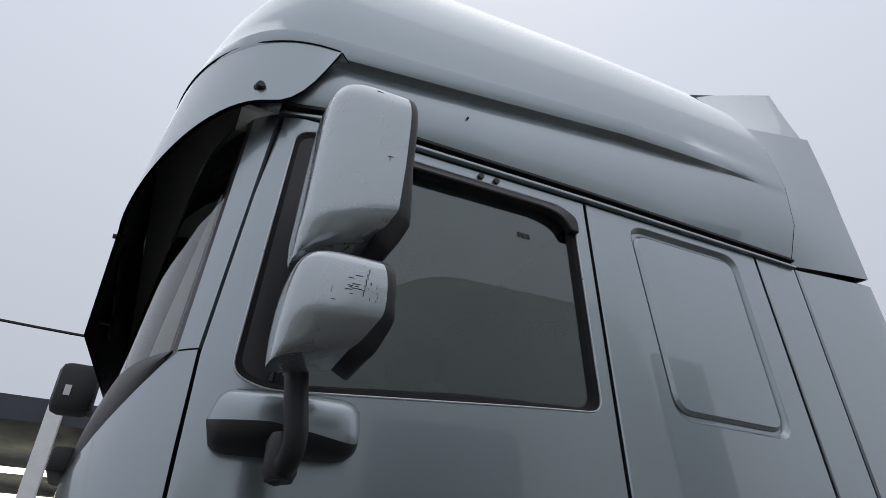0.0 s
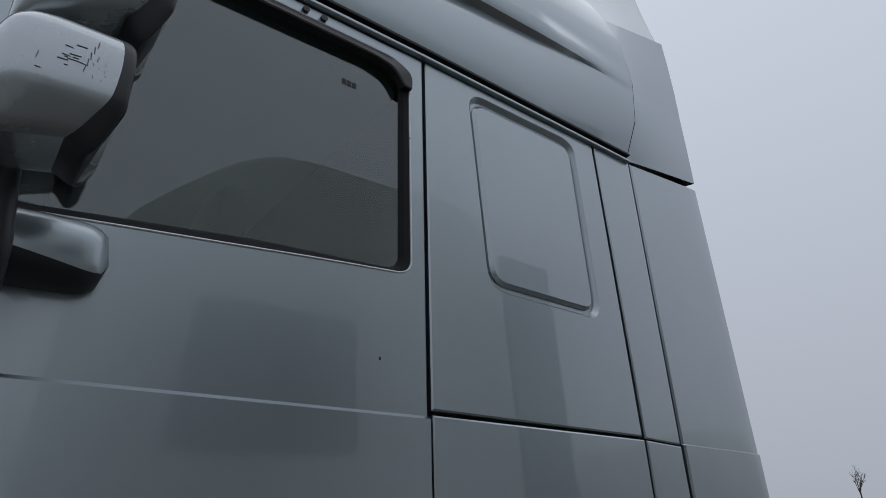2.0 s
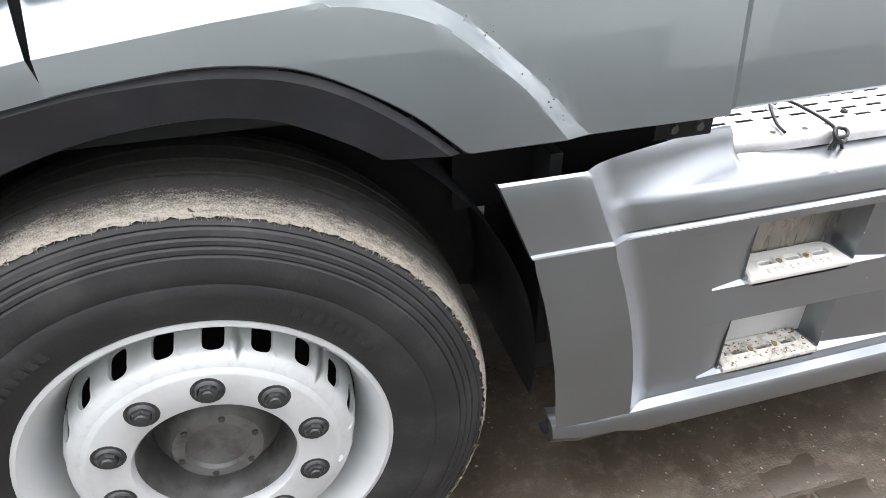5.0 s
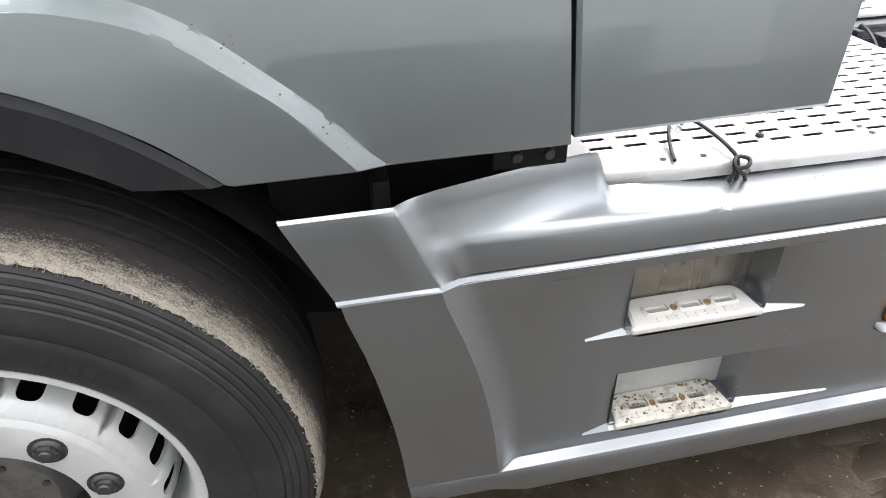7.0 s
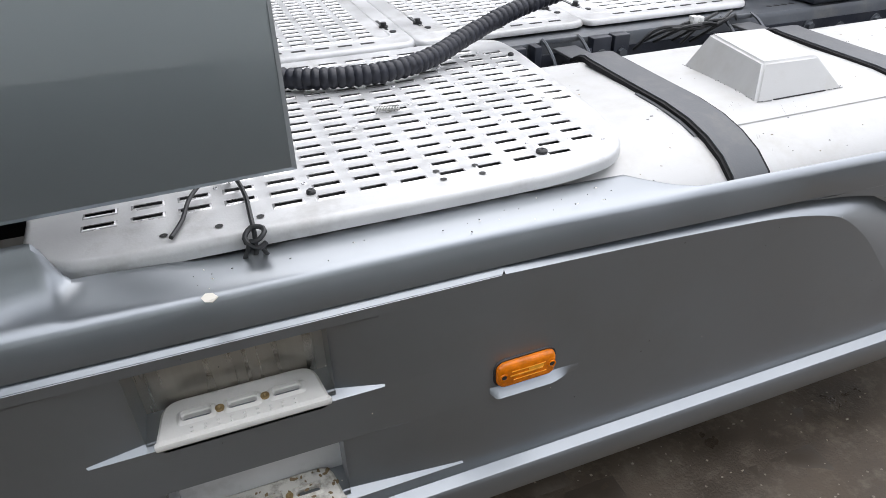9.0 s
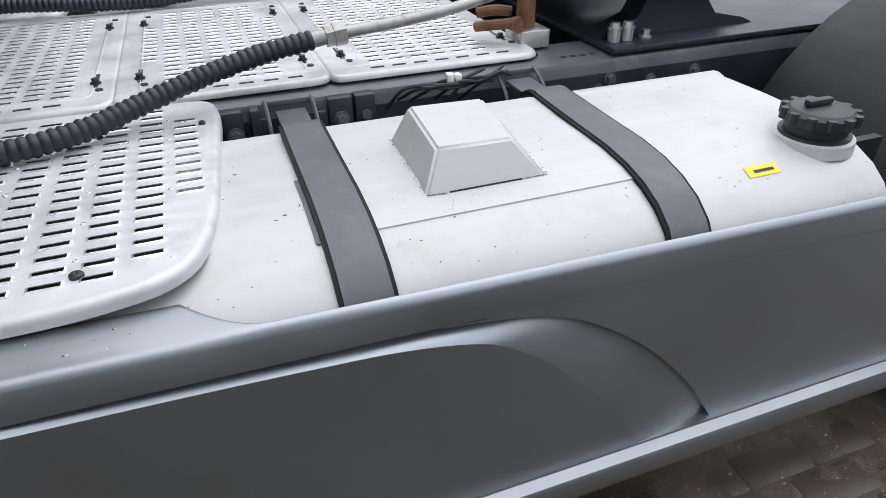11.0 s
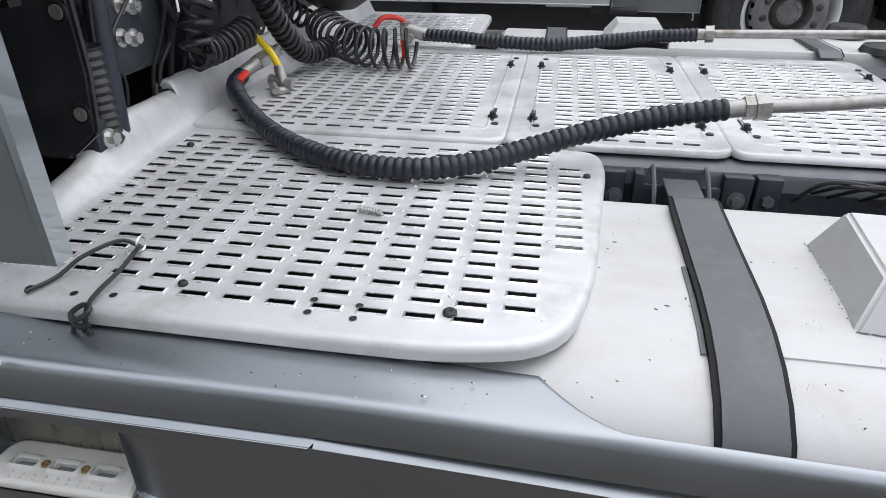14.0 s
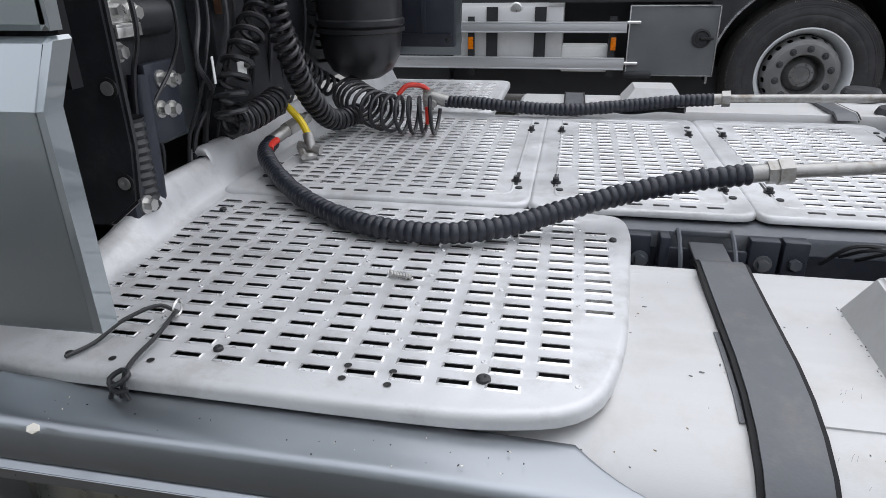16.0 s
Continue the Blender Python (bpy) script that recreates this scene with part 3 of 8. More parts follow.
lock = part("lock", lathe(bmesh.new(), [(0.0005, -0.008), (0.0075, -0.008), (0.0088, -0.006), (0.0092, 0.0)], (1.615, 0, 1.494), "y", 24), CHROME, handle, "round chrome lock cylinder")
part("key_slot", boxes((1.6141, 1.6159, -0.0088, -0.0075, 1.490, 1.498)), INK, lock)

# dealer sticker on the lower side panel
stick = part("sticker", boxes((2.337, 2.411, 0.013, 0.0145, 1.4435, 1.4715)), LABEL, truck, "small white dealer sticker")
part("logo_square", boxes((2.3395, 2.362, 0.0122, 0.0131, 1.446, 1.469)), INK, stick)
bm = bmesh.new()
loft([[(2.344, 0.0118, 1.463), (2.357, 0.0118, 1.4665)], [(2.344, 0.0118, 1.459), (2.357, 0.0118, 1.4605)]], bm)
loft([[(2.344, 0.0118, 1.4545), (2.357, 0.0118, 1.456)], [(2.344, 0.0118, 1.449), (2.357, 0.0118, 1.4525)]], bm)
part("logo_mark", bm, LABEL, stick)
part("logo_bar", boxes((2.368, 2.405, 0.0122, 0.0131, 1.459, 1.467), (2.368, 2.405, 0.0122, 0.0131, 1.449, 1.4555)), INK, stick)

# drip rail under the roof: three dark and bright lips
for k, (dz, y0, y1, mm) in enumerate(((0.000, 0, 0.067, PAINT), (0.010, 0, 0.078, SEAL_AND_SHADE), (0.019, 0, 0.066, MATT), (0.028, 0, 0.076, SEAL_AND_SHADE))):
    rows = []
    for x in (0.79, 0.9, 1.2, 1.7, 2.0, 2.4, 2.60):
        z = 2.843 + 0.020 * (min(x, 1.7) - 0.8) + 0.005 * max(0, x - 1.7) + 1.35 * dz
        y0 = y1 - 0.015 + corner_in(x, 2.86)
        rows.append([(x, y0 + 0.03, z), (x, y0, z + 0.001), (x, y0 - 0.001, z + 0.005), (x, y0, z + 0.0085), (x, y0 + 0.03, z + 0.009)])
    bm = loft(rows)
    bmesh.ops.recalc_face_normals(bm, faces=bm.faces)
    part("drip_rail", bm, mm, truck)


# front corner: plan curves from the side round to the front
def plan(xc, xf, ys, b, t):
    """A point on the plan: t 0 on the side at xc, 1 where the front turns straight, 2 at the middle of the truck."""
    if t <= 1:
        a = t * math.pi / 2
        return xc - (xc - xf) * math.sin(a) ** 0.9, ys + b * (1 - math.cos(a) ** 0.9)
    return xf, ys + b + (W / 2 - ys - b) * (t - 1)


TS = [k / 14 for k in range(15)] + [1.25, 1.5, 1.75, 2.0]


def both(pts):
    """The points of the near half and, mirrored, of the far one."""
    return pts + [(x, W - y, z) for x, y, z in pts[-2::-1]]


# roof: rows of height, side, front and their rise to the rear
LEVELS = [(2.892, 0.080, 0.60, 0.012), (2.93, 0.066, 0.585, 0.03), (3.03, 0.054, 0.57, 0.08), (3.15, 0.060, 0.56, 0.125), (3.168, 0.066, 0.56, 0.13),
          (3.178, 0.040, 0.54, 0.13), (3.196, 0.031, 0.54, 0.13), (3.232, 0.029, 0.542, 0.127), (3.241, 0.036, 0.544, 0.126), (3.29, 0.037, 0.555, 0.12), (3.40, 0.040, 0.59, 0.11), (3.50, 0.058, 0.635, 0.10), (3.58, 0.085, 0.69, 0.09),
          (3.65, 0.12, 0.75, 0.08), (3.73, 0.165, 0.83, 0.07), (3.80, 0.21, 0.92, 0.06), (3.85, 0.25, 1.0, 0.05), (3.90, 0.34, 1.15, 0.045),
          (3.935, 0.50, 1.30, 0.04), (3.955, 0.78, 1.50, 0.04), (3.965, 1.05, 1.70, 0.04)]
REAR = [(2.88, 2.612), (3.05, 2.645), (3.20, 2.665), (3.40, 2.625), (3.55, 2.56), (3.66, 2.485), (3.80, 2.40), (3.86, 2.35), (3.97, 2.2)]


def along(table, z):
    for (a, p), (b, q) in zip(table, table[1:]):
        if z <= b:
            return p + (q - p) * max(0.0, z - a) / (b - a)
    return table[-1][1]


def roof_row(z, ys, xf, rise):
    pts = []
    for x in (along(REAR, z), 2.55, 2.45, 2.35, 2.25, 2.15, 1.9, 1.6, 1.3):
        x = min(x, along(REAR, z))
        fade = min(1.0, max(0.0, (x - 2.05) / 0.56))
        y = ys + (0.034 - ys) * fade if 3.02 < z < 3.30 else ys
        pts.append((x, y) if x > xf + 0.32 else (xf + 0.32 + 0.001 * x, y))
    pts += [plan(xf + 0.30, xf, ys, min(0.5, W / 2 - ys - 0.02), t) for t in TS]
    return both([(x, y, z + rise * (x - 1.8 if x < 1.95 else 0.15 + 0.3 * (x - 1.95) - 0.25 * max(0, x - 2.3))) for x, y in pts])


roof_rows = [roof_row(*lv) for lv in LEVELS]
bm = loft(roof_rows)
mid = roof_rows[-1]
bm.faces.new([bm.verts.new(p) for p in mid])
bmesh.ops.recalc_face_normals(bm, faces=bm.faces)
roof = part("roof", bm, PAINT, truck, "high moulded roof with a long crease", angle=28)
part("rock_chip", boxes((1.30, 1.305, 0.048, 0.058, 3.02, 3.024)), INK, roof)

# roof rear fairing: it goes on from the roof's rear edge, with a raised top, and side fairings
edge_f = [r[0] for r in roof_rows[:15]]
TAIL = [(2.88, 3.036), (3.2, 3.02), (3.5, 2.99), (3.66, 2.965), (3.73, 2.948), (3.9, 2.94)]


def wing(pts, lift, side, drop):
    """A stretch of the fairing from the roof's rear edge to its own rear edge, and its turned-in rear."""
    rows = []
    for (x, y, z), up, yy in zip(pts, lift, side):
        xe = along(TAIL, z + up)
        rows.append([(x + 0.007 + (xe - x - 0.007) * f, y + (yy - y) * f ** 0.7 + drop, z + up * f) for f in (0, 0.12, 0.3, 0.5, 0.7, 0.9, 1)] + [(xe - 0.01, yy + 0.03 + drop, z + up), (xe - 0.06, yy + 0.06 + drop, z + up)])
    bm = loft(rows)
    bmesh.ops.recalc_face_normals(bm, faces=bm.faces)
    return bm


split = 11
fairing = part("roof_fairing", wing(edge_f[:split + 1], [0.04 + 0.004 * k for k in range(split + 1)], [0.060 - 0.001 * k for k in range(split + 1)], 0.003), PAINT, truck,
               "roof air deflector, rear side wing", angle=40)
n = len(edge_f) - split
top_rows = edge_f[split:]
part("fairing_top", wing(top_rows, [0.07 + 0.038 * k for k in range(n)], [0.056 + 0.018 * k for k in range(n)], 0.012), PAINT, fairing, "raised top of the roof air deflector")
part("fairing_seam", loft([[(x - 0.03, y + 0.012, z), (x + 0.004, y + 0.009, z), (x + 0.03, y + 0.012, z)] for x, y, z in edge_f]), SEAL_AND_SHADE, fairing)
part("fairing_seam", boxes((2.62, 3.02, 0.10, 0.13, 2.84, 2.98)), SEAL_AND_SHADE, fairing)
lid = edge_f[-1]
part("fairing_lid", loft([both([lid, (lid[0] - 0.1, 0.7, lid[2] + 0.05), (lid[0] - 0.12, 1.25, lid[2] + 0.06)]),
                          both([(2.94, 0.13, lid[2] + 0.18), (2.94, 0.7, lid[2] + 0.19), (2.94, 1.25, lid[2] + 0.19)])]), PAINT, fairing)


def step01(x, a, b):
    f = min(1.0, max(0.0, (x - a) / (b - a)))
    return f * f * (3 - 2 * f)


def fairing_w(u, v):
    w = -side_y(v) - (0.4 * max(0, u - 3.0) ** 1.5 if v > 1.5 else 0) + (0.006 if v < 1.9 else 0)
    f = min(1.0, max(0.0, (1.465 - v) / 0.05))
    w += (-0.001 - w) * f * f * (3 - 2 * f)
    across = step01(u, 2.58, 2.98)
    t = min(1.0, max(0.0, (1.462 - v) / (0.012 + 0.055 * across)))
    return w - 0.042 * across * (1 - (1 - t) ** 2)


lower_fair = [(2.622, 1.318), (3.030, 1.316), (3.033, 1.40), (3.035, 1.470), (3.052, 1.92), (3.048, 2.915), (2.616, 2.872), (2.614, 1.50)]
part("side_fairing", sheet(lower_fair, (), fairing_w, 0.016, 0.006,
                           lines_at((2.68, 2.73, 2.78, 2.83, 2.88, 2.94, 3.0, 3.03), [1.392 + 0.006 * k for k in range(13)] + [1.899, 1.903])), PAINT, truck,
     "tall grey side air deflector behind the cab", angle=24)
part("fairing_liner", boxes((2.60, 2.86, 0.078, 0.095, 1.02, 2.88), (2.86, 3.012, 0.078, 0.095, 1.255, 1.46), (2.86, 2.97, 0.078, 0.095, 1.46, 2.88)), SEAL_AND_SHADE, truck)
part("side_fairing", sheet([(2.652, 0.993), (3.031, 1.000), (3.031, 1.307), (3.026, 1.311), (2.63, 1.308), (2.63, 1.27)], (),
                           lambda u, v: -0.008 - 0.55 * max(0, v - 1.246), 0.026, 0.006,
                           lines_at((2.97,), (1.246,))), PAINT, truck, "lower side air deflector panel", angle=15)

# front flare on the door and rear flare on the sleeper, both as bent strips round the arch
N = 28


def flare(name, a, b, c, label):
    a, b, c = (resample(curve2(k), N) for k in (a, b, c))
    mid = [((p[0] * 0.35 + q[0] * 0.65), (p[1] * 0.35 + q[1] * 0.65)) for p, q in zip(a, b)]
    ease = [min(1.0, max(0.0, (x - 1.93) / 0.16)) for x, z in a]
    rows = [[(x, 0.040 - 0.030 * e, z) for (x, z), e in zip(a, ease)], [(x, 0.024 - 0.0245 * e, z) for (x, z), e in zip(a, ease)], [(x, -0.0035, z) for x, z in mid], [(x, -0.0145, z) for x, z in b],
            [(p[0] * 0.5 + q[0] * 0.5, -0.0145, p[1] * 0.5 + q[1] * 0.5) for p, q in zip(b, c)], [(x, -0.0135, z) for x, z in c], [(x, 0.004 + 0.004, z - 0.004) for x, z in c], [(x, 0.03, z - 0.004) for x, z in c]]
    bm = loft(rows)
    bmesh.ops.recalc_face_normals(bm, faces=bm.faces)
    return part(name, bm, PAINT, truck, label, angle=12)


flare("front_flare", [(1.700, 1.238), (1.553, 1.191), (1.416, 1.109), (1.354, 1.066), (1.21, 0.925), (1.10, 0.76), (1.05, 0.58)],
      [(1.706, 1.171), (1.62, 1.155), (1.56, 1.133), (1.50, 1.101), (1.407, 1.043), (1.28, 0.925), (1.18, 0.77), (1.14, 0.58)],
      [(1.716, 1.128), (1.575, 1.098), (1.467, 1.035), (1.419, 0.981), (1.32, 0.83), (1.27, 0.7), (1.25, 0.58)], "grey wheel arch flare on the door")
# one panel behind the arch: a chamfer below the gap, a face and a soft ridge round the wheel
ridge = [Vector((x, z)) for x, z in resample(curve2([(1.70, 1.170), (1.85, 1.187), (1.96, 1.2005), (2.04, 1.2015), (2.103, 1.194), (2.18, 1.168), (2.253, 1.112), (2.30, 1.070), (2.354, 1.002), (2.362, 0.990)]), 140)]
brow = [Vector((x, z)) for x, z in resample(curve2([(1.70, 1.262), (1.90, 1.252), (2.00, 1.238), (2.06, 1.227), (2.138, 1.212), (2.215, 1.174), (2.292, 1.108), (2.335, 1.066), (2.402, 0.990)]), 140)]
arch_low = [(1.70, 1.126), (1.722, 1.130), (1.80, 1.140), (1.88, 1.146), (1.955, 1.141), (2.01, 1.128), (2.07, 1.099), (2.135, 1.058), (2.185, 1.014), (2.208, 0.991)]
arch_low = curve2(arch_low) + [(2.7, 0.993)]
gap_top = [(1.70, 1.235), (1.908, 1.260), (2.155, 1.284), (2.40, 1.296), (2.65, 1.303)]
hub = Vector((WX, WZ))
FACE, BROW = 0.004, 0.014                  # how far the rear face and the face round the arch stand out


def beyond(curve, p):
    """The distance from a curve round the arch, positive on the side away from the wheel."""
    d, q = min(((p - q).length, i) for i, q in enumerate(curve))
    return d if (p - hub).length > (curve[q] - hub).length else -d


def arch_w(u, v):
    """Flat chamfer below the gap, flat faces, and a flat sloping band between two crisp edges round the arch."""
    p = Vector((u, v))
    d_in, d_out = beyond(ridge, p), beyond(brow, p)
    f = 1.0 if d_in <= 0 else 0.0 if d_out >= 0 else -d_out / (d_in - d_out)
    return min(-0.028 + 0.64 * (along(gap_top, u) - v), FACE + (BROW - FACE) * f)


def crossing(curve, u, default):
    for a, b in zip(curve, curve[1:]):
        if a.x <= u < b.x:
            return mix_z(a, b, (u - a.x) / (b.x - a.x))
    return default


def mix_z(a, b, f):
    return a.y + (b.y - a.y) * f


def arch_column(u):
    """Heights from the gap to the lower edge, with samples on every crease."""
    top, low = along(gap_top, u), along(arch_low, u)
    crease = top - (0.028 + (FACE if u > 2.062 else BROW)) / 0.64
    first = crossing(brow, u, low) if u > 2.062 else crease
    second = crossing(ridge, u, low) if u > 2.038 else crease
    marks = [top, crease, min(crease, max(low, first)), min(crease, max(low, second)), low]
    out = []
    for a, b, n in zip(marks, marks[1:], (6, 8, 8, 14)):
        out += [a + (b - a) * q / n for q in range(n)]
    return out + [low]


rows = []
for i in range(101):
    u = 1.712 + (2.641 - 1.712) * i / 100
    row = []
    for v in arch_column(u):
        x = 1.712 + (u - 1.712) * (2.612 + 0.029 * (1.304 - v) / 0.31 - 1.712) / (2.641 - 1.712)
        row.append((x, -arch_w(u, v), v))
    x, y, z = row[-1]
    rows.append([(row[0][0], row[0][1] + 0.03, row[0][2] - 0.004)] + row + [(x, y + 0.004, z - 0.003), (x, y + 0.03, z - 0.003)])
rows = [[(x, y + 0.03, z) for x, y, z in rows[0]]] + rows + [[(x + 0.002, y + 0.03, z) for x, y, z in rows[-1]]]
bm = loft(rows)
bmesh.ops.recalc_face_normals(bm, faces=bm.faces)
if sum(f.normal.y * f.calc_area() for f in bm.faces) > 0:
    bmesh.ops.reverse_faces(bm, faces=bm.faces)
arch_panel = part("arch_panel", bm, PAINT, truck, "grey panel behind the front wheel arch with a sloping ridge", angle=9)
rnd = random.Random(31)
bm = bmesh.new()
for k in range(16):
    q = ridge[min(139, int(90 + 40 * rnd.random() ** 0.8))]
    u, v = q.x + 0.02 + rnd.gauss(0, 0.012), q.y + rnd.gauss(0, 0.012)
    r = rnd.uniform(0.0006, 0.0014)
    m = Matrix.Translation((u, -arch_w(u, v) - 0.0004, v)) @ Matrix.Diagonal((r, 0.0012, r, 1))
    bmesh.ops.create_icosphere(bm, subdivisions=1, radius=1.0, matrix=m)
tagged(part("mud_speck", bm, MUD, arch_panel, "dried mud specks"), kind="stuff")
# black lip inside the arch and the wheel housing
for a, b in (([(1.25, 0.58), (1.27, 0.7), (1.32, 0.83), (1.419, 0.981), (1.467, 1.035), (1.575, 1.098), (1.716, 1.128), (1.80, 1.136), (1.90, 1.138), (1.99, 1.124), (2.06, 1.094), (2.12, 1.055), (2.17, 1.015), (2.202, 0.986)],
              [(1.31, 0.58), (1.33, 0.68), (1.38, 0.81), (1.47, 0.93), (1.52, 0.975), (1.60, 1.022), (1.712, 1.058), (1.80, 1.071), (1.88, 1.073), (1.95, 1.062), (1.99, 1.046), (2.03, 1.025), (2.065, 1.005), (2.094, 0.985)]),):
    a, b = resample(curve2(a), 46), resample(curve2(b), 46)
    bm = loft([[(x, 0.001, z) for x, z in a], [(x, -0.004, z) for x, z in [(p[0] * .85 + q[0] * .15, p[1] * .85 + q[1] * .15) for p, q in zip(a, b)]],
               [(x, 0.014, z) for x, z in b], [(x, 0.03, z - 0.006) for x, z in b], [(x, 0.30, z + 0.01) for x, z in b]])
    bmesh.ops.recalc_face_normals(bm, faces=bm.faces)
    part("arch_lip", bm, ARCHLIP, truck, "black plastic wheel arch lip")
bm = bmesh.new()
arc = [(WX + 0.60 * math.cos(a), WZ + 0.60 * math.sin(a)) for a in [radians(k) for k in range(-8, 190, 6)]]
loft([[(x, 0.05, z) for x, z in arc], [(x, 0.45, z) for x, z in arc]], bm)
loft([[(x, 0.45, z) for x, z in arc], [(WX, 0.45, WZ) for x, z in arc]], bm)
part("wheel_housing", bm, MATT, truck, "rough black wheel housing liner")
part("mudguard", boxes((2.385, 2.41, 0.09, 0.42, 0.50, 0.92), bevel=0.004), MATT, truck, "ribbed black mud flap panel behind the wheel")
# black block standing in for the shade in the gap over the skirt
part("gap_shade_block", boxes((2.235, 2.640, 0.16, 0.20, 0.80, 1.03)), SEAL_AND_SHADE, truck)
for bx in (2.588, 2.636):
    part("bolt", lathe(bmesh.new(), [(0.0005, -0.010), (0.007, -0.010), (0.009, -0.004), (0.010, 0.0)], (bx, 0.062, 0.951), "y", 16), NUT, truck)
part("bolt_bracket", boxes((2.555, 2.665, 0.060, 0.068, 0.932, 0.968), bevel=0.002), SEAL_AND_SHADE, truck)

# windscreen, pillar, cowl and front
def front_pt(z, t, out=0.0):
    x, y = plan(corner_x(z), front_x(z) - out, side_y(z) + 0.004 - out, BEND, t)
    return (x, y, z)


ZS = [2.20 + 0.065 * k for k in range(11)]


def t_at(x, z):
    return math.asin(min(1.0, max(0.0, (corner_x(z) - x) / (corner_x(z) - front_x(z)))) ** (1 / 0.9)) / (math.pi / 2)


def t_door(z):
    return t_at((0.733 + 0.094 * (z - 2.187) if z > 2.187 else 0.731) - 0.007, z)


def t_screen(z):
    return 0.375 + 0.03 * (z - 2.2) / 0.6


seam_z = [0.6, 1.0, 1.4, 1.8, 2.187, 2.4, 2.6, 2.84]
part("corner_seal", loft([[front_pt(z, max(0.02, t_door(z) - 0.07), -0.014), front_pt(z, t_door(z), -0.012), front_pt(z, t_door(z) + 0.07, -0.014)] for z in seam_z]), SEAL_AND_SHADE, truck)
bm = shell([[front_pt(z, t_door(z) + (t_screen(z) - 0.030 - t_door(z)) * k / 6) for k in range(7)] for z in ZS], (0.03, 0.04, 0))
part("a_pillar", bm, PAINT, truck, "grey windscreen pillar")
bm = loft([[front_pt(z, t_screen(z) - 0.030 + 0.045 * k / 3, -0.002 * k) for k in range(4)] for z in ZS])
part("screen_seal", bm, BROWNBLACK, truck, "dark windscreen edge strip")
ts = [0, 0.08, 0.2, 0.35, 0.5, 0.7, 0.9, 1.0]
screen = loft([both([front_pt(z, t_screen(z) + (2 - t_screen(z)) * k, -0.004) for k in ts]) for z in ZS])
bmesh.ops.recalc_face_normals(screen, faces=screen.faces)
screen = part("windscreen", screen, SCREEN, truck, "curved windscreen under the sun visor")
screen.visible_shadow = False


# pale tapering sheet behind the glass, in place of the windscreen's sky reflection
reflection_rows = []
for z in [2.17 + 0.05 * q for q in range(10)]:
    w_t = 0.125 * (1 - max(0.0, z - 2.22) / 0.42) ** 0.8 if z < 2.63 else 0.01
    reflection_rows.append([front_pt(z, t_screen(z) + 0.018 + w_t * q / 5, -0.03 - 0.004 * q) for q in range(6)])
bm = loft(reflection_rows)
bmesh.ops.recalc_face_normals(bm, faces=bm.faces)
part("screen_reflection", bm, HEADLINER, truck, "pale sheet standing in for the sky reflected in the windscreen")


def cowl_z(t):
    return 2.195 - 0.20 * min(1.0, max(0.0, (t - 0.36) / 0.45)) ** 0.9


cts = [0.36, 0.39, 0.44, 0.48, 0.53, 0.57, 0.62, 0.68, 0.75, 0.85, 1.0, 1.3, 1.6, 2.0]
bm = loft([both([front_pt(2.20 * (1 - f) + cowl_z(t) * f, t, 0.006 * math.sin(f * 3.1)) for t in cts]) for f in (0, 0.1, 0.3, 0.6, 0.9, 1.0)])
bmesh.ops.recalc_face_normals(bm, faces=bm.faces)
part("cowl", bm, BROWNBLACK, truck, "black plastic scuttle below the windscreen")
fts = [0.265, 0.31, 0.36, 0.40, 0.44, 0.48, 0.50, 0.53, 0.57, 0.62, 0.68, 0.75, 0.85, 1.0, 1.3, 1.6, 2.0]
front_rows = []
for z in (2.2, 2.0, 1.8, 1.5, 1.2, 0.9, 0.55):
    t0 = t_door(min(z, 2.19))
    row = []
    for k in fts:
        t = t0 + (k - fts[0]) * (2 - t0) / (2 - fts[0])
        row.append(front_pt(min(z, cowl_z(t)) + 0.001, t))
    front_rows.append(both(row))
bm = loft(front_rows)
bmesh.ops.recalc_face_normals(bm, faces=bm.faces)
part("front_panel", bm, PAINT, truck, "grey front panel and bumper")
wiper = bmesh.new()
tube(wiper, even(smooth_path([(0.53, 0.42, 2.05), (0.522, 0.62, 2.10), (0.53, 0.95, 2.17), (0.548, 1.35, 2.24)]), 0.02), 0.014, 8)
tube(wiper, even(smooth_path([(0.538, 1.05, 2.18), (0.55, 1.40, 2.26), (0.58, 1.70, 2.45)]), 0.02), 0.012, 8)
box(wiper, 0.515, 0.56, 0.36, 0.5, 2.005, 2.06, 0.01)
part("wiper", wiper, BLACK, truck, "black windscreen wiper arm")
# front mirror at the far top corner
bm = box(bmesh.new(), 0.29, 0.46, 1.94, 2.04, 2.56, 2.79, 0.04)
fm = part("front_mirror", bm, BLACK, truck, "black kerb-view mirror at the front corner")
tm = even(smooth_path([(0.45, 1.98, 2.58), (0.50, 1.75, 2.50), (0.535, 1.45, 2.38), (0.555, 1.2, 2.28)]), 0.02)
part("mirror_arm", tube(bmesh.new(), tm, 0.016, 8), BLACK, fm)
part("mirror_label", boxes((0.335, 0.36, 1.930, 1.9335, 2.63, 2.675)), LABEL, fm)

# sun visor: a bent strip with a pointed end
vis = []
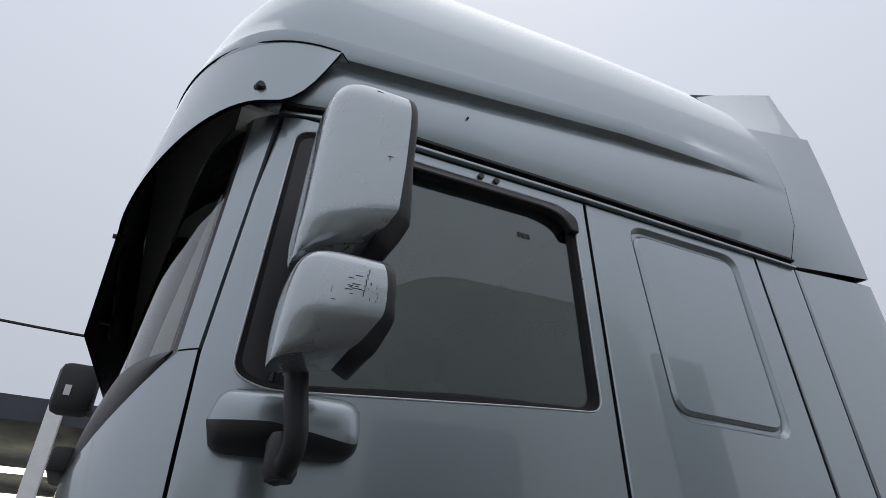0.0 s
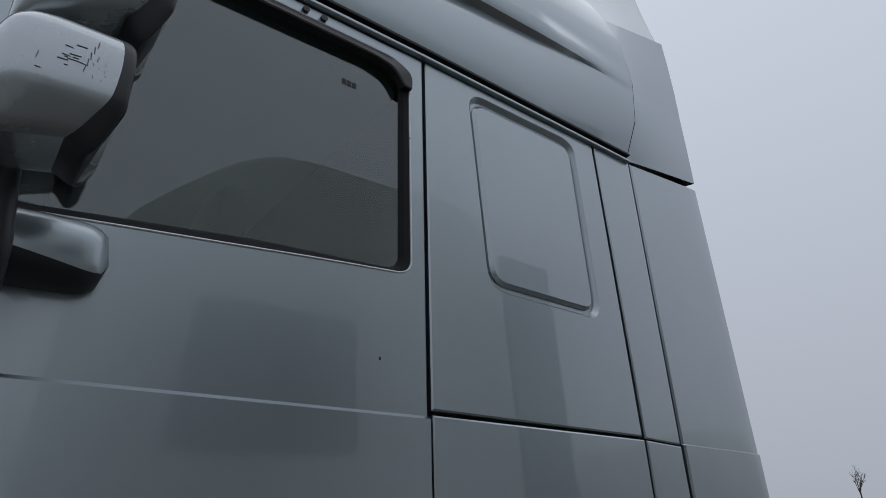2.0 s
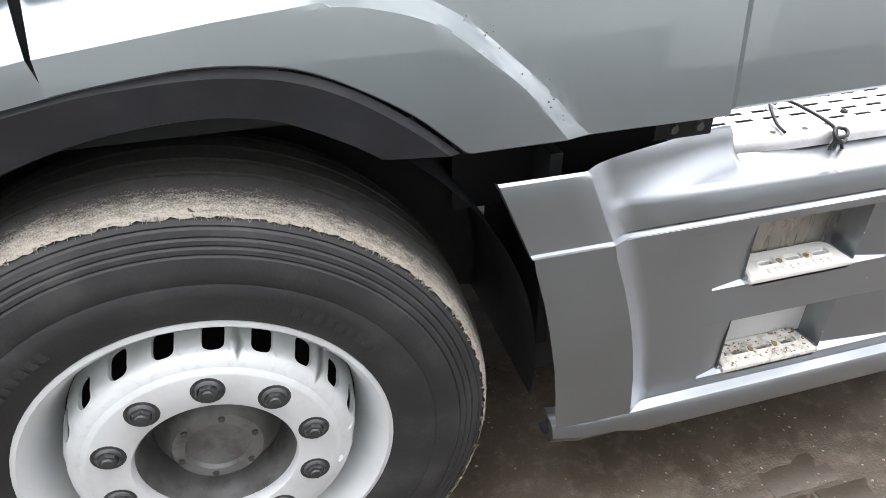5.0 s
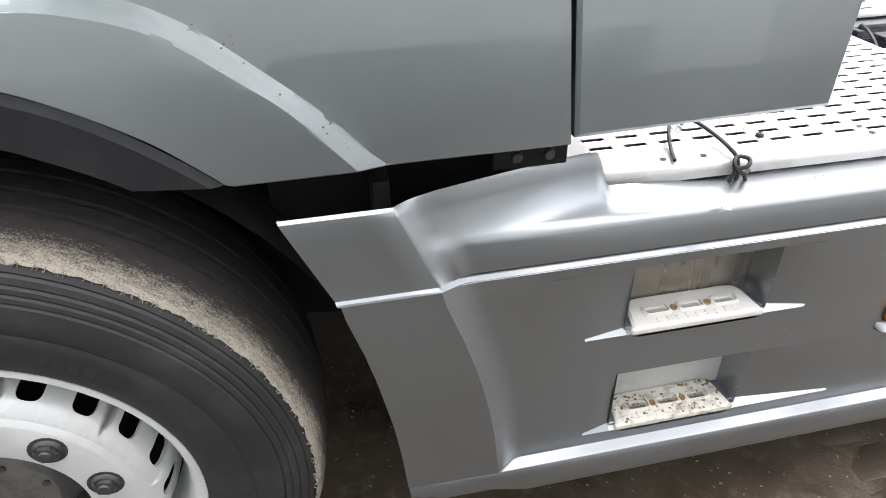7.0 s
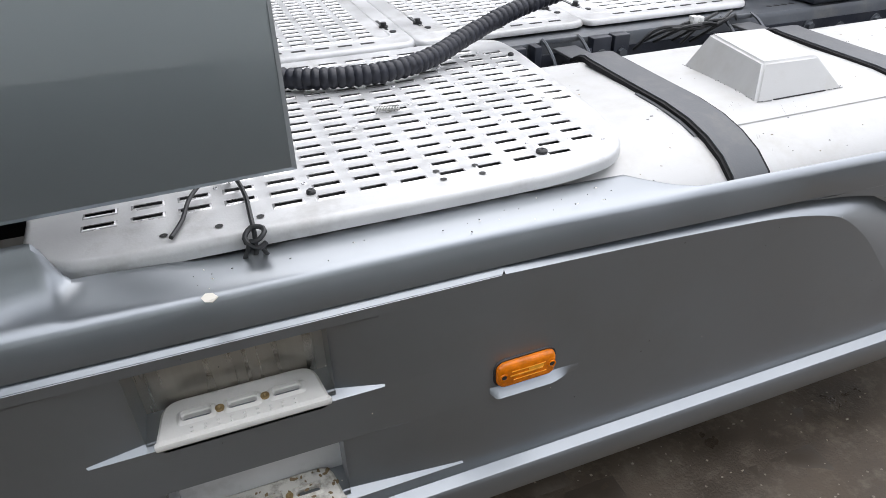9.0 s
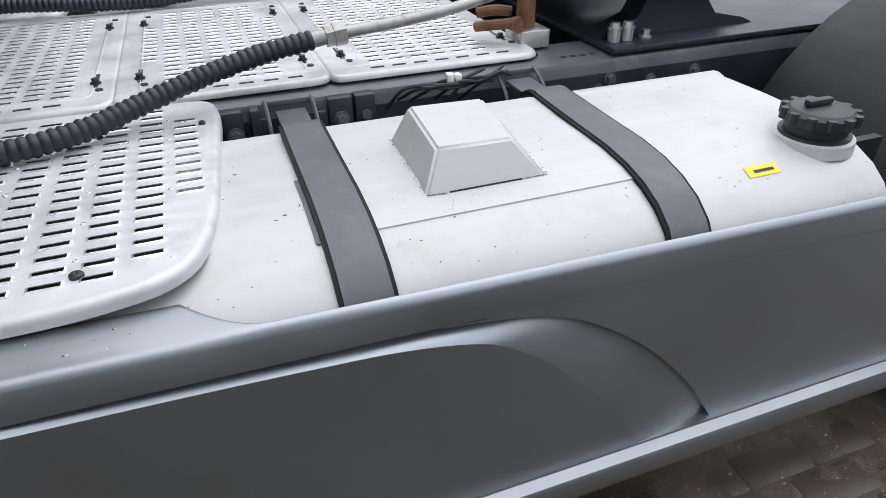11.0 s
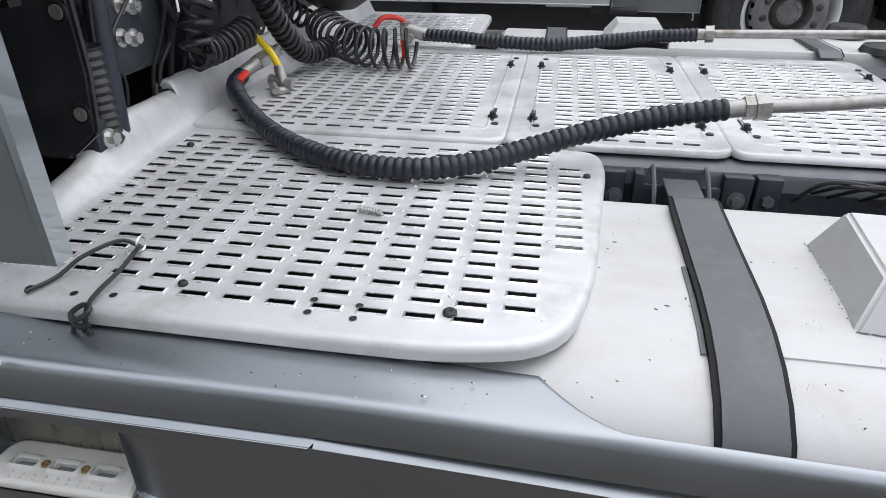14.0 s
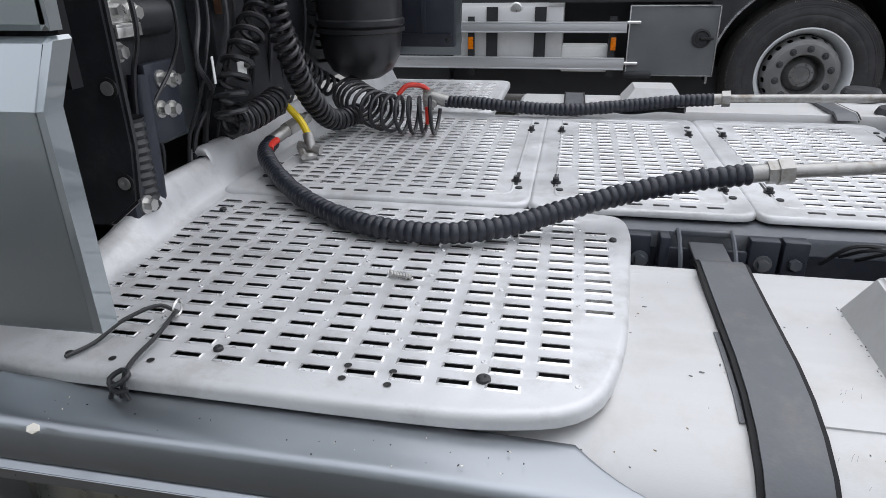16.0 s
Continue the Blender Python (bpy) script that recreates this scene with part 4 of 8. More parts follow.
for f in (0, 0.2, 0.45, 0.7, 1.0):
    row = []
    for t in [k / 26 for k in range(27)] + [1.25, 1.5, 1.75, 2.0]:
        x, y = plan(0.905, 0.535 - 0.05 * (1 - f) * min(1, t), 0.014 - 0.004 * (1 - f), 0.5, t)
        x -= (0.065 * max(0, t - 1) + 0.01 * max(0, t - 1)) * (1 - 0.5 * f)
        top = 3.056 - 0.012 * min(1, t)
        s = min(1.0, max(0.0, (t - 0.25) / 0.75))
        low = 2.836 + 0.216 * max(0.0, 1 - t / 0.22) ** 2.2 - 0.175 * s * s * (3 - 2 * s) - 0.02 * max(0, t - 1)
        row.append((x, y, low + (top - low) * f))
    vis.append(both(row))
vis.append([(x + 0.03, y + (0.03 if y < W / 2 else -0.03), z + 0.001) for x, y, z in vis[-1]])
bm = loft(vis)
bmesh.ops.recalc_face_normals(bm, faces=bm.faces)
seam = loft([vis[-2], [(x + 0.008, y + (0.008 if y < W / 2 else -0.008), z + 0.007) for x, y, z in vis[-2]], [(x + 0.05, y + (0.05 if y < W / 2 else -0.05), z + 0.007) for x, y, z in vis[-2]]])
visor = part("sun_visor", bm, PAINT, truck, "grey moulded sun visor over the windscreen")
bm = loft([[(x + 0.010 * (1 if x < 0.8 else 0.3), y + (0.010 if y < W / 2 else -0.010), z + (0.003 if j == 0 else 0)) for x, y, z in row] for j, row in enumerate(vis[:5])])
part("visor_seam", seam, SEAL_AND_SHADE, visor)
part("visor_edge", tube(bmesh.new(), [Vector((x - 0.001, y - 0.001, z)) for x, y, z in vis[-2][:31]], 0.0022, 6), SEAL_AND_SHADE, visor)
part("visor_back", bm, MATT, visor, "black inner face of the visor")
under = []
for f in (0, 1):
    row = []
    for t in [0.34 + 0.66 * k / 12 for k in range(13)] + [1.3, 1.6, 2.0]:
        x, y = plan(0.89, 0.53 + 0.105 * f, 0.03 + 0.05 * f, 0.48, t)
        row.append((x, y, 2.885 - 0.03 * f))
    under.append(both(row))
part("visor_underside", loft(under), BLACK, visor)
part("visor_bolt", lathe(bmesh.new(), [(0.0005, -0.02), (0.009, -0.02), (0.012, -0.014), (0.012, -0.006), (0.015, -0.004), (0.015, 0.0)], (0.728, 0.062, 2.882), "y", 14), BLACK, visor)
for yy in (0.62, 1.25):
    part("visor_bolt", rod(bmesh.new(), (0.515 - 0.03 * yy, yy, 2.70), (0.484 - 0.03 * yy, yy, 2.70), 0.007, 10), BLACK, visor)
for yy in (0.8, 1.05, 1.3):
    part("visor_pocket", boxes((0.50 - 0.02 * yy, 0.506 - 0.02 * yy, yy, yy + 0.16, 2.72, 2.86), bevel=0.002), INTERIOR, visor)

# cab shell behind the skins, closed, with a dark inside
part("cab_rear_wall", boxes((2.585, 2.608, 0.08, 2.42, 1.0, 2.90), bevel=0.006), PAINT, truck, "grey painted rear wall of the cab")
part("cab_floor", boxes((0.66, 2.60, 0.10, 2.40, 1.02, 1.06)), INTERIOR, truck)
part("far_side_wall", boxes((0.85, 3.02, 2.44, 2.47, 1.0, 2.17), (1.68, 3.02, 2.44, 2.47, 2.17, 2.89), (0.9, 1.68, 2.44, 2.47, 2.81, 2.89)), PAINT, truck, "grey far side of the cab")
part("cab_lining", boxes((1.72, 1.74, 0.10, 2.40, 1.06, 2.85), (0.68, 0.9, 0.3, 2.2, 1.7, 2.1)), INTERIOR, truck, "dark cab lining and dashboard")
part("headliner", boxes((0.70, 1.73, 0.11, 2.39, 2.85, 2.865)), HEADLINER, truck, "pale grey cab headliner")
part("overhead_locker", box(bmesh.new(), 0.74, 1.0, 0.2, 2.3, 2.70, 2.85, 0.05), INTERIOR, truck, "dark locker above the windscreen")
bm = box(bmesh.new(), 1.30, 1.42, 0.35, 0.85, 1.6, 2.35, 0.05)
box(bm, 1.0, 1.42, 0.35, 0.85, 1.5, 1.65, 0.05)
box(bm, 1.33, 1.42, 0.47, 0.73, 2.35, 2.55, 0.04)
part("driver_seat", bm, INTERIOR, truck, "dark driver seat inside the cab")


# mirrors: two housings on one arm, on a painted foot
def levels_of(pts):
    """Even steps along a mirror's outline, from its foot to its crown."""
    return [(z, f * 10) for z, f in resample(curve2([(z, f / 10) for z, f in pts], 6), 44)]


UPPER = (levels_of([(2.283, 0.56), (2.287, 0.64), (2.296, 0.74), (2.312, 0.85), (2.330, 0.960), (2.342, 0.99), (2.37, 1.0), (2.55, 1.0), (2.62, 0.985), (2.655, 0.94), (2.678, 0.85), (2.689, 0.72), (2.694, 0.52), (2.696, 0.25)]), 0.835, 0.998, -0.270, -0.075, 0.06)
LOWER = (levels_of([(2.078, 0.48), (2.082, 0.56), (2.092, 0.67), (2.112, 0.81), (2.132, 0.94), (2.144, 0.985), (2.165, 1.0), (2.20, 0.99), (2.232, 0.935), (2.250, 0.84), (2.259, 0.70), (2.264, 0.50), (2.266, 0.25)]), 0.815, 0.962, -0.310, -0.110, 0.06)


def on_housing(spec, x, z):
    """The height of the outboard face of a mirror housing at a place."""
    levels, x0, x1, y0, y1, lean = spec
    f = along(levels, z)
    d = (x1 - x0) * (0.55 + 0.45 * f)
    s = min(1.0, max(0.0, (x1 + lean * (z - (levels[0][0] + levels[-1][0]) / 2) - x) / d)) ** (1 / 0.42)
    return (y0 + y1) / 2 - (y1 - y0) / 2 * f * (1 - s * s) ** 0.31


def scrape(bm, spec, x, z, w, h):
    """A thin scratch lying on a mirror housing."""
    y = on_housing(spec, x + w / 2, z + h / 2)
    turn = Matrix.Translation((x, y, z)) @ Matrix.Rotation(0.12 * math.sin(x * 9173 + z * 3571), 4, "Y")
    return box(bm, 0, w, -0.0010, 0.004, 0, h, 0, turn)


def outer_mirror():
    foot = part("mirror_foot", foot_shell(100, lambda u: -8 - 45 * max(0, u - 0.35)), PAINT, truck, "grey mirror bracket cover with black arm", angle=60)
    part("foot_underside", foot_shell(lambda u: -8 - 45 * max(0, u - 0.35), -110), BLACK, foot, "black lower half of the bracket cover", angle=60)
    arm = even(smooth_path([(0.878, -0.06, 1.955), (0.886, -0.10, 1.965), (0.888, -0.128, 2.00), (0.878, -0.135, 2.07), (0.872, -0.14, 2.14), (0.875, -0.15, 2.26), (0.88, -0.16, 2.34)]), 0.012)
    part("mirror_arm", tube(bmesh.new(), arm, lambda i: 0.020, 14), BLACK, foot, "thick black tube arm")
    part("arm_socket", lathe(bmesh.new(), [(0.001, -0.025), (0.022, -0.025), (0.028, -0.012), (0.028, 0.035), (0.022, 0.05)], (0.882, -0.075, 1.965), "z", 20), BLACK, foot)
    upper = housing("upper_mirror", *UPPER)
    lower = housing("lower_mirror", *LOWER)
    rnd = random.Random(5)
    marks = [(0.9300 - 0.0022 * k, 2.214 - 0.0105 * k, 0.0010, 0.0100) for k in range(5)]
    marks += [(rnd.gauss(0.902, 0.008), rnd.gauss(2.186, 0.006), rnd.uniform(0.004, 0.013), rnd.uniform(0.0003, 0.0007)) for k in range(9)]
    marks += [(rnd.uniform(0.930, 0.947), rnd.uniform(2.165, 2.195), rnd.uniform(0.0003, 0.0005), rnd.uniform(0.002, 0.007)) for k in range(9)]
    marks += [(0.908, 2.207, 0.012, 0.0005), (0.872, 2.17, 0.0006, 0.010), (0.874, 2.158, 0.006, 0.0006)]
    for x, z, w, h in marks:
        part("scrape_mark", scrape(bmesh.new(), LOWER, x, z, w, h), SCRATCH, lower)
    for x, z, w, h in ((0.93, 2.665, 0.014, 0.0010), (0.958, 2.497, 0.012, 0.0008), (0.963, 2.488, 0.0008, 0.012)):
        part("scrape_mark", scrape(bmesh.new(), UPPER, x, z, w, h), SCRATCH, upper)


def foot_shell(a0, a1):
    """A smooth lozenge from one angle round its length to another."""
    rows = []
    for k in range(23):
        u = k / 22
        x = 0.764 + 0.281 * u
        e = (1 - abs(2 * u - 1) ** 9) ** 0.5
        zc = 2.054 + 0.012 * u
        h, d = 0.056 * e, 0.072 * (e * (0.65 + 0.35 * (1 - (2 * u - 1) ** 2))) + 0.002
        b0 = a0(u) if callable(a0) else a0
        b1 = a1(u) if callable(a1) else a1
        row = []
        for j in range(13):
            a = radians(b0 + (b1 - b0) * j / 12)
            c, sn = math.cos(a), math.sin(a)
            row.append((x, 0.032 - d * math.copysign(abs(c) ** 0.7, c), zc + h * math.copysign(abs(sn) ** 0.75, sn)))
        rows.append(row)
    bm = loft(rows)
    bmesh.ops.recalc_face_normals(bm, faces=bm.faces)
    return bm


def housing(name, levels, x0, x1, y0, y1, lean):
    """A mirror shell, round in front and open behind, with its dark rim and its glass."""
    rows, rim = [], []
    zc = (levels[0][0] + levels[-1][0]) / 2
    for z, f in levels:
        row = []
        w, xm = (y1 - y0) / 2 * f, x1
        yc = (y0 + y1) / 2
        dx = lean * (z - zc) - (0.07 if z > zc else 0.06) * (1 - f)
        d = (x1 - x0) * (0.55 + 0.45 * f) - (0.07 * (1 - f) if z > zc else 0)
        for k in range(49):
            a = math.pi * k / 48
            cx = abs(math.sin(a)) ** 0.42
            cy = math.copysign(abs(math.cos(a)) ** 0.62, math.cos(a))
            row.append((x1 - d * cx + dx, yc - w * cy, z + 0.30 * max(0.0, zc - z) * (1 - cx)))
        rows.append(row)
    plain = [(x1 + lean * (z - zc) - (0.07 if z > zc else 0.06) * (1 - f), (y0 + y1) / 2 + side * (y1 - y0) / 2 * f, z) for side, run in ((-1, levels), (1, levels[::-1])) for z, f in run]
    bm = loft(rows)
    for r in (rows[0], rows[-1]):
        bm.faces.new([bm.verts.new(p) for p in r])
    bmesh.ops.recalc_face_normals(bm, faces=bm.faces)
    ob = part(name, bm, MIRROR_PAINT, truck, "light grey " + name.replace("_", " ") + " housing with scuffs", angle=70)
    bm = bmesh.new()
    outline = [r[0] for r in rows] + [r[-1] for r in rows[::-1]]
    def back(p, q, f, reach, size):
        deep = max(0.0, zc - p[2]) / (zc - levels[0][0])
        ym = (y0 + y1) / 2
        return (p[0] + reach + 0.022 * deep * f, (p[1] - ym) * size + ym, q[2] + ((p[2] - zc) * (size + 0.01) + zc - q[2]) * f)
    ring = [[(p[0] - 0.002, p[1], p[2]) for p in outline]] + [[back(p, q, f, reach, size) for p, q in zip(plain, outline)] for f, reach, size in ((0.25, 0.006, 1.0), (0.45, 0.011, 0.99), (0.55, 0.014, 0.97), (0.60, 0.014, 0.93))]
    loft([r + r[:1] for r in ring], bm)
    bm.faces.new([bm.verts.new(p) for p in ring[-1]])
    bmesh.ops.recalc_face_normals(bm, faces=bm.faces)
    part("rim", bm, BLACK, ob, "black rear rim", angle=60)
    g = [(p[0] + 0.0155 + 0.0132 * max(0.0, zc - p[2]) / (zc - levels[0][0]), (p[1] - (y0 + y1) / 2) * 0.85 + (y0 + y1) / 2, (p[2] - zc) * 0.80 + zc) for p in plain]
    bm = bmesh.new()
    bm.faces.new([bm.verts.new(p) for p in g])
    part("mirror_glass", bm, MIRROR, ob)
    return ob


outer_mirror()


# ---- front wheel ----
def mix(a, b, f):
    return a + (b - a) * f


def wheel(cx, y_out, cz, radius, parent, name, paint=None, flange=None):
    """A truck wheel; its outer face looks along minus y. Rim, tyre with worn dusty shoulder, nuts and hub."""
    k = radius / 0.50
    paint = paint or RIM
    c = (cx, y_out, cz)
    rim = [(0.298, 0.022), (0.303, 0.004), (0.300, -0.006), (0.292, -0.008), (0.283, 0.002), (0.270, 0.030), (0.258, 0.072), (0.248, 0.110)]
    w = part(name, lathe(bmesh.new(), [(r * k, h) for r, h in rim], c, "y", 72), flange or paint, parent, "silver painted steel wheel with ten nuts")
    # dished disc with slots: the cone between drop well and face has oval holes
    cone = [(0.246, 0.112), (0.243, 0.070), (0.236, 0.030), (0.228, 0.012), (0.216, 0.001), (0.205, -0.002)]
    run = [0.0]
    for (r0, h0), (r1, h1) in zip(cone, cone[1:]):
        run.append(run[-1] + math.hypot(r1 - r0, h1 - h0))
    wide = 2 * math.pi * 0.236 / 20

    def on_cone(u, v, depth_in):
        q = 0
        while q < len(run) - 2 and v > run[q + 1]:
            q += 1
        f = (v - run[q]) / (run[q + 1] - run[q])
        r, h = mix(cone[q][0], cone[q + 1][0], f), mix(cone[q][1], cone[q + 1][1], f)
        return u / 0.236, r + 0.8 * depth_in, h - 0.6 * depth_in

    mid_v = (run[1] + run[3]) / 2
    sector = sheet(rect(0, wide, 0, run[-1]), (rounded(rect(wide * 0.27, wide * 0.73, mid_v - 0.027, mid_v + 0.027), 0.015)[::-1],), depth=0.007, edge=0.0,
                   lines=lines_at([wide * q / 6 for q in range(1, 6)], run[1:-1]), to=on_cone)
    bm = bmesh.new()
    for q in range(20):
        twin = {}
        for v in sector.verts:
            a = v.co.x + 2 * math.pi * q / 20 - 0.004
            twin[v] = bm.verts.new((cx + v.co.y * k * math.cos(a), y_out + v.co.z, cz + v.co.y * k * math.sin(a)))
        for f in sector.faces:
            bm.faces.new([twin[v] for v in f.verts])
    sector.free()
    bmesh.ops.remove_doubles(bm, verts=bm.verts, dist=1e-5)
    bmesh.ops.recalc_face_normals(bm, faces=bm.faces)
    part("slotted_cone", bm, paint, w, angle=40)
    part("disc", lathe(bmesh.new(), [(r * k, h) for r, h in [(0.208, -0.001), (0.200, -0.007), (0.197, -0.008), (0.140, -0.008), (0.134, -0.006), (0.131, 0.0), (0.131, 0.02)]], c, "y", 72), paint, w)
    part("hub", lathe(bmesh.new(), [(r * k, h) for r, h in [(0.131, 0.015), (0.128, 0.06), (0.112, 0.09), (0.108, 0.075), (0.085, 0.045), (0.075, 0.03), (0.055, 0.028), (0.052, 0.036), (0.0005, 0.036)]], c, "y", 40), HUBGREY, w, "greasy grey hub in the wheel centre")
    for i in range(6):
        bm = bmesh.new()
        a = radians(60 * i + 15)
        rod(bm, (cx + 0.066 * k * math.cos(a), y_out + 0.04, cz + 0.066 * k * math.sin(a)), (cx + 0.066 * k * math.cos(a), y_out + 0.026, cz + 0.066 * k * math.sin(a)), 0.006 * k, 6)
        part("hub_bolt", bm, NUT, w)
    # black disc added behind the slots, in place of the shade inside the wheel
    part("slot_backing", lathe(bmesh.new(), [(0.243 * k, 0.125), (0.16 * k, 0.125), (0.0005, 0.125)], c, "y", 40), SEAL_AND_SHADE, w)
    nut = None
    for i in range(10):
        a = radians(36 * i + 12)
        x, z = cx + 0.1675 * k * math.cos(a), cz + 0.1675 * k * math.sin(a)
        if nut is None:
            bm = bmesh.new()
            lathe(bm, [(0.027, -0.0092), (0.0262, -0.0104), (0.024, -0.0104), (0.021, -0.0102), (0.0195, -0.013), (0.0165, -0.015)], (0, 0, 0), "y", 18)
            rod(bm, (0, -0.008, 0), (0, -0.021, 0), 0.0165, 6, 0.0150)
            rod(bm, (0, -0.02, 0), (0, -0.024, 0), 0.010, 12, 0.008)
            nut = finish(bm, NUT, "nut")
        ob = new("nut", nut)
        ob.parent = w
        ob.location = (x, y_out + 0.002, z)
        ob.rotation_euler = (0, -a + 0.4 * i, 0)
    # tyre: lettered side, fine rings, shoulder, tread with grooves
    side = [(0.296, 0.012), (0.300, -0.004), (0.312, -0.013), (0.33, -0.018), (0.352, -0.022), (0.372, -0.0235), (0.376, -0.0215), (0.380, -0.0235), (0.40, -0.023), (0.418, -0.020),
            (0.421, -0.017), (0.424, -0.019), (0.430, -0.018), (0.433, -0.015), (0.436, -0.0165), (0.442, -0.0155), (0.445, -0.012), (0.448, -0.0135), (0.456, -0.011), (0.459, -0.007), (0.462, -0.008), (0.469, -0.0035), (0.4735, 0.0005), (0.4765, 0.005), (0.479, 0.010)]
    ty = part("tyre", lathe(bmesh.new(), [(r * k, h) for r, h in side], c, "y", 96), TYRE, w, "black worn truck tyre with dusty shoulder")
    rnd = random.Random(11)
    bm = bmesh.new()
    seg = 520
    prof = [(0.4690, -0.0035), (0.4720, -0.0025), (0.4745, -0.0005), (0.4765, 0.003), (0.4790, 0.0075), (0.4812, 0.012), (0.4830, 0.017), (0.4846, 0.022), (0.4860, 0.027), (0.4872, 0.032), (0.4884, 0.038), (0.4897, 0.044), (0.4912, 0.051)]
    rings = []
    for j, (r, h) in enumerate(prof):
        ring = []
        for i in range(seg):
            a = 2 * math.pi * i / seg
            p = Vector((math.cos(a) * 60, math.sin(a) * 60, j * 1.1))
            lump = 0.0016 * noise.noise(p) + 0.0012 * noise.noise(p * 2.3) + rnd.uniform(-0.0005, 0.0005)
            rr, hh = r * k + lump, h - 0.6 * lump
            if j < 2:
                torn = noise.noise(Vector((math.cos(a) * 34, math.sin(a) * 34, 7.0)))
                rr, hh = mix(rr, 0.4745 * k, min(1.0, max(0.0, 0.45 - 0.7 * torn + rnd.uniform(-0.3, 0.3)))), hh - 0.0014
            ring.append(bm.verts.new((cx + rr * math.cos(a), y_out + hh, cz + rr * math.sin(a))))
        rings.append(ring)
    for a, b in zip(rings, rings[1:]):
        for i in range(seg):
            bm.faces.new((a[i], a[(i + 1) % seg], b[(i + 1) % seg], b[i]))
    bmesh.ops.recalc_face_normals(bm, faces=bm.faces)
    part("shoulder", bm, SHOULDER, ty, "torn dusty tyre shoulder", angle=50)
    hairs = bmesh.new()
    for i in range(420):
        a = rnd.uniform(0, 2 * math.pi)
        r = 0.4715 * k + rnd.uniform(-0.005, 0.002)
        m = Matrix.Translation((cx + r * math.cos(a), y_out - 0.0042, cz + r * math.sin(a))) @ Matrix.Rotation(-a + rnd.uniform(-0.7, 0.7), 4, "Y")
        n = rnd.uniform(0.0012, 0.0045)
        box(hairs, -n, n, -0.0010, 0.002, -0.0004, 0.0005, 0, m)
    tagged(part("rubber_hair", hairs, TREAD, ty), kind="stuff")
    tread = [(0.491, 0.052), (0.494, 0.066), (0.4945, 0.076), (0.486, 0.078), (0.486, 0.085), (0.495, 0.087), (0.497, 0.116), (0.486, 0.118), (0.486, 0.126), (0.4975, 0.128),
             (0.498, 0.162), (0.486, 0.164), (0.486, 0.172), (0.4975, 0.174), (0.496, 0.21), (0.486, 0.212), (0.486, 0.22), (0.494, 0.222), (0.488, 0.26), (0.47, 0.29), (0.42, 0.305), (0.30, 0.27)]
    part("tread", lathe(bmesh.new(), [(r * k, h) for r, h in tread], c, "y", 96), SHOULDER, ty)
    bm = bmesh.new()
    for a0 in (35, 120, 250):
        for j in range(9):
            a = radians(a0 + j * 3.2)
            m = Matrix.Translation((cx + 0.345 * k * math.cos(a), y_out - 0.0212, cz + 0.345 * k * math.sin(a))) @ Matrix.Rotation(-a + math.pi / 2, 4, "Y")
            box(bm, -0.006, 0.006, -0.0006, 0.0012, -0.011, 0.011, 0.0, m)
    tagged(part("sidewall_bar", bm, TYRE, ty), kind="stuff")
    return w


wheel(WX, -0.012, WZ, 0.50, truck, "front_wheel")

# ---- side skirt ----
def front_edge(z):
    pts = [(0.24, 2.405), (0.276, 2.402), (0.346, 2.394), (0.513, 2.380), (0.672, 2.351), (0.79, 2.317), (0.932, 2.256), (1.0, 2.22)]
    for (z0, x0), (z1, x1) in zip(pts, pts[1:]):
        if z <= z1:
            return x0 + (x1 - x0) * (z - z0) / (z1 - z0)
    return 2.22


def skirt_drop(x):
    """The rear half of the skirt falls a little towards the rear wheel."""
    return -0.030 * min(1.6, max(0.0, x - 3.36))


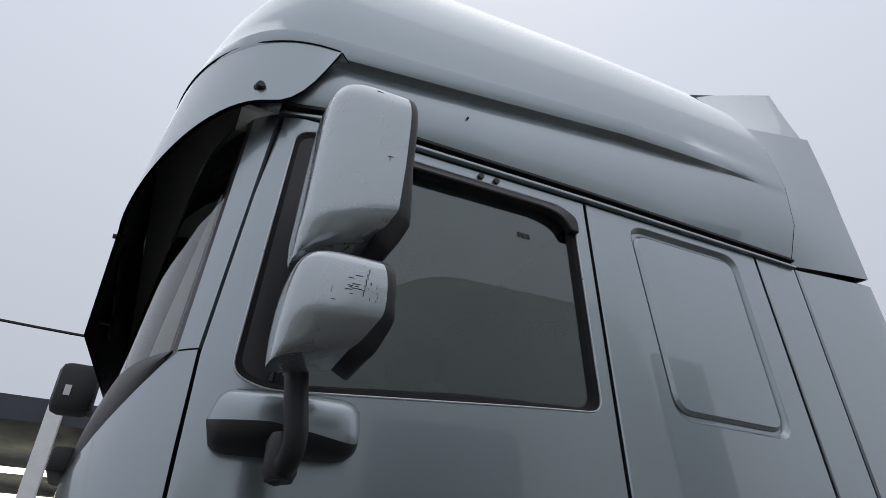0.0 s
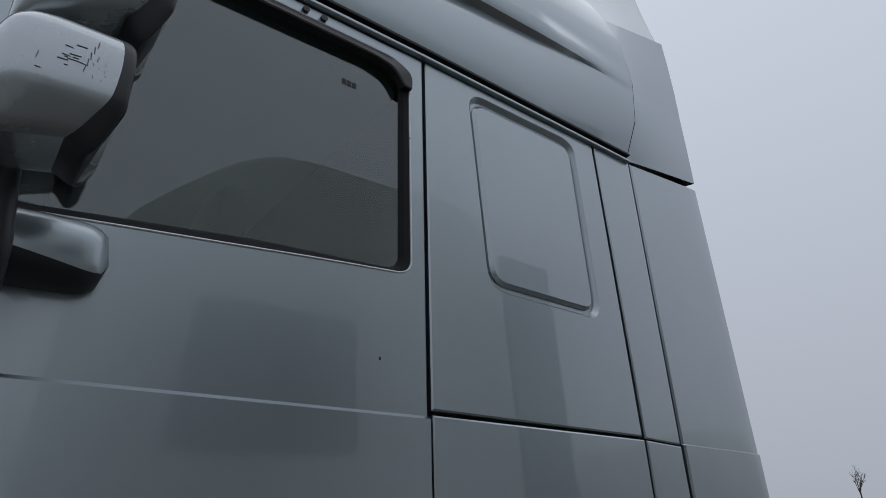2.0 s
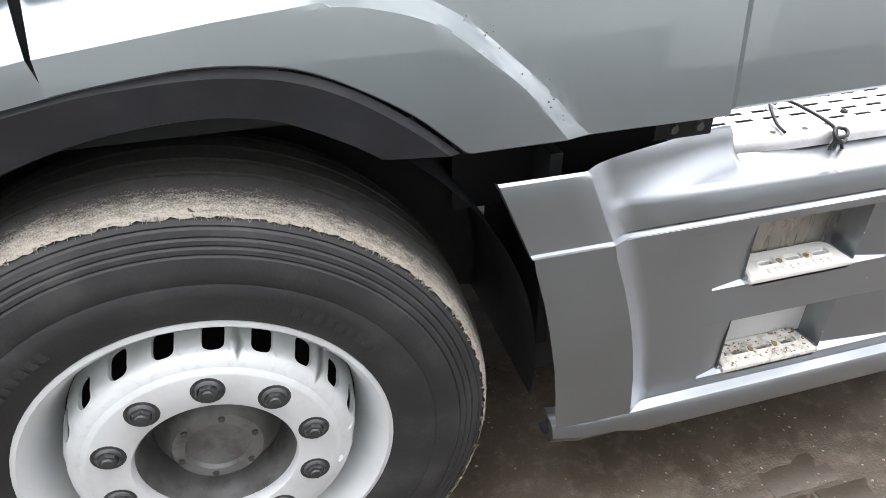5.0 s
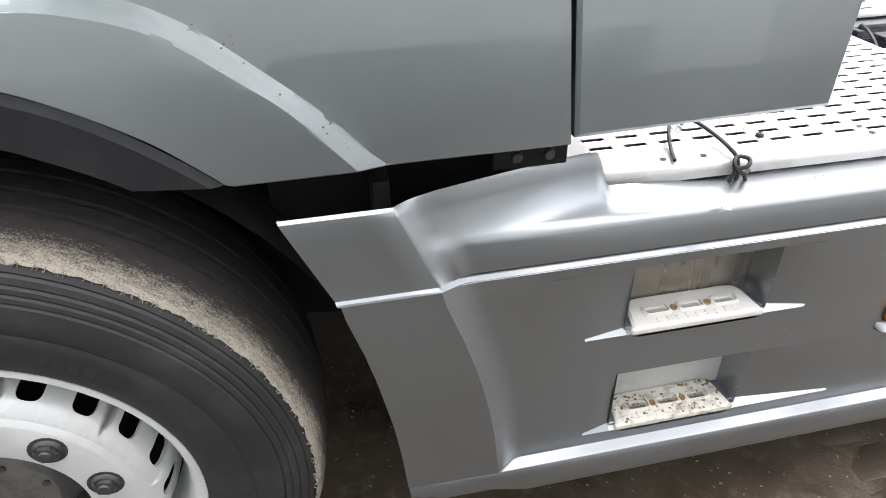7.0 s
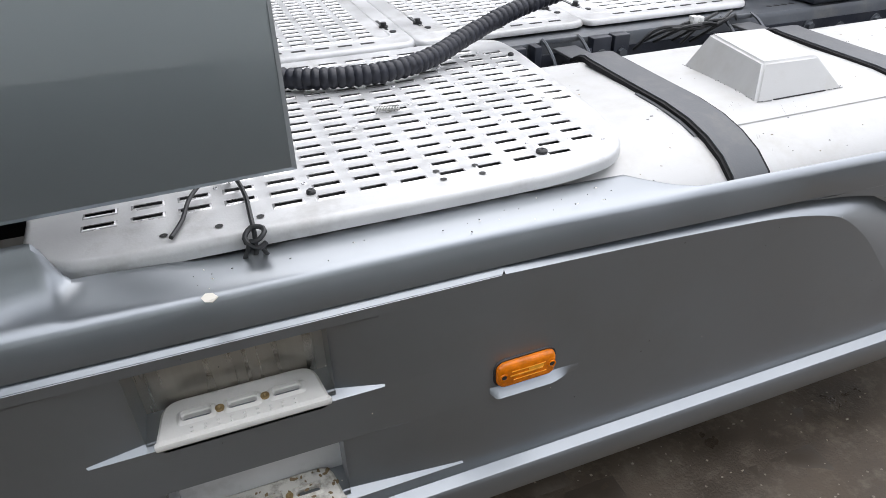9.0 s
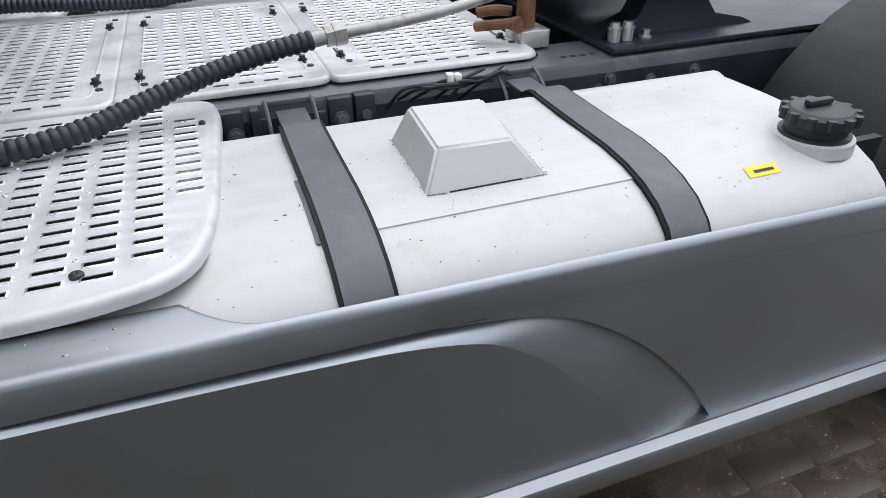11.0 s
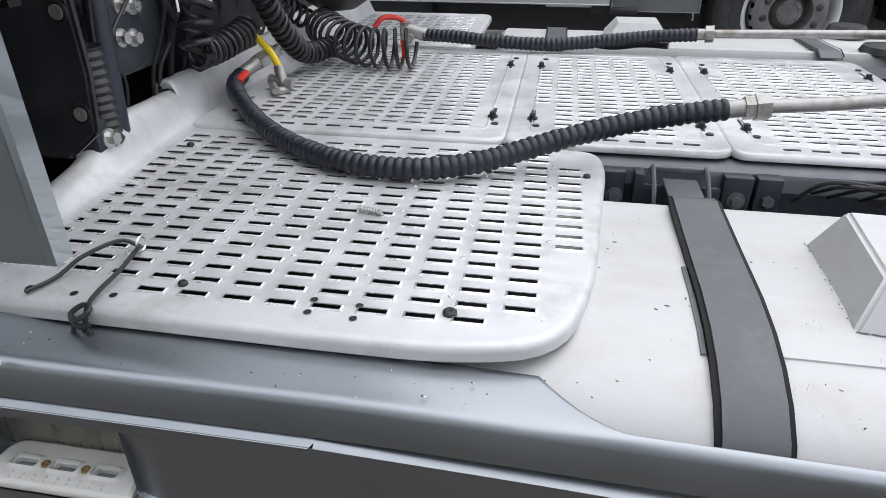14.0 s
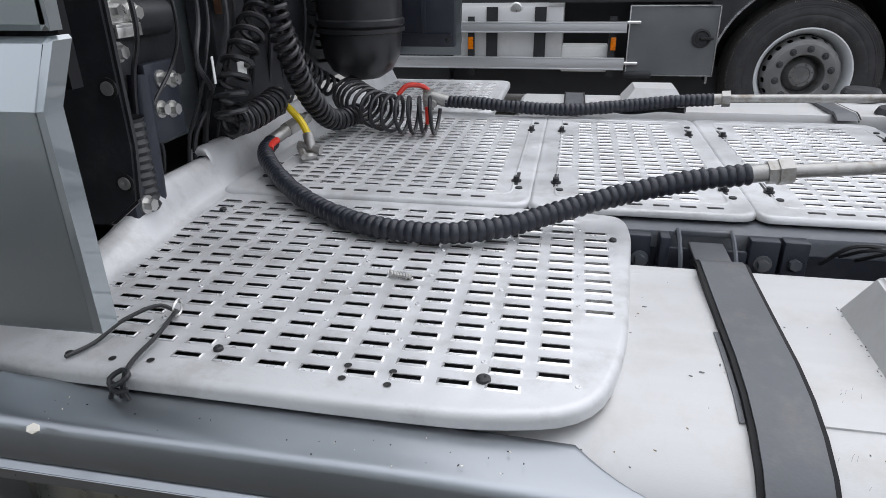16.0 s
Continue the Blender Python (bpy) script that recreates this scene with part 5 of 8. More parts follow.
def skirt_top(x):
    """Rows from the inner top edge down to the bright ledge: (y, z)."""
    d = step01(x, 2.722, 2.750)               # step down beside the tread plate
    e = 1 - (1 - min(1.0, max(0.0, (x - 3.555) / 0.105))) ** 1.7   # cut away along the tank
    g = min(1.0, max(0.0, (x - 2.450) / 0.240)) ** 0.95   # ledge that widens from a point
    plain = step01(x, 3.80, 3.98)             # past the hollow the band runs on without its ledge
    over = step01(x, 3.295, 3.305)            # from here the hollow takes the ledge's place
    end = [(0.0125, 0.793), (mix(0.0175, 0.0125, plain), mix(0.7905, 0.7915, plain)), (mix(mix(0.003, 0.0172, over), 0.0125, plain), mix(mix(0.7835, 0.7902, over), 0.790, plain))]
    flat = [(-0.004, 0.920), (-0.007, 0.932), (-0.012, 0.9345), (-0.0175, 0.931), (-0.019, 0.922), (-0.019, 0.90), (-0.019, 0.89), (-0.019, 0.88), (-0.019, 0.87), (-0.019, 0.86), (-0.019, 0.83), (-0.019, 0.801), (-0.0247, 0.799), (-0.026, 0.796)]
    high = [(0.096, 0.914), (0.091, 0.927), (0.086, 0.9305), (0.0805, 0.925), (0.0778, 0.906), (0.0706, 0.889), (0.0599, 0.875), (0.0469, 0.864), (0.0330, 0.8559), (0.0175, 0.8497), (0.0125, 0.841)] + end
    start = [(0.0125 + 0.14 * (y - 0.0125), z) for y, z in high[:11]] + end
    ramp = [(0.100, 0.800), (0.092, 0.860), (0.0895, 0.8685), (0.0860, 0.8712), (0.0780, 0.8695), (0.0680, 0.8663), (0.0560, 0.8625), (0.0440, 0.8587), (0.0300, 0.8540), (0.0175, 0.8495), (0.0125, 0.841)] + end
    shelf = [(0.107, 0.80), (0.106, 0.848), (0.104, 0.8525), (0.100, 0.8545), (0.092, 0.8545), (0.080, 0.8545), (0.065, 0.8542), (0.048, 0.8538), (0.028, 0.8525), (0.0175, 0.8490), (0.0125, 0.841)] + end
    level = step01(x, 2.735, 2.95)
    low = [tuple(mix(p, q, level) for p, q in zip(a, b)) for a, b in zip(ramp, shelf)]
    cut = [(0.032, 0.80), (0.030, 0.846), (0.0285, 0.8515), (0.0270, 0.8535), (0.0262, 0.854), (0.0255, 0.854), (0.0248, 0.854), (0.024, 0.8538), (0.021, 0.8525), (0.0165, 0.8485), (0.0125, 0.840)] + end
    s = min(1.0, max(0.0, (x - 2.401) / 0.062))   # flat front end, then the shouldered part
    s = 1 - (1 - s) ** 1.8
    back = 1 - step01(x, 2.47, 2.66)
    out = []
    for f, b, h, l, c in zip(flat, start, high, low, cut):
        y, z = (mix(mix(mix(f[i], mix(b[i], h[i], g), s), l[i], d), c[i], e) for i in (0, 1))
        out.append((x + 0.42 * (0.935 - f[1]) * back, y, z + skirt_drop(x)))
    return out


SX = [2.36, 2.40, 2.402, 2.407, 2.415, 2.425, 2.435, 2.445, 2.455, 2.463, 2.471, 2.479, 2.487, 2.495, 2.503, 2.515, 2.53, 2.55, 2.58, 2.62, 2.66, 2.70, 2.718, 2.724, 2.730, 2.736, 2.742, 2.750, 2.77, 2.79, 2.81, 2.83, 2.85, 2.87, 2.89, 2.92, 2.95, 3.0, 3.2, 3.294, 3.306, 3.4, 3.52, 3.54, 3.555, 3.57, 3.585, 3.60, 3.615, 3.63, 3.645, 3.66, 3.72, 3.80, 3.86, 3.92, 3.98, 4.2, 4.6, 5.0]
rows = [[(front_edge(z), y, z) for x, y, z in skirt_top(2.30)]] + [skirt_top(x) for x in SX]
bm = shell(rows, (0, 0.012, -0.004))
skirt = part("side_skirt", bm, SATIN, truck, "long grey plastic side skirt with steps", angle=42)

# face with two step pockets; columns bend with height
ZR = [0.785, 0.7665, 0.763, 0.70, 0.6345, 0.629, 0.60, 0.5395, 0.536, 0.47, 0.399, 0.3925, 0.372]


def col(z, i):
    f1 = min(1.0, max(0.0, (0.763 - z) / 0.13))
    f2 = min(1.0, max(0.0, (0.536 - z) / 0.14))
    up = z > 0.585
    left = mix(2.640, 2.703, f1) if up else mix(2.712, 2.723, f2)
    right = 3.108 if up else mix(3.142, 3.235, f2)
    d = max(0.0, 0.795 - z)
    c0 = 2.456 + 0.42 * d - 0.45 * d * d
    c1 = c0 + 0.055
    return [front_edge(z), c0, mix(c0, c1, 0.2), mix(c0, c1, 0.42), mix(c0, c1, 0.68), c1, left, 2.776, 3.036, right, 3.26, 3.30][i]


def pocket_depth(z, i):
    inside = 0.634 <= z <= 0.764 or 0.398 <= z <= 0.537
    return (0.013 if i == 7 else 0.019) * (1.0 if z < 0.5 or 0.6 < z < 0.71 else 0.6) if inside and i in (7, 8) else 0.0


bm = bmesh.new()
grid = [[bm.verts.new((col(z, i), (-0.022 if i == 0 else mix(-0.026, 0.004, (0, 0.27, 0.55, 0.85, 1)[min(i, 5) - 1])) + pocket_depth(z, i), z + (0.0115 * max(0.0, 1 - max(0, i - 1) / 4) if z > 0.78 else 0.0))) for i in range(12)] for z in ZR]
for j in range(len(ZR) - 1):
    for i in range(11):
        hole = i == 7 and ((0.634 <= ZR[j + 1] and ZR[j] <= 0.764) or (0.398 <= ZR[j + 1] and ZR[j] <= 0.537))
        if not hole:
            bm.faces.new((grid[j][i], grid[j + 1][i], grid[j + 1][i + 1], grid[j][i + 1]))
bmesh.ops.recalc_face_normals(bm, faces=bm.faces)
if sum(f.normal.y * f.calc_area() for f in bm.faces) > 0:
    bmesh.ops.reverse_faces(bm, faces=bm.faces)
part("skirt_face", bm, SATIN, skirt, angle=20)
# rear field: a flat face in upright strips, below a hollow that widens out of the ledge and sweeps down
outer = resample(curve2([(3.30, 0.7905), (3.54, 0.785), (3.72, 0.7797), (3.82, 0.7765), (3.91, 0.772), (4.00, 0.760), (4.064, 0.745), (4.137, 0.713), (4.23, 0.648), (4.31, 0.573), (4.39, 0.48), (4.466, 0.366)], 8), 90)
inner = resample(curve2([(3.30, 0.7835), (3.54, 0.7755), (3.72, 0.7665), (3.82, 0.759), (3.915, 0.743), (3.983, 0.719), (4.06, 0.662), (4.13, 0.590), (4.20, 0.510), (4.25, 0.430), (4.285, 0.366)], 8), 90)
bm = loft([[(x, 0.004, z) for x, z in inner], [(min(x, 3.60 + 0.66 * k / 89) if k else 3.30, 0.004, 0.372) for k, (x, z) in enumerate(inner)]])
for f in [f for f in bm.faces if f.calc_area() < 1e-9]:
    bm.faces.remove(f)
bmesh.ops.recalc_face_normals(bm, faces=bm.faces)
part("rear_field", bm, SATIN, skirt, angle=60)
late = [p for p in outer if p[0] > 3.84]
n_late = len(late)
up = []
for k in range(n_late):
    f = k / (n_late - 1)
    x = 3.84 + 1.16 * min(1.0, f / 0.8)
    up.append((x, 0.7898 + skirt_drop(x) if f < 0.8 else mix(0.7898 + skirt_drop(5.0), 0.366, (f - 0.8) / 0.2)))
bm = loft([[(x, 0.0125, z) for x, z in late], [(x, 0.0125, z) for x, z in up]])
bmesh.ops.recalc_face_normals(bm, faces=bm.faces)
part("rear_field", bm, SATIN, skirt, angle=60)
bulge = [0.005 + 0.034 * math.sin(math.pi * min(1, k / 40) / 2) * (1 - 0.72 * step01(k, 45, 80)) for k in range(90)]
cove = [[(mix(p[0], q[0], f), 0.004 + (0.0085 + g) * f ** 1.15, mix(p[1], q[1], f)) for p, q, g in zip(inner, outer, bulge)] for f in (0, 0.06, 0.15, 0.3, 0.45, 0.6, 0.75, 0.88, 1.0)]
bm = loft(cove + [[(x, 0.0125, z + 0.0012) for x, z in outer]])
bmesh.ops.recalc_face_normals(bm, faces=bm.faces)
if sum(f.normal.y * f.calc_area() for f in bm.faces) > 0:
    bmesh.ops.reverse_faces(bm, faces=bm.faces)
part("swept_hollow", bm, SATIN, skirt, "hollow sweeping down the rear of the skirt", angle=35)
# lower ledge and tucked underside
rows = []
for x in [None, 2.46, 2.55, 2.62, 2.9, 3.4, 4.0, 4.4, 4.46, 4.6, 5.0]:
    t = [(0.004, 0.372), (0.003, 0.367), (-0.017, 0.361), (-0.021, 0.355), (-0.022, 0.325), (0.0, 0.29 if x is None or x < 2.6 else 0.27), (0.05, 0.275 if x is None or x < 2.6 else 0.235)]
    rows.append([(front_edge(z) if x is None else x, y + (0.014 if x is None else 0), z) for y, z in t])
bm = shell(rows, (0, 0.02, 0.0))
part("skirt_sill", bm, SATIN, skirt, "sill with a bright upper ledge")
part("skirt_back", boxes((2.42, 5.0, 0.24, 0.26, 0.28, 0.80)), BLACK, skirt)


def step_well(z0, z1, x0, x1, slope, dirty):
    d = 0.078
    ring = [(x0 - 0.010, z0), (x0 - 0.010, z1), (x1 + 0.008, z1), (x1 + 0.008, z0), (x0 - 0.010, z0)]
    bm = loft([[(x, 0.012, z), (x, 0.020, z), (x, d, z)] for x, z in ring])
    well = part("step_well", bm, SATIN, skirt)
    part("back_plate", boxes((x0 - 0.08, x1 + 0.05, d - 0.004, d + 0.004, z0 - 0.01, z1 + 0.01)), BRUSHED if not dirty else ALU, well, "brushed metal plate behind the step")
    slots = [rounded(rect(xx - 0.019, xx + 0.019, 0.030, 0.044), 0.005)[::-1] for xx in (x0 + 0.058, (x0 + x1) / 2, x1 - 0.058)]
    tread = sheet(rounded([(x0 + 0.002, 0.004), (x1 - 0.002, 0.004), (x1 - 0.014, 0.074), (x0 + 0.014, 0.074)], [0.008, 0.008, 0.025, 0.025]), slots,
                  lambda u, v: z0 + 0.006 + 0.10 * v, 0.016, 0.004, to=TOP)
    for xx in (x0 + 0.058, (x0 + x1) / 2, x1 - 0.058):
        o = rounded(rect(xx - 0.027, xx + 0.027, 0.024, 0.050), 0.008)
        i = rounded(rect(xx - 0.021, xx + 0.021, 0.028, 0.046), 0.006)
        loft([[(u, v, z0 + 0.0062 + 0.10 * v) for u, v in o + o[:1]], [(u, v, z0 + 0.0105 + 0.10 * v) for u, v in i + i[:1]], [(u, v, z0 + 0.002 + 0.10 * v) for u, v in i + i[:1]]], tread)
    rnd = random.Random(3)
    for k in range(9):
        for v in (0.011, 0.018):
            lathe(tread, [(0.0022, z0 + 0.006 + 0.1 * v), (0.0014, z0 + 0.0082 + 0.1 * v), (0.0002, z0 + 0.0085 + 0.1 * v)], (x0 + 0.05 + k * (x1 - x0 - 0.10) / 8, v, 0), "z", 8)
    st = part("step_tread", tread, STEPDIRTY if dirty else STEPGREY, skirt, "muddy light grey plastic step" if dirty else "light grey plastic step with slots")
    for xx in ((x0 + 0.058 + (x0 + x1) / 2) / 2, (x1 - 0.058 + (x0 + x1) / 2) / 2):
        part("screw", lathe(bmesh.new(), [(0.0068, 0.0), (0.0062, 0.003), (0.003, 0.0032), (0.0005, 0.001)], (xx, 0.037, z0 + 0.0095), "z", 14), BRASS, st)
    if dirty:
        mud = bmesh.new()
        for k in range(90):
            x, y = rnd.uniform(x0 + 0.008, x1 - 0.008), rnd.uniform(0.006, 0.07)
            r = rnd.uniform(0.0010, 0.0034)
            m = Matrix.Translation((x, y, z0 + 0.0062 + 0.10 * y)) @ Matrix.Rotation(rnd.uniform(0, 3), 4, "Z") @ Matrix.Diagonal((r * rnd.uniform(0.8, 2.2), r, 0.0012, 1))
            bmesh.ops.create_icosphere(mud, subdivisions=1, radius=1.0, matrix=m)
        tagged(part("mud_crumb", mud, MUD, st, "brown mud crumbs"), kind="stuff")
    rod_bm = boxes((x0, x1, 0.002, 0.012, z0 - 0.008, z0 + 0.004), bevel=0.003)
    part("step_nose", rod_bm, STEPDIRTY if dirty else STEPGREY, st)


step_well(0.6335, 0.764, 2.786, 3.028, 0, False)
step_well(0.398, 0.537, 2.788, 3.028, 0, True)

# marker lamp on the skirt
AMBER = material("bright_amber_ridge", (0.85, 0.36, 0.03), 0.25, 0, 0.15, 80)
TILTM = Matrix.Translation((3.343, 0.004, 0.587)) @ Matrix.Rotation(radians(-1.0), 4, "Y")


def lamp_layer(half_x, half_z, r, steps):
    """A rounded oblong that steps out from the skirt: (grow, height) rows."""
    rows = []
    for grow, y in steps:
        o = rounded(rect(-half_x - grow, half_x + grow, -half_z - grow, half_z + grow), r + grow)
        rows.append([tuple(TILTM @ Vector((u, y, v))) for u, v in o + o[:1]])
    bm = loft(rows)
    bm.faces.new([bm.verts.new(p) for p in rows[-1][:-1]])
    bmesh.ops.recalc_face_normals(bm, faces=bm.faces)
    return bm


lamp = part("marker_lamp", lamp_layer(0.0530, 0.0255, 0.018, ((0.0, 0.012), (0.0, -0.006), (-0.0012, -0.0095), (-0.0040, -0.0120), (-0.0085, -0.0132))), ORANGE, skirt, "orange side marker lamp", angle=50)
part("lamp_base", lamp_layer(0.0530, 0.0255, 0.018, ((0.0035, 0.012), (0.0035, -0.001), (0.0025, -0.0028), (-0.002, -0.0028))), BLACK, lamp, "black lamp base", angle=50)
for sx in (-0.043, 0.043):
    bm = lathe(bmesh.new(), [(0.0075, -0.0128), (0.0070, -0.0145), (0.0052, -0.0146), (0.0046, -0.0136), (0.0003, -0.0134)], (sx, 0, 0.001), "y", 16)
    bmesh.ops.transform(bm, matrix=TILTM, verts=bm.verts)
    part("screw_ring", bm, ORANGE, lamp)
    bm = rod(bmesh.new(), (sx, -0.0142, 0.001), (sx, -0.0125, 0.001), 0.0042, 12)
    bmesh.ops.transform(bm, matrix=TILTM, verts=bm.verts)
    part("lamp_screw", bm, INK, lamp)
bm = boxes((-0.030, 0.031, -0.0142, -0.0125, 0.0085, 0.0098), (-0.032, 0.026, -0.0142, -0.0125, -0.0012, 0.0012), (-0.026, 0.033, -0.0142, -0.0125, -0.0098, -0.0085), (0.001, 0.028, -0.0138, -0.0125, 0.001, 0.0085))
bmesh.ops.transform(bm, matrix=TILTM, verts=bm.verts)
part("lens_rib", bm, AMBER, lamp)
rows = []
for k in range(25):
    u = k / 24
    x = 3.281 + 0.166 * u
    out = 0.0150 * min(1.0, u / 0.05) ** 0.5 * (1 - step01(u, 0.62, 1.0)) + 0.0004
    zb = 0.5430 + 0.004 * max(0.0, 1 - u / 0.06) ** 2
    rows.append([(x, 0.0045, zb - 0.0035), (x, 0.004 - 0.75 * out, zb - 0.001), (x, 0.004 - out, zb + 0.0012), (x, 0.0035 - 0.2 * out, zb + 0.0105), (x, 0.0042, zb + 0.0145)])
bm = loft(rows)
bmesh.ops.recalc_face_normals(bm, faces=bm.faces)
if sum(f.normal.y * f.calc_area() for f in bm.faces) > 0:
    bmesh.ops.reverse_faces(bm, faces=bm.faces)
part("lamp_pocket", bm, SATIN, skirt, "moulded scoop under the marker lamp", angle=50)

# ---- tread plates ----
def tread_plate(name, outline, area, pitch, slot, z, label, rim=0.006, bolts=(), lip=None, skip=None, drop=0.023):
    x0, x1, y0, y1 = area
    holes = []
    nx, ny = int((x1 - x0) / pitch[0]) + 1, int((y1 - y0) / pitch[1]) + 1
    for i in range(nx):
        for j in range(ny):
            x, y = x0 + i * pitch[0], y0 + j * pitch[1]
            if skip and skip(x, y):
                continue
            a, b = slot[0] / 2, slot[1] / 2
            holes.append([(x - a, y - b), (x - a, y + b), (x + a, y + b), (x + a, y - b)])
    h = lip or (lambda u, v: z)
    # flat field with raised slots
    bm = bmesh.new()
    edges = []
    for loop in (outline, *holes):
        vs = [bm.verts.new((u, v, 0)) for u, v in loop]
        edges += [bm.edges.new((vs[k - 1], vs[k])) for k in range(len(vs))]
    bmesh.ops.triangle_fill(bm, use_beauty=True, edges=edges, normal=(0, 0, 1))
    for f in bm.faces:
        if f.normal.z < 0:
            f.normal_flip()
    n_out = len(outline)
    bound = [e for e in bm.edges if len(e.link_faces) == 1]
    bmesh.ops.inset_region(bm, faces=bm.faces[:], thickness=0.0036, depth=0, use_even_offset=True, use_boundary=True)
    cx, cy = sum(p[0] for p in outline) / n_out, sum(p[1] for p in outline) / n_out
    keys = {(round(p[0], 4), round(p[1], 4)) for p in outline}
    on_rim = lambda v: (round(v.co.x, 4), round(v.co.y, 4)) in keys
    bound = [e for e in bm.edges if len(e.link_faces) == 1]
    rim_edges = [e for e in bound if on_rim(e.verts[0]) and on_rim(e.verts[1])]
    slot_edges = [e for e in bound if not (on_rim(e.verts[0]) and on_rim(e.verts[1]))]
    ring = {v for e in slot_edges for v in e.verts}
    for f in bm.faces:
        if any(v in ring for v in f.verts):
            f.material_index = 1
    for v in ring:
        v.co.z += 0.0019
    ext = bmesh.ops.extrude_edge_only(bm, edges=slot_edges)
    for g in ext["geom"]:
        if isinstance(g, bmesh.types.BMVert):
            g.co.z -= 0.0014
    # the rim rolls over and down in three steps
    bends = [radians(90 * k / 7) for k in range(8)]
    roll = [(0.012 * (math.sin(b) - math.sin(a)), 0.012 * (math.cos(a) - math.cos(b))) for a, b in zip(bends, bends[1:])] + [(0.0, max(0.002, drop - 0.012))]
    for out, down in roll:
        ext = bmesh.ops.extrude_edge_only(bm, edges=rim_edges)
        new_v = [g for g in ext["geom"] if isinstance(g, bmesh.types.BMVert)]
        for v in new_v:
            n = Vector((0, 0))
            es = [e for e in v.link_edges if e.other_vert(v) in new_v]
            for e in es:
                d = (e.other_vert(v).co - v.co).xy.normalized()
                p = Vector((d.y, -d.x))
                n += p if p.dot(v.co.xy - Vector((cx, cy))) > 0 else -p
            n = n.normalized() if n.length > 1e-6 else n
            v.co.x += n.x * out
            v.co.y += n.y * out
            v.co.z -= down
        rim_edges = [g for g in ext["geom"] if isinstance(g, bmesh.types.BMEdge)]
    bmesh.ops.recalc_face_normals(bm, faces=bm.faces)
    if sum(f.normal.z * f.calc_area() for f in bm.faces) < 0:
        bmesh.ops.reverse_faces(bm, faces=bm.faces)
    for v in bm.verts:
        v.co.z += h(v.co.x, v.co.y)
    ob = part(name, bm, ALU, truck, label, angle=28)
    ob.data.materials.append(SLOTLIP)
    for bx, by, s in bolts:
        bm = lathe(bmesh.new(), [(0.009 * s, 0), (0.0085 * s, 0.004), (0.006 * s, 0.006), (0.003 * s, 0.0062), (0.0004, 0.004)], (bx, by, z), "z", 12)
        part("bolt", bm, BLACK, ob)
    return ob


def dimples(parent, spots, z, r=0.0042, mat=None):
    bm = bmesh.new()
    for x, y in spots:
        lathe(bm, [(r, 0), (r * 0.78, 0.0013), (r * 0.52, 0.0013), (r * 0.4, 0.0004), (0.0003, 0.0003)], (x, y, z), "z", 12)
    tagged(part("dimple", bm, mat or SLOTLIP, parent), kind="stuff")


ZP = 0.882
plate_a = rounded([(2.688, 0.30), (2.698, 0.16), (2.735, 0.115), (2.82, 0.107), (3.30, 0.103), (3.44, 0.105), (3.568, 0.132), (3.611, 0.27), (3.646, 0.70), (3.638, 0.786), (3.42, 0.803), (2.70, 0.850)],
                  [0.0, 0.05, 0.04, 0.05, 0.1, 0.05, 0.11, 0.12, 0.06, 0.035, 0.05, 0.0])


def skip_a(x, y):
    last = x > 3.56 and (y < 0.345 or y > 0.70)
    return last or (x > 3.50 and y < 0.175) or (x < 2.98 and y < 0.17) or (y > 0.76 and x > 3.40) or (y > 0.74 and x > 3.56)


near_plate = tread_plate("tread_plate", plate_a, (2.7785, 3.60, 0.152, 0.785), (0.0622, 0.0352), (0.0385, 0.0100), ZP,
                         "perforated aluminium tread plate behind the cab", bolts=((3.437, 0.164, 1.1), (2.785, 0.692, 0.9), (3.619, 0.651, 0.8), (3.433, 0.648, 0.7), (3.063, 0.171, 0.8)), skip=skip_a)
rnd = random.Random(2)
dimples(near_plate, [(2.7785 + 0.0622 * (i + 0.5), 0.152 + 0.0352 * (j + 0.5)) for i in range(13) for j in range(16) if (i + 2 * j) % 6 == 0 and rnd.random() < 0.9], ZP)
bm = bmesh.new()
for x, y in ((3.255, 0.165), (3.318, 0.161), (3.256, 0.136), (3.318, 0.132), (2.985, 0.13), (2.93, 0.125), (2.86, 0.128)):
    lathe(bm, [(0.0055, 0.0012), (0.0002, 0.0012)], (x, y, ZP), "z", 10)
tagged(part("hole", bm, INK, near_plate), kind="stuff")
# raised front lip of the plates against the cab
def lip_profile(x, y, h):
    return [(x + 0.034, y, ZP + 0.0006), (x + 0.020, y, ZP + 0.0025), (x + 0.010, y, ZP + 0.02 * h + 0.007), (x + 0.001, y, ZP + 0.28 * h + 0.006), (x - 0.009, y, ZP + 0.62 * h + 0.004), (x - 0.017, y, ZP + 0.90 * h + 0.001),
            (x - 0.023, y, ZP + h), (x - 0.032, y, ZP + h + 0.004), (x - 0.044, y, ZP + h + 0.004), (x - 0.062, y, ZP + h - 0.002), (x - 0.075, y, ZP + h - 0.03)]


def front_lip(ya, yb, x, name="plate_lip", h=0.075):
    rows = [lip_profile(x + 0.004, ya + 0.001, h - 0.020), lip_profile(x + 0.001, ya - 0.004, h - 0.008)] + [lip_profile(x, y, h) for y in (ya, ya + 0.012, ya + 0.03, (ya + yb) / 2, yb - 0.03, yb)]
    bm = loft(rows)
    bmesh.ops.recalc_face_normals(bm, faces=bm.faces)
    return part(name, bm, ALU, truck, "turned-up aluminium plate edge", angle=60)


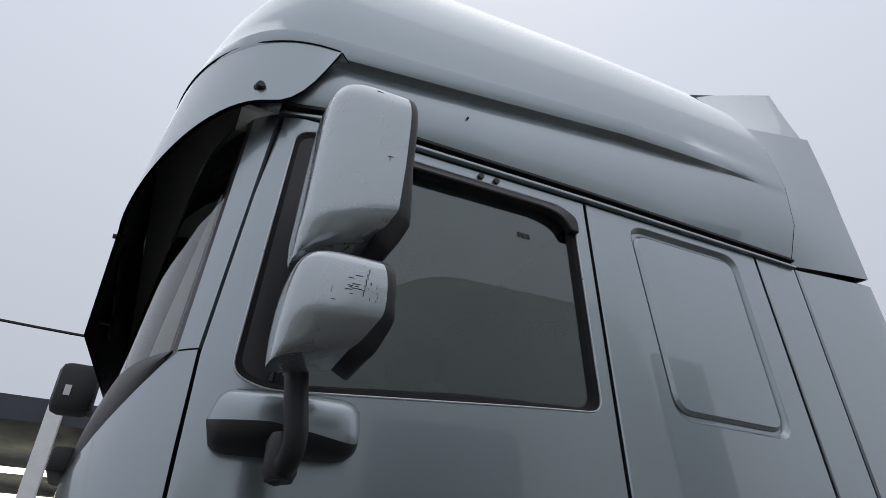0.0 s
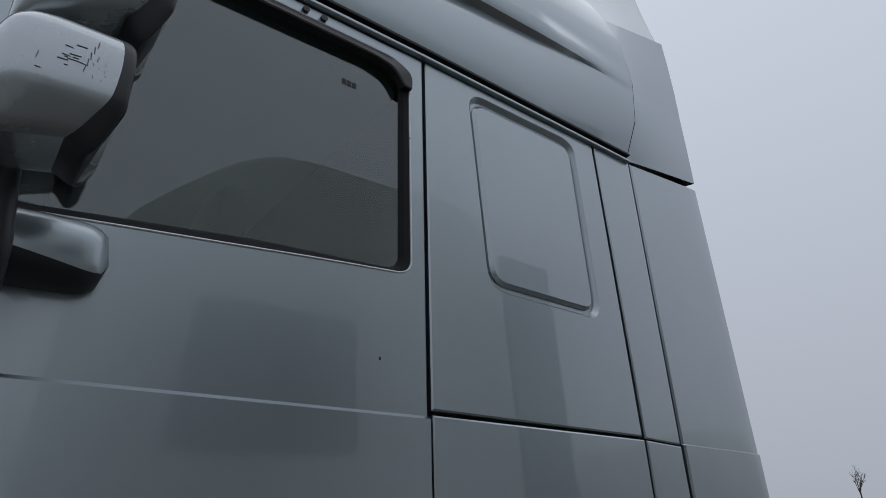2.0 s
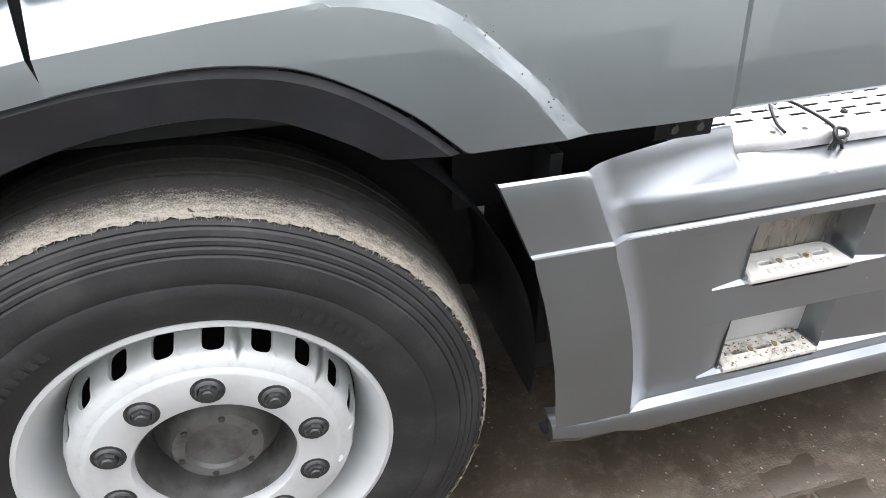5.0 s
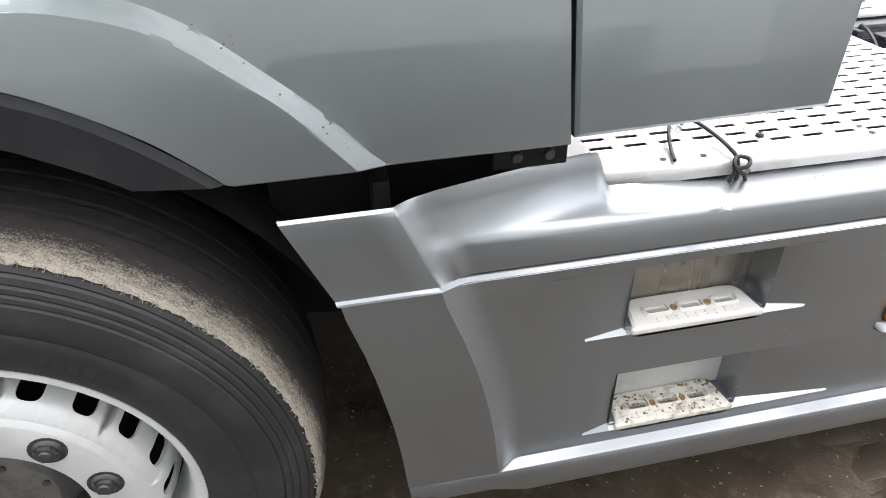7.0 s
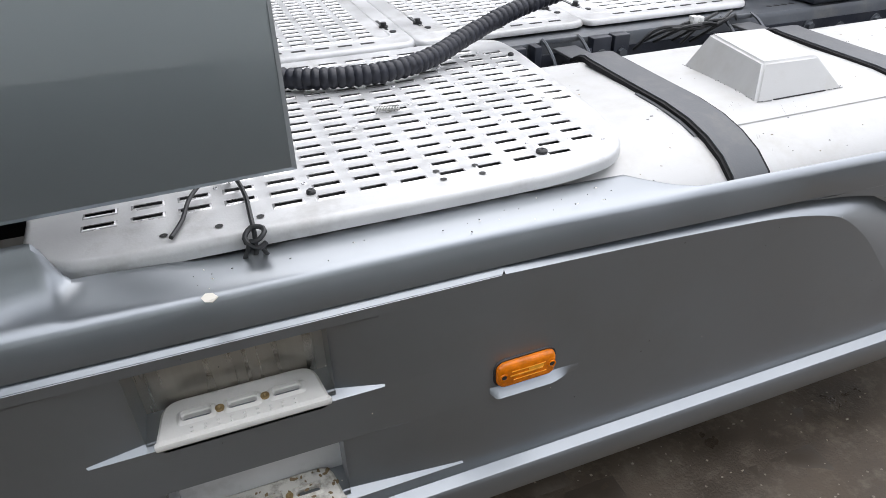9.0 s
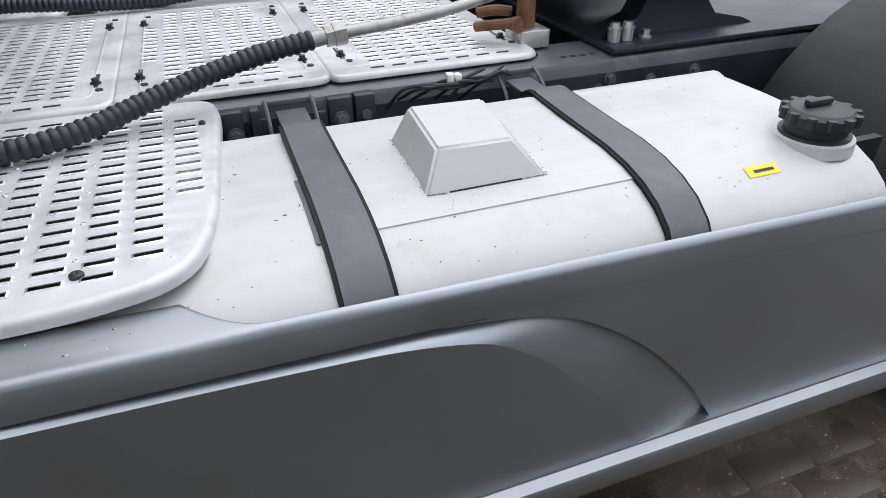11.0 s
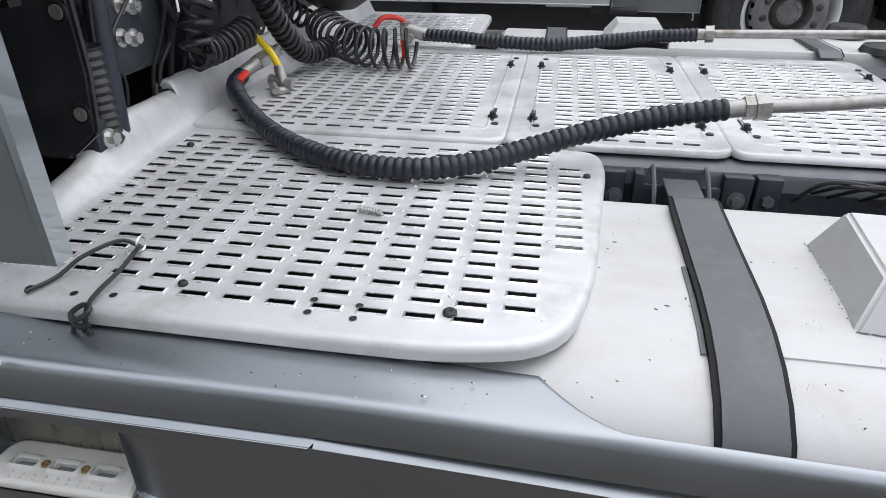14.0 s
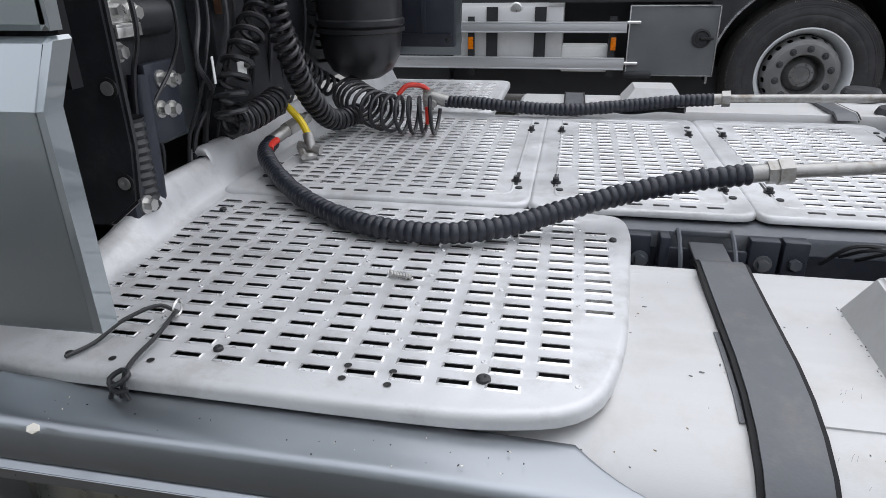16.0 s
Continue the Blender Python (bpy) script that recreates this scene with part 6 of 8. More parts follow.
def swept_lip():
    line = [(0.30, 2.752, 0.016), (0.40, 2.748, 0.030), (0.47, 2.743, 0.040), (0.53, 2.734, 0.060), (0.58, 2.724, 0.074), (0.66, 2.714, 0.076), (0.75, 2.708, 0.072), (0.848, 2.704, 0.070)]
    rows = [lip_profile(p.y, p.x, p.z) for p in even(smooth_path(line), 0.018)]
    bm = loft(rows)
    bmesh.ops.recalc_face_normals(bm, faces=bm.faces)
    return part("plate_lip", bm, ALU, near_plate, "turned-up front edge of the tread plate", angle=60)


swept_lip()
front_lip(0.836, 1.66, 2.698, h=0.094)
front_lip(1.72, 2.40, 2.72, h=0.07)
ZM = 0.893


def mid_plate(x0, x1, y0, y1, cut=0.04, sx=0.055, sy=0.036):
    o = rounded([(x0, y0), (x1, y0), (x1, y1), (x0, y1)], [0.02, cut, cut, 0.02])
    def skip(x, y):
        return (x < x0 + 0.075 or x > x1 - 0.075) and (y < y0 + 0.26 or y > y1 - 0.27)
    p = tread_plate("tread_plate", o, (x0 + 0.062, x1 - 0.05, y0 + 0.075, y1 - 0.06), (sx, sy), (0.0345, 0.0098), ZM, "perforated aluminium tread plate between the chassis rails", skip=skip, drop=0.012)
    bmr = bmesh.new()
    io = rounded(rect(x0 + 0.042, x1 - 0.034, y0 + 0.048, y1 - 0.04), 0.03)
    ii = rounded(rect(x0 + 0.050, x1 - 0.042, y0 + 0.056, y1 - 0.048), 0.026)
    loft([[(u, v, ZM + 0.0002) for u, v in io + io[:1]], [(u, v, ZM + 0.0018) for u, v in [((a + c) / 2, (b + d) / 2) for (a, b), (c, d) in zip(io, ii)] + [((io[0][0] + ii[0][0]) / 2, (io[0][1] + ii[0][1]) / 2)]],
          [(u, v, ZM + 0.0002) for u, v in ii + ii[:1]]], bmr)
    part("bead", bmr, ALU, p)
    bms = bmesh.new()
    for k in range(int((x1 - x0 - 0.12) / 0.055)):
        box(bms, x0 + 0.09 + 0.055 * k, x0 + 0.123 + 0.055 * k, y0 + 0.022, y0 + 0.030, ZM - 0.001, ZM + 0.0012)
    tagged(part("edge_slot", bms, INK, p), kind="stuff")
    for bx, by in ((x0 + 0.045, 0.985), (x1 - 0.033, 0.985), (x0 + 0.045, 1.505), (x1 - 0.033, 1.505)):
        bmk = boxes((bx - 0.005, bx + 0.005, by - 0.052, by + 0.045, ZM - 0.001, ZM + 0.0014))
        hexbolt(bmk, (bx, by - 0.025, ZM + 0.001), 0.008, 0.012, "z")
        part("slot_bolt", bmk, BLACK, p, "black bolt in a slotted hole")
        part("rivet", lathe(bmesh.new(), [(0.009, 0), (0.008, 0.003), (0.0005, 0.0035)], (bx + 0.01, by - 0.075 if by < 1.2 else by + 0.075, ZM), "z", 12), BLACK, p)
    return p


mid_plate(2.73, 3.440, 0.812, 1.70)
mid_plate(3.455, 3.908, 0.812, 1.70)
mid_plate(3.926, 4.445, 0.812, 1.70)
tread_plate("tread_plate", rounded(rect(2.68, 3.24, 1.76, 2.42), 0.04), (2.74, 3.20, 1.82, 2.36), (0.055, 0.036), (0.033, 0.008), ZM, "perforated aluminium tread plate on the far side")

# loose things on the plates: bungee cord, spring clip
cord_pts = [(2.955, 0.243, 0.893), (2.93, 0.235, 0.905), (2.90, 0.19, 0.90), (2.885, 0.15, 0.888), (2.87, 0.11, 0.888)]
cord = part("bungee_cord", tube(bmesh.new(), even(smooth_path(cord_pts), 0.008), 0.0031, 8), BLACK, truck, "black elastic cord tied through the tread plate")
part("cord_end", tube(bmesh.new(), even(smooth_path([(2.955, 0.243, 0.893), (2.965, 0.22, 0.90), (2.972, 0.17, 0.897), (2.972, 0.12, 0.893), (2.972, 0.095, 0.885), (2.970, 0.084, 0.862), (2.966, 0.082, 0.845)]), 0.008), 0.0033, 8), BLACK, cord)
knot = bmesh.new()
tube(knot, even(smooth_path([(2.958, 0.083, 0.875), (2.975, 0.072, 0.882), (2.985, 0.084, 0.889), (2.970, 0.094, 0.890), (2.958, 0.080, 0.882), (2.972, 0.072, 0.870), (2.984, 0.078, 0.872)]), 0.006), 0.0036, 8)
tube(knot, even(smooth_path([(2.962, 0.080, 0.872), (2.952, 0.079, 0.850), (2.946, 0.082, 0.838)]), 0.006), 0.0032, 8)
tube(knot, even(smooth_path([(2.976, 0.078, 0.870), (2.984, 0.078, 0.850), (2.990, 0.082, 0.838)]), 0.006), 0.0032, 8)
part("knot", knot, BLACK, cord)
part("cord_ring", lathe(bmesh.new(), [(0.011, -0.002), (0.013, 0.0), (0.011, 0.002), (0.009, 0.0)], (2.955, 0.246, 0.896), "x", 20, closed=True), STEEL, cord, "small steel split ring")
spring = thing("spring", "small rusty steel coil spring lying on the tread plate", "spring", at=(3.255, 0.43, 0.888))
part("spring_coil", tube(bmesh.new(), [Vector((3.235 + 0.001 * k * 0.4, 0.434 - 0.00008 * k, 0.889)) + 0.0045 * Vector((0, math.cos(k * 0.9), math.sin(k * 0.9))) for k in range(112)], 0.0011, 6), STEEL, spring)
leaf = thing("leaf", "pale dry leaf stuck to the grey side skirt", "leaf", at=(2.905, 0.02, 0.85))
bm = bmesh.new()
bm.faces.new([bm.verts.new(p) for p in [(2.894, 0.006, 0.8572), (2.898, -0.000, 0.8545), (2.906, -0.001, 0.8525), (2.914, 0.003, 0.8560), (2.908, 0.010, 0.8585), (2.900, 0.011, 0.8590)]])
ext = bmesh.ops.extrude_face_region(bm, geom=bm.faces[:])
for g in ext["geom"]:
    if isinstance(g, bmesh.types.BMVert):
        g.co += Vector((0, -0.001, 0.0014))
part("blade", bm, LEAFDRY, leaf)

rnd = random.Random(41)
for shade, count in ((INK, 24), (LEAFDRY, 12)):
    bm = bmesh.new()
    for k in range(count):
        x, y = rnd.uniform(2.78, 3.5), rnd.uniform(0.018, 0.074)
        r = rnd.uniform(0.0004, 0.0011)
        m = Matrix.Translation((x, y, 0.8560 if y > 0.035 else 0.8545)) @ Matrix.Rotation(rnd.uniform(0, 3), 4, "Z") @ Matrix.Diagonal((r * rnd.uniform(0.8, 2.5), r, 0.0009, 1))
        bmesh.ops.create_icosphere(bm, subdivisions=1, radius=1.0, matrix=m)
    for k in range(count // 2):
        x, z = rnd.uniform(2.55, 4.3), rnd.uniform(0.41, 0.83)
        r = rnd.uniform(0.0005, 0.0011)
        m = Matrix.Translation((x, 0.0135 if z > 0.805 else 0.004, z)) @ Matrix.Diagonal((r, 0.0008, r * rnd.uniform(0.8, 2.2), 1))
        bmesh.ops.create_icosphere(bm, subdivisions=1, radius=1.0, matrix=m)
    tagged(part("dirt_speck", bm, shade, skirt), kind="stuff")

# ---- fuel tank ----
TANK_Y = [(0.585, 0.30), (0.585, 0.80), (0.580, 0.855), (0.570, 0.872), (0.555, 0.874), (0.545, 0.868), (0.40, 0.870), (0.28, 0.868), (0.21, 0.861), (0.155, 0.848), (0.11, 0.829), (0.075, 0.803), (0.052, 0.77), (0.04, 0.72), (0.036, 0.60), (0.04, 0.42), (0.08, 0.32), (0.16, 0.29), (0.585, 0.30)]


def tank(name, x0, x1, flip, label):
    f = (lambda y: y) if not flip else (lambda y: W - y)
    rows = [[(x, f(y), z) for y, z in TANK_Y] for x in (x0 + 0.012, x0 + 0.03, (x0 + x1) / 2, x1 - 0.03, x1 - 0.012)]
    caps = []
    for x, k in ((x0, 0.97), (x1, 0.97)):
        caps.append([(x, f(0.31 + (y - 0.31) * k), 0.58 + (z - 0.58) * k) for y, z in TANK_Y])
    bm = loft([caps[0]] + rows + [caps[1]])
    bm.faces.new([bm.verts.new(p) for p in caps[0][:-1]])
    bm.faces.new([bm.verts.new(p) for p in caps[1][:-1]])
    bmesh.ops.recalc_face_normals(bm, faces=bm.faces)
    return part(name, bm, TANK, truck, label, angle=30)


def surface(y):
    for (y0, z0), (y1, z1) in zip(TANK_Y[4:], TANK_Y[5:13]):
        if y1 <= y <= y0:
            return mix(z0, z1, (y0 - y) / (y0 - y1))
    return 0.87


fuel = tank("fuel_tank", 3.40, 4.815, False, "large white aluminium fuel tank with two straps")
path = [(0.62, 0.862), (0.59, 0.876), (0.57, 0.880), (0.545, 0.878), (0.40, 0.8745), (0.28, 0.8725), (0.21, 0.8655), (0.155, 0.8525), (0.11, 0.8335), (0.075, 0.8075), (0.052, 0.775), (0.036, 0.72), (0.032, 0.60)]


def tank_strap(x0, x1, curl):
    def band(a, b, d):
        rows = []
        for y, z in path:
            rows.append([(a, y, z - 0.006), (a, y - d * 0.2, z + d), (b, y - d * 0.2, z + d), (b, y, z - 0.006)])
        bm = loft(rows)
        bmesh.ops.recalc_face_normals(bm, faces=bm.faces)
        return bm
    s = part("tank_strap", band(x0, x1, 0.007), STRAP, fuel, "grey steel strap on black rubber")
    part("rubber_edge", band(x0 - 0.007, x0 + 0.003, 0.004), SEAL_AND_SHADE, s)
    part("rubber_edge", band(x1 - 0.003, x1 + 0.007, 0.004), SEAL_AND_SHADE, s)
    # hanger on the rail
    bm = boxes((x0 + 0.004, x1 - 0.004, 0.60, 0.722, 0.855, 0.862), bevel=0.002)
    part("strap_hanger", bm, STRAP, s)
    bm = bmesh.new()
    for xx in (x0 - 0.014, x1 + 0.014):
        tube(bm, even(smooth_path([(xx, 0.745, 0.878), (xx, 0.715, 0.868), (xx, 0.675, 0.84), (xx, 0.66, 0.80)]), 0.012), 0.0045, 6)
        rod(bm, (xx - 0.012, 0.663, 0.81), (xx + 0.012, 0.663, 0.81), 0.009, 8)
    box(bm, x0 - 0.02, x1 + 0.02, 0.738, 0.748, 0.866, 0.878, 0.002)
    part("strap_hook", bm, RAILTOP, s)


tank_strap(3.765, 3.838, 0)
tank_strap(4.313, 4.388, 0)
bm = loft([[(a, y, surface(y) + dz) for a, dz in ((3.7505, 0.0), (3.7505, 0.003), (3.757, 0.003), (3.757, 0.0))] for y in (0.17, 0.18, 0.22, 0.26, 0.30, 0.345, 0.355)])
bmesh.ops.recalc_face_normals(bm, faces=bm.faces)
part("strap_clamp", bm, STRAP, fuel, "rough metal clamp strip beside the strap")
rows = [[(3.838, y, surface(y) + 0.003), (4.317, y, surface(y) + 0.003)] for y in (0.555, 0.45, 0.35, 0.28, 0.23, 0.205, 0.19, 0.178)]
part("cover_sheet", shell(rows, (0, 0, -0.003)), TANK, fuel, "thin aluminium cover sheet")
base = [(3.944, 0.232), (4.163, 0.230), (4.175, 0.455), (3.952, 0.46)]
top = [(3.977, 0.268), (4.113, 0.266), (4.123, 0.425), (3.980, 0.43)]
zt = [0.930, 0.928, 0.944, 0.946]
bm = bmesh.new()
lo = [bm.verts.new((x, y, surface(y) + 0.0035)) for x, y in base]
hi = [bm.verts.new((x, y, z)) for (x, y), z in zip(top, zt)]
for k in range(4):
    bm.faces.new((lo[k], lo[(k + 1) % 4], hi[(k + 1) % 4], hi[k]))
bm.faces.new(hi)
bmesh.ops.bevel(bm, geom=[e for e in bm.edges if any(v in hi for v in e.verts)], offset=0.005, segments=3, affect="EDGES")
bmesh.ops.recalc_face_normals(bm, faces=bm.faces)
cover = part("sensor_cover", bm, TANK, fuel, "welded aluminium cover box on the tank", angle=50)
bm = bmesh.new()
rnd = random.Random(8)
for a, b in (((3.944, 0.232), (3.952, 0.46)), ((4.163, 0.230), (4.175, 0.455)), ((3.944, 0.232), (3.975, 0.228)), ((4.12, 0.229), (4.163, 0.230))):
    for k in range(26):
        f = rnd.random()
        x, y = mix(a[0], b[0], f) + rnd.uniform(-0.004, 0.004), mix(a[1], b[1], f)
        lathe(bm, [(rnd.uniform(0.0008, 0.0017), 0), (0.0006, 0.0007), (0.0002, 0.0009)], (x, y, surface(y) + 0.004), "z", 6)
tagged(part("weld_bead", bm, STRAP, cover), kind="stuff")
part("cover_gap", boxes((3.985, 4.118, 0.2285, 0.2305, surface(0.23) + 0.003, surface(0.23) + 0.0052)), INK, cover)
cap = part("filler_cap", lathe(bmesh.new(), [(0.066, 0.0), (0.066, 0.012), (0.058, 0.014), (0.058, 0.028), (0.0655, 0.032), (0.0655, 0.050), (0.055, 0.058), (0.02, 0.060), (0.0005, 0.060)], (4.735, 0.20, 0.860), "z", 40), BLACK, fuel, "black ribbed filler cap")
bm = bmesh.new()
for k in range(12):
    a = math.pi * k / 6
    rod(bm, (4.735 + 0.064 * math.cos(a), 0.20 + 0.064 * math.sin(a), 0.894), (4.735 + 0.064 * math.cos(a), 0.20 + 0.064 * math.sin(a), 0.915), 0.009, 8)
box(bm, 4.705, 4.765, 0.202, 0.218, 0.92, 0.932, 0.003)
part("grip", bm, BLACK, cap)
part("neck", lathe(bmesh.new(), [(0.076, -0.02), (0.074, 0.004), (0.066, 0.006)], (4.735, 0.20, 0.860), "z", 36), TANK, cap)
st = part("tank_sticker", boxes((4.525, 4.595, 0.130, 0.152, 0.8335, 0.8350)), STICKER, fuel, "small yellow warning sticker")
st.rotation_euler = (0, 0, 0)
bmv = st.data
for v in bmv.vertices:
    v.co.z = surface(v.co.y) + (0.002 if v.co.z > 0.8342 else 0.0005)
part("sticker_bar", loft([[(4.54, y, surface(y) + 0.0028), (4.585, y, surface(y) + 0.0028)] for y in (0.137, 0.143)]), INK, st)
rnd = random.Random(52)
for shade, count, size in ((INK, 60, 0.0011), (MUD, 50, 0.0016), (STRAP, 26, 0.0022)):
    bm = bmesh.new()
    for k in range(count):
        x, y = rnd.uniform(3.5, 4.79), 0.06 + 0.46 * rnd.random() ** 1.4
        if 3.755 < x < 3.85 or 4.305 < x < 4.405 or (3.93 < x < 4.19 and 0.22 < y < 0.47):
            continue
        r = size * rnd.uniform(0.35, 1.1)
        z = surface(y) + (0.0032 if 3.85 < x < 4.30 and y > 0.178 else 0.0002)
        m = Matrix.Translation((x, y, z)) @ Matrix.Rotation(rnd.uniform(0, 3), 4, "Z") @ Matrix.Diagonal((r * rnd.uniform(0.8, 3.0), r, 0.0006, 1))
        bmesh.ops.create_icosphere(bm, subdivisions=1, radius=1.0, matrix=m)
    tagged(part("grime_speck", bm, shade, fuel), kind="stuff")
for cx0, cy0, n in ((3.985, 0.185, 9), (3.90, 0.23, 6), (3.86, 0.13, 7)):
    bm = bmesh.new()
    for k in range(n):
        x, y = cx0 + rnd.gauss(0, 0.014), cy0 + rnd.gauss(0, 0.012)
        y1 = y + rnd.uniform(0.003, 0.010)
        loft([[(x, y, surface(y) + 0.0036), (x + 0.0004, y, surface(y) + 0.0036)], [(x + 0.003, y1, surface(y1) + 0.0036), (x + 0.0034, y1, surface(y1) + 0.0036)]], bm)
    tagged(part("scuff_mark", bm, STRAP, fuel, "fine grey scuffs on the tank"), kind="stuff")
far_tank = tank("fuel_tank", 3.32, 4.99, True, "white aluminium fuel tank on the far side")
for xx in (3.50, 4.42):
    rows = [[(a, W - y, z - 0.002 + dz) for a, dz in ((xx, -0.004), (xx, 0.006), (xx + 0.07, 0.006), (xx + 0.07, -0.004))] for y, z in path]
    bm = loft(rows)
    s = part("tank_strap", bm, STRAP, far_tank)
    for e in (xx - 0.006, xx + 0.07):
        part("rubber_edge", loft([[(e, W - y, z + 0.007), (e + 0.006, W - y, z + 0.007)] for y, z in path]), SEAL_AND_SHADE, s)
part("filler_cap", lathe(bmesh.new(), [(0.07, 0.0), (0.07, 0.03), (0.06, 0.045), (0.0005, 0.047)], (4.62, 2.25, 0.87), "z", 28), BLACK, far_tank)
part("tank_fitting", lathe(bmesh.new(), [(0.085, 0.0), (0.075, 0.02), (0.03, 0.028), (0.0005, 0.03)], (4.66, 1.98, 0.872), "z", 28), BLACK, far_tank)
bm = bmesh.new()
lo = [bm.verts.new((x, y, 0.874)) for x, y in ((3.72, 2.03), (3.95, 2.03), (3.95, 2.25), (3.72, 2.25))]
hi = [bm.verts.new((x, y, 0.93)) for x, y in ((3.76, 2.07), (3.91, 2.07), (3.91, 2.21), (3.76, 2.21))]
for k in range(4):
    bm.faces.new((lo[k], lo[(k + 1) % 4], hi[(k + 1) % 4], hi[k]))
bm.faces.new(hi)
part("sensor_cover", bm, TANK, far_tank)

# ---- chassis ----
def rail(y_out, y_in):
    bm = loft([[(x, y, z) for y, z in ((y_in, 0.872), (y_out + math.copysign(0.02, y_in - y_out), 0.872), (y_out + math.copysign(0.006, y_in - y_out), 0.868), (y_out, 0.855), (y_out, 0.61), (y_out, 0.60), (y_in, 0.60), (y_in, 0.61))] for x in (1.2, 3.6, 7.1)])
    bmesh.ops.recalc_face_normals(bm, faces=bm.faces)
    return part("chassis_rail", bm, RAILTOP, truck, "long dark steel chassis rail")


near_rail = rail(0.750, 0.92)
rail(W - 0.750, W - 0.92)
part("rail_web", boxes((1.2, 7.1, 0.746, 0.751, 0.60, 0.835)), FRAME, near_rail)
bm = bmesh.new()
for x in (4.50, 4.528, 4.556, 4.584):
    lathe(bm, [(0.0085, 0.0008), (0.0003, 0.0008)], (x + 0.02, 0.800, 0.872), "z", 14)
part("rail_hole", bm, INK, near_rail)
for spec in ((3.655, 3.70, 0.725, 0.75, 0.70, 0.868), (3.715, 3.735, 0.71, 0.75, 0.70, 0.872), (3.725, 3.88, 0.712, 0.722, 0.80, 0.85), (3.885, 3.94, 0.72, 0.75, 0.70, 0.872), (3.945, 3.992, 0.716, 0.75, 0.70, 0.8735)):
    part("rail_bracket", boxes(spec, bevel=0.004), FRAME, near_rail, "bolted dark bracket on the rail")
for x, z in ((3.68, 0.82), (3.80, 0.815), (3.912, 0.825), (3.968, 0.83), (3.68, 0.75), (4.42, 0.80), (4.60, 0.79), (4.63, 0.82), (4.76, 0.80), (4.90, 0.81), (4.45, 0.76), (4.86, 0.76)):
    part("bolt", hexbolt(bmesh.new(), (x, 0.720 if x < 4 else 0.746, z), 0.0115, 0.016, "y"), RAILTOP, near_rail)

for x in (4.34, 4.60, 4.78):
    part("rail_boss", lathe(bmesh.new(), [(0.03, -0.004), (0.028, -0.012), (0.012, -0.013), (0.0004, -0.010)], (x, 0.744, 0.77), "y", 20), FRAME, near_rail)
rnd = random.Random(21)
for k in range(7):
    pts = [(4.02 + 0.03 * k, 0.735, 0.84 + rnd.uniform(-0.02, 0.01)), (4.06 + 0.03 * k, 0.69 + rnd.uniform(-0.02, 0.02), 0.87 + rnd.uniform(0, 0.02)), (4.16 + 0.02 * k, 0.70 + rnd.uniform(-0.03, 0.02), 0.885 + rnd.uniform(-0.01, 0.02)), (4.26 + 0.012 * k, 0.72, 0.885 + rnd.uniform(-0.02, 0.02))]
    wires = part("cable", tube(bmesh.new(), even(smooth_path(pts), 0.01), 0.0042, 6), BLACK, truck, "thin black cable along the rail")
part("cable_clip", boxes((4.155, 4.172, 0.685, 0.705, 0.885, 0.905), (4.176, 4.19, 0.685, 0.705, 0.885, 0.902), bevel=0.002), LABEL, wires)
part("cross_member", boxes((2.2, 2.35, 0.86, 1.64, 0.62, 0.86), (4.3, 4.42, 0.86, 1.64, 0.60, 0.82), (3.0, 3.1, 0.86, 1.64, 0.55, 0.80), (2.5, 5.0, 0.95, 1.55, 0.45, 0.56)), FRAME, truck)
part("battery_box", box(bmesh.new(), 2.80, 3.38, 0.11, 0.80, 0.40, 0.78, 0.01), FRAME, truck, "dark battery box under the tread plate")
# black sheets added below the plates, as the shade seen through the slots
part("slot_shade_sheet", boxes((2.79, 3.55, 0.135, 0.785, 0.868, 0.8725)), SEAL_AND_SHADE, truck, "black sheet darkening the slots of the tread plate")
part("slot_shade_sheet", boxes((2.75, 4.46, 0.83, 1.68, 0.874, 0.880)), SEAL_AND_SHADE, truck)

# fifth wheel and its mounting plate
fw = part("mounting_plate", boxes((4.637, 6.1, 0.752, 1.748, 0.877, 0.892), bevel=0.003), FRAME, truck, "dark steel mounting plate on the chassis")
bm = sheet(rounded([(4.62, 0.80), (5.03, 0.80), (5.10, 0.84), (5.10, 1.66), (5.03, 1.70), (4.62, 1.70), (4.57, 1.66), (4.57, 0.84)], 0.04), (rounded(rect(4.82, 5.06, 1.19, 1.31), 0.02)[::-1],), lambda u, v: 1.070 - 0.07 * (u - 4.6), 0.045, 0.008, to=TOP)
fifth = part("fifth_wheel", bm, FRAME, truck, "black greasy fifth wheel coupling")
for y0, y1 in ((0.84, 0.92), (1.58, 1.66)):
    bm = bmesh.new()
    pr = [(4.64, 0.893), (5.16, 0.893), (5.12, 0.91), (5.02, 0.93), (4.95, 1.01), (4.80, 1.02), (4.76, 0.94), (4.68, 0.91)]
    a = [bm.verts.new((x, y0, z)) for x, z in pr]
    b = [bm.verts.new((x, y1, z)) for x, z in pr]
    bm.faces.new(a)
    bm.faces.new(b[::-1])
    for k in range(len(pr)):
        bm.faces.new((a[k], b[k], b[(k + 1) % len(pr)], a[(k + 1) % len(pr)]))
    bmesh.ops.recalc_face_normals(bm, faces=bm.faces)
    part("pedestal", bm, FRAME, fifth)
for x in (4.70, 4.745):
    part("grease_cap", lathe(bmesh.new(), [(0.013, 0.0), (0.012, -0.014), (0.008, -0.02), (0.0004, -0.02)], (x, 0.803, 1.038), "y", 14), RED, fifth, "red plastic grease cap")
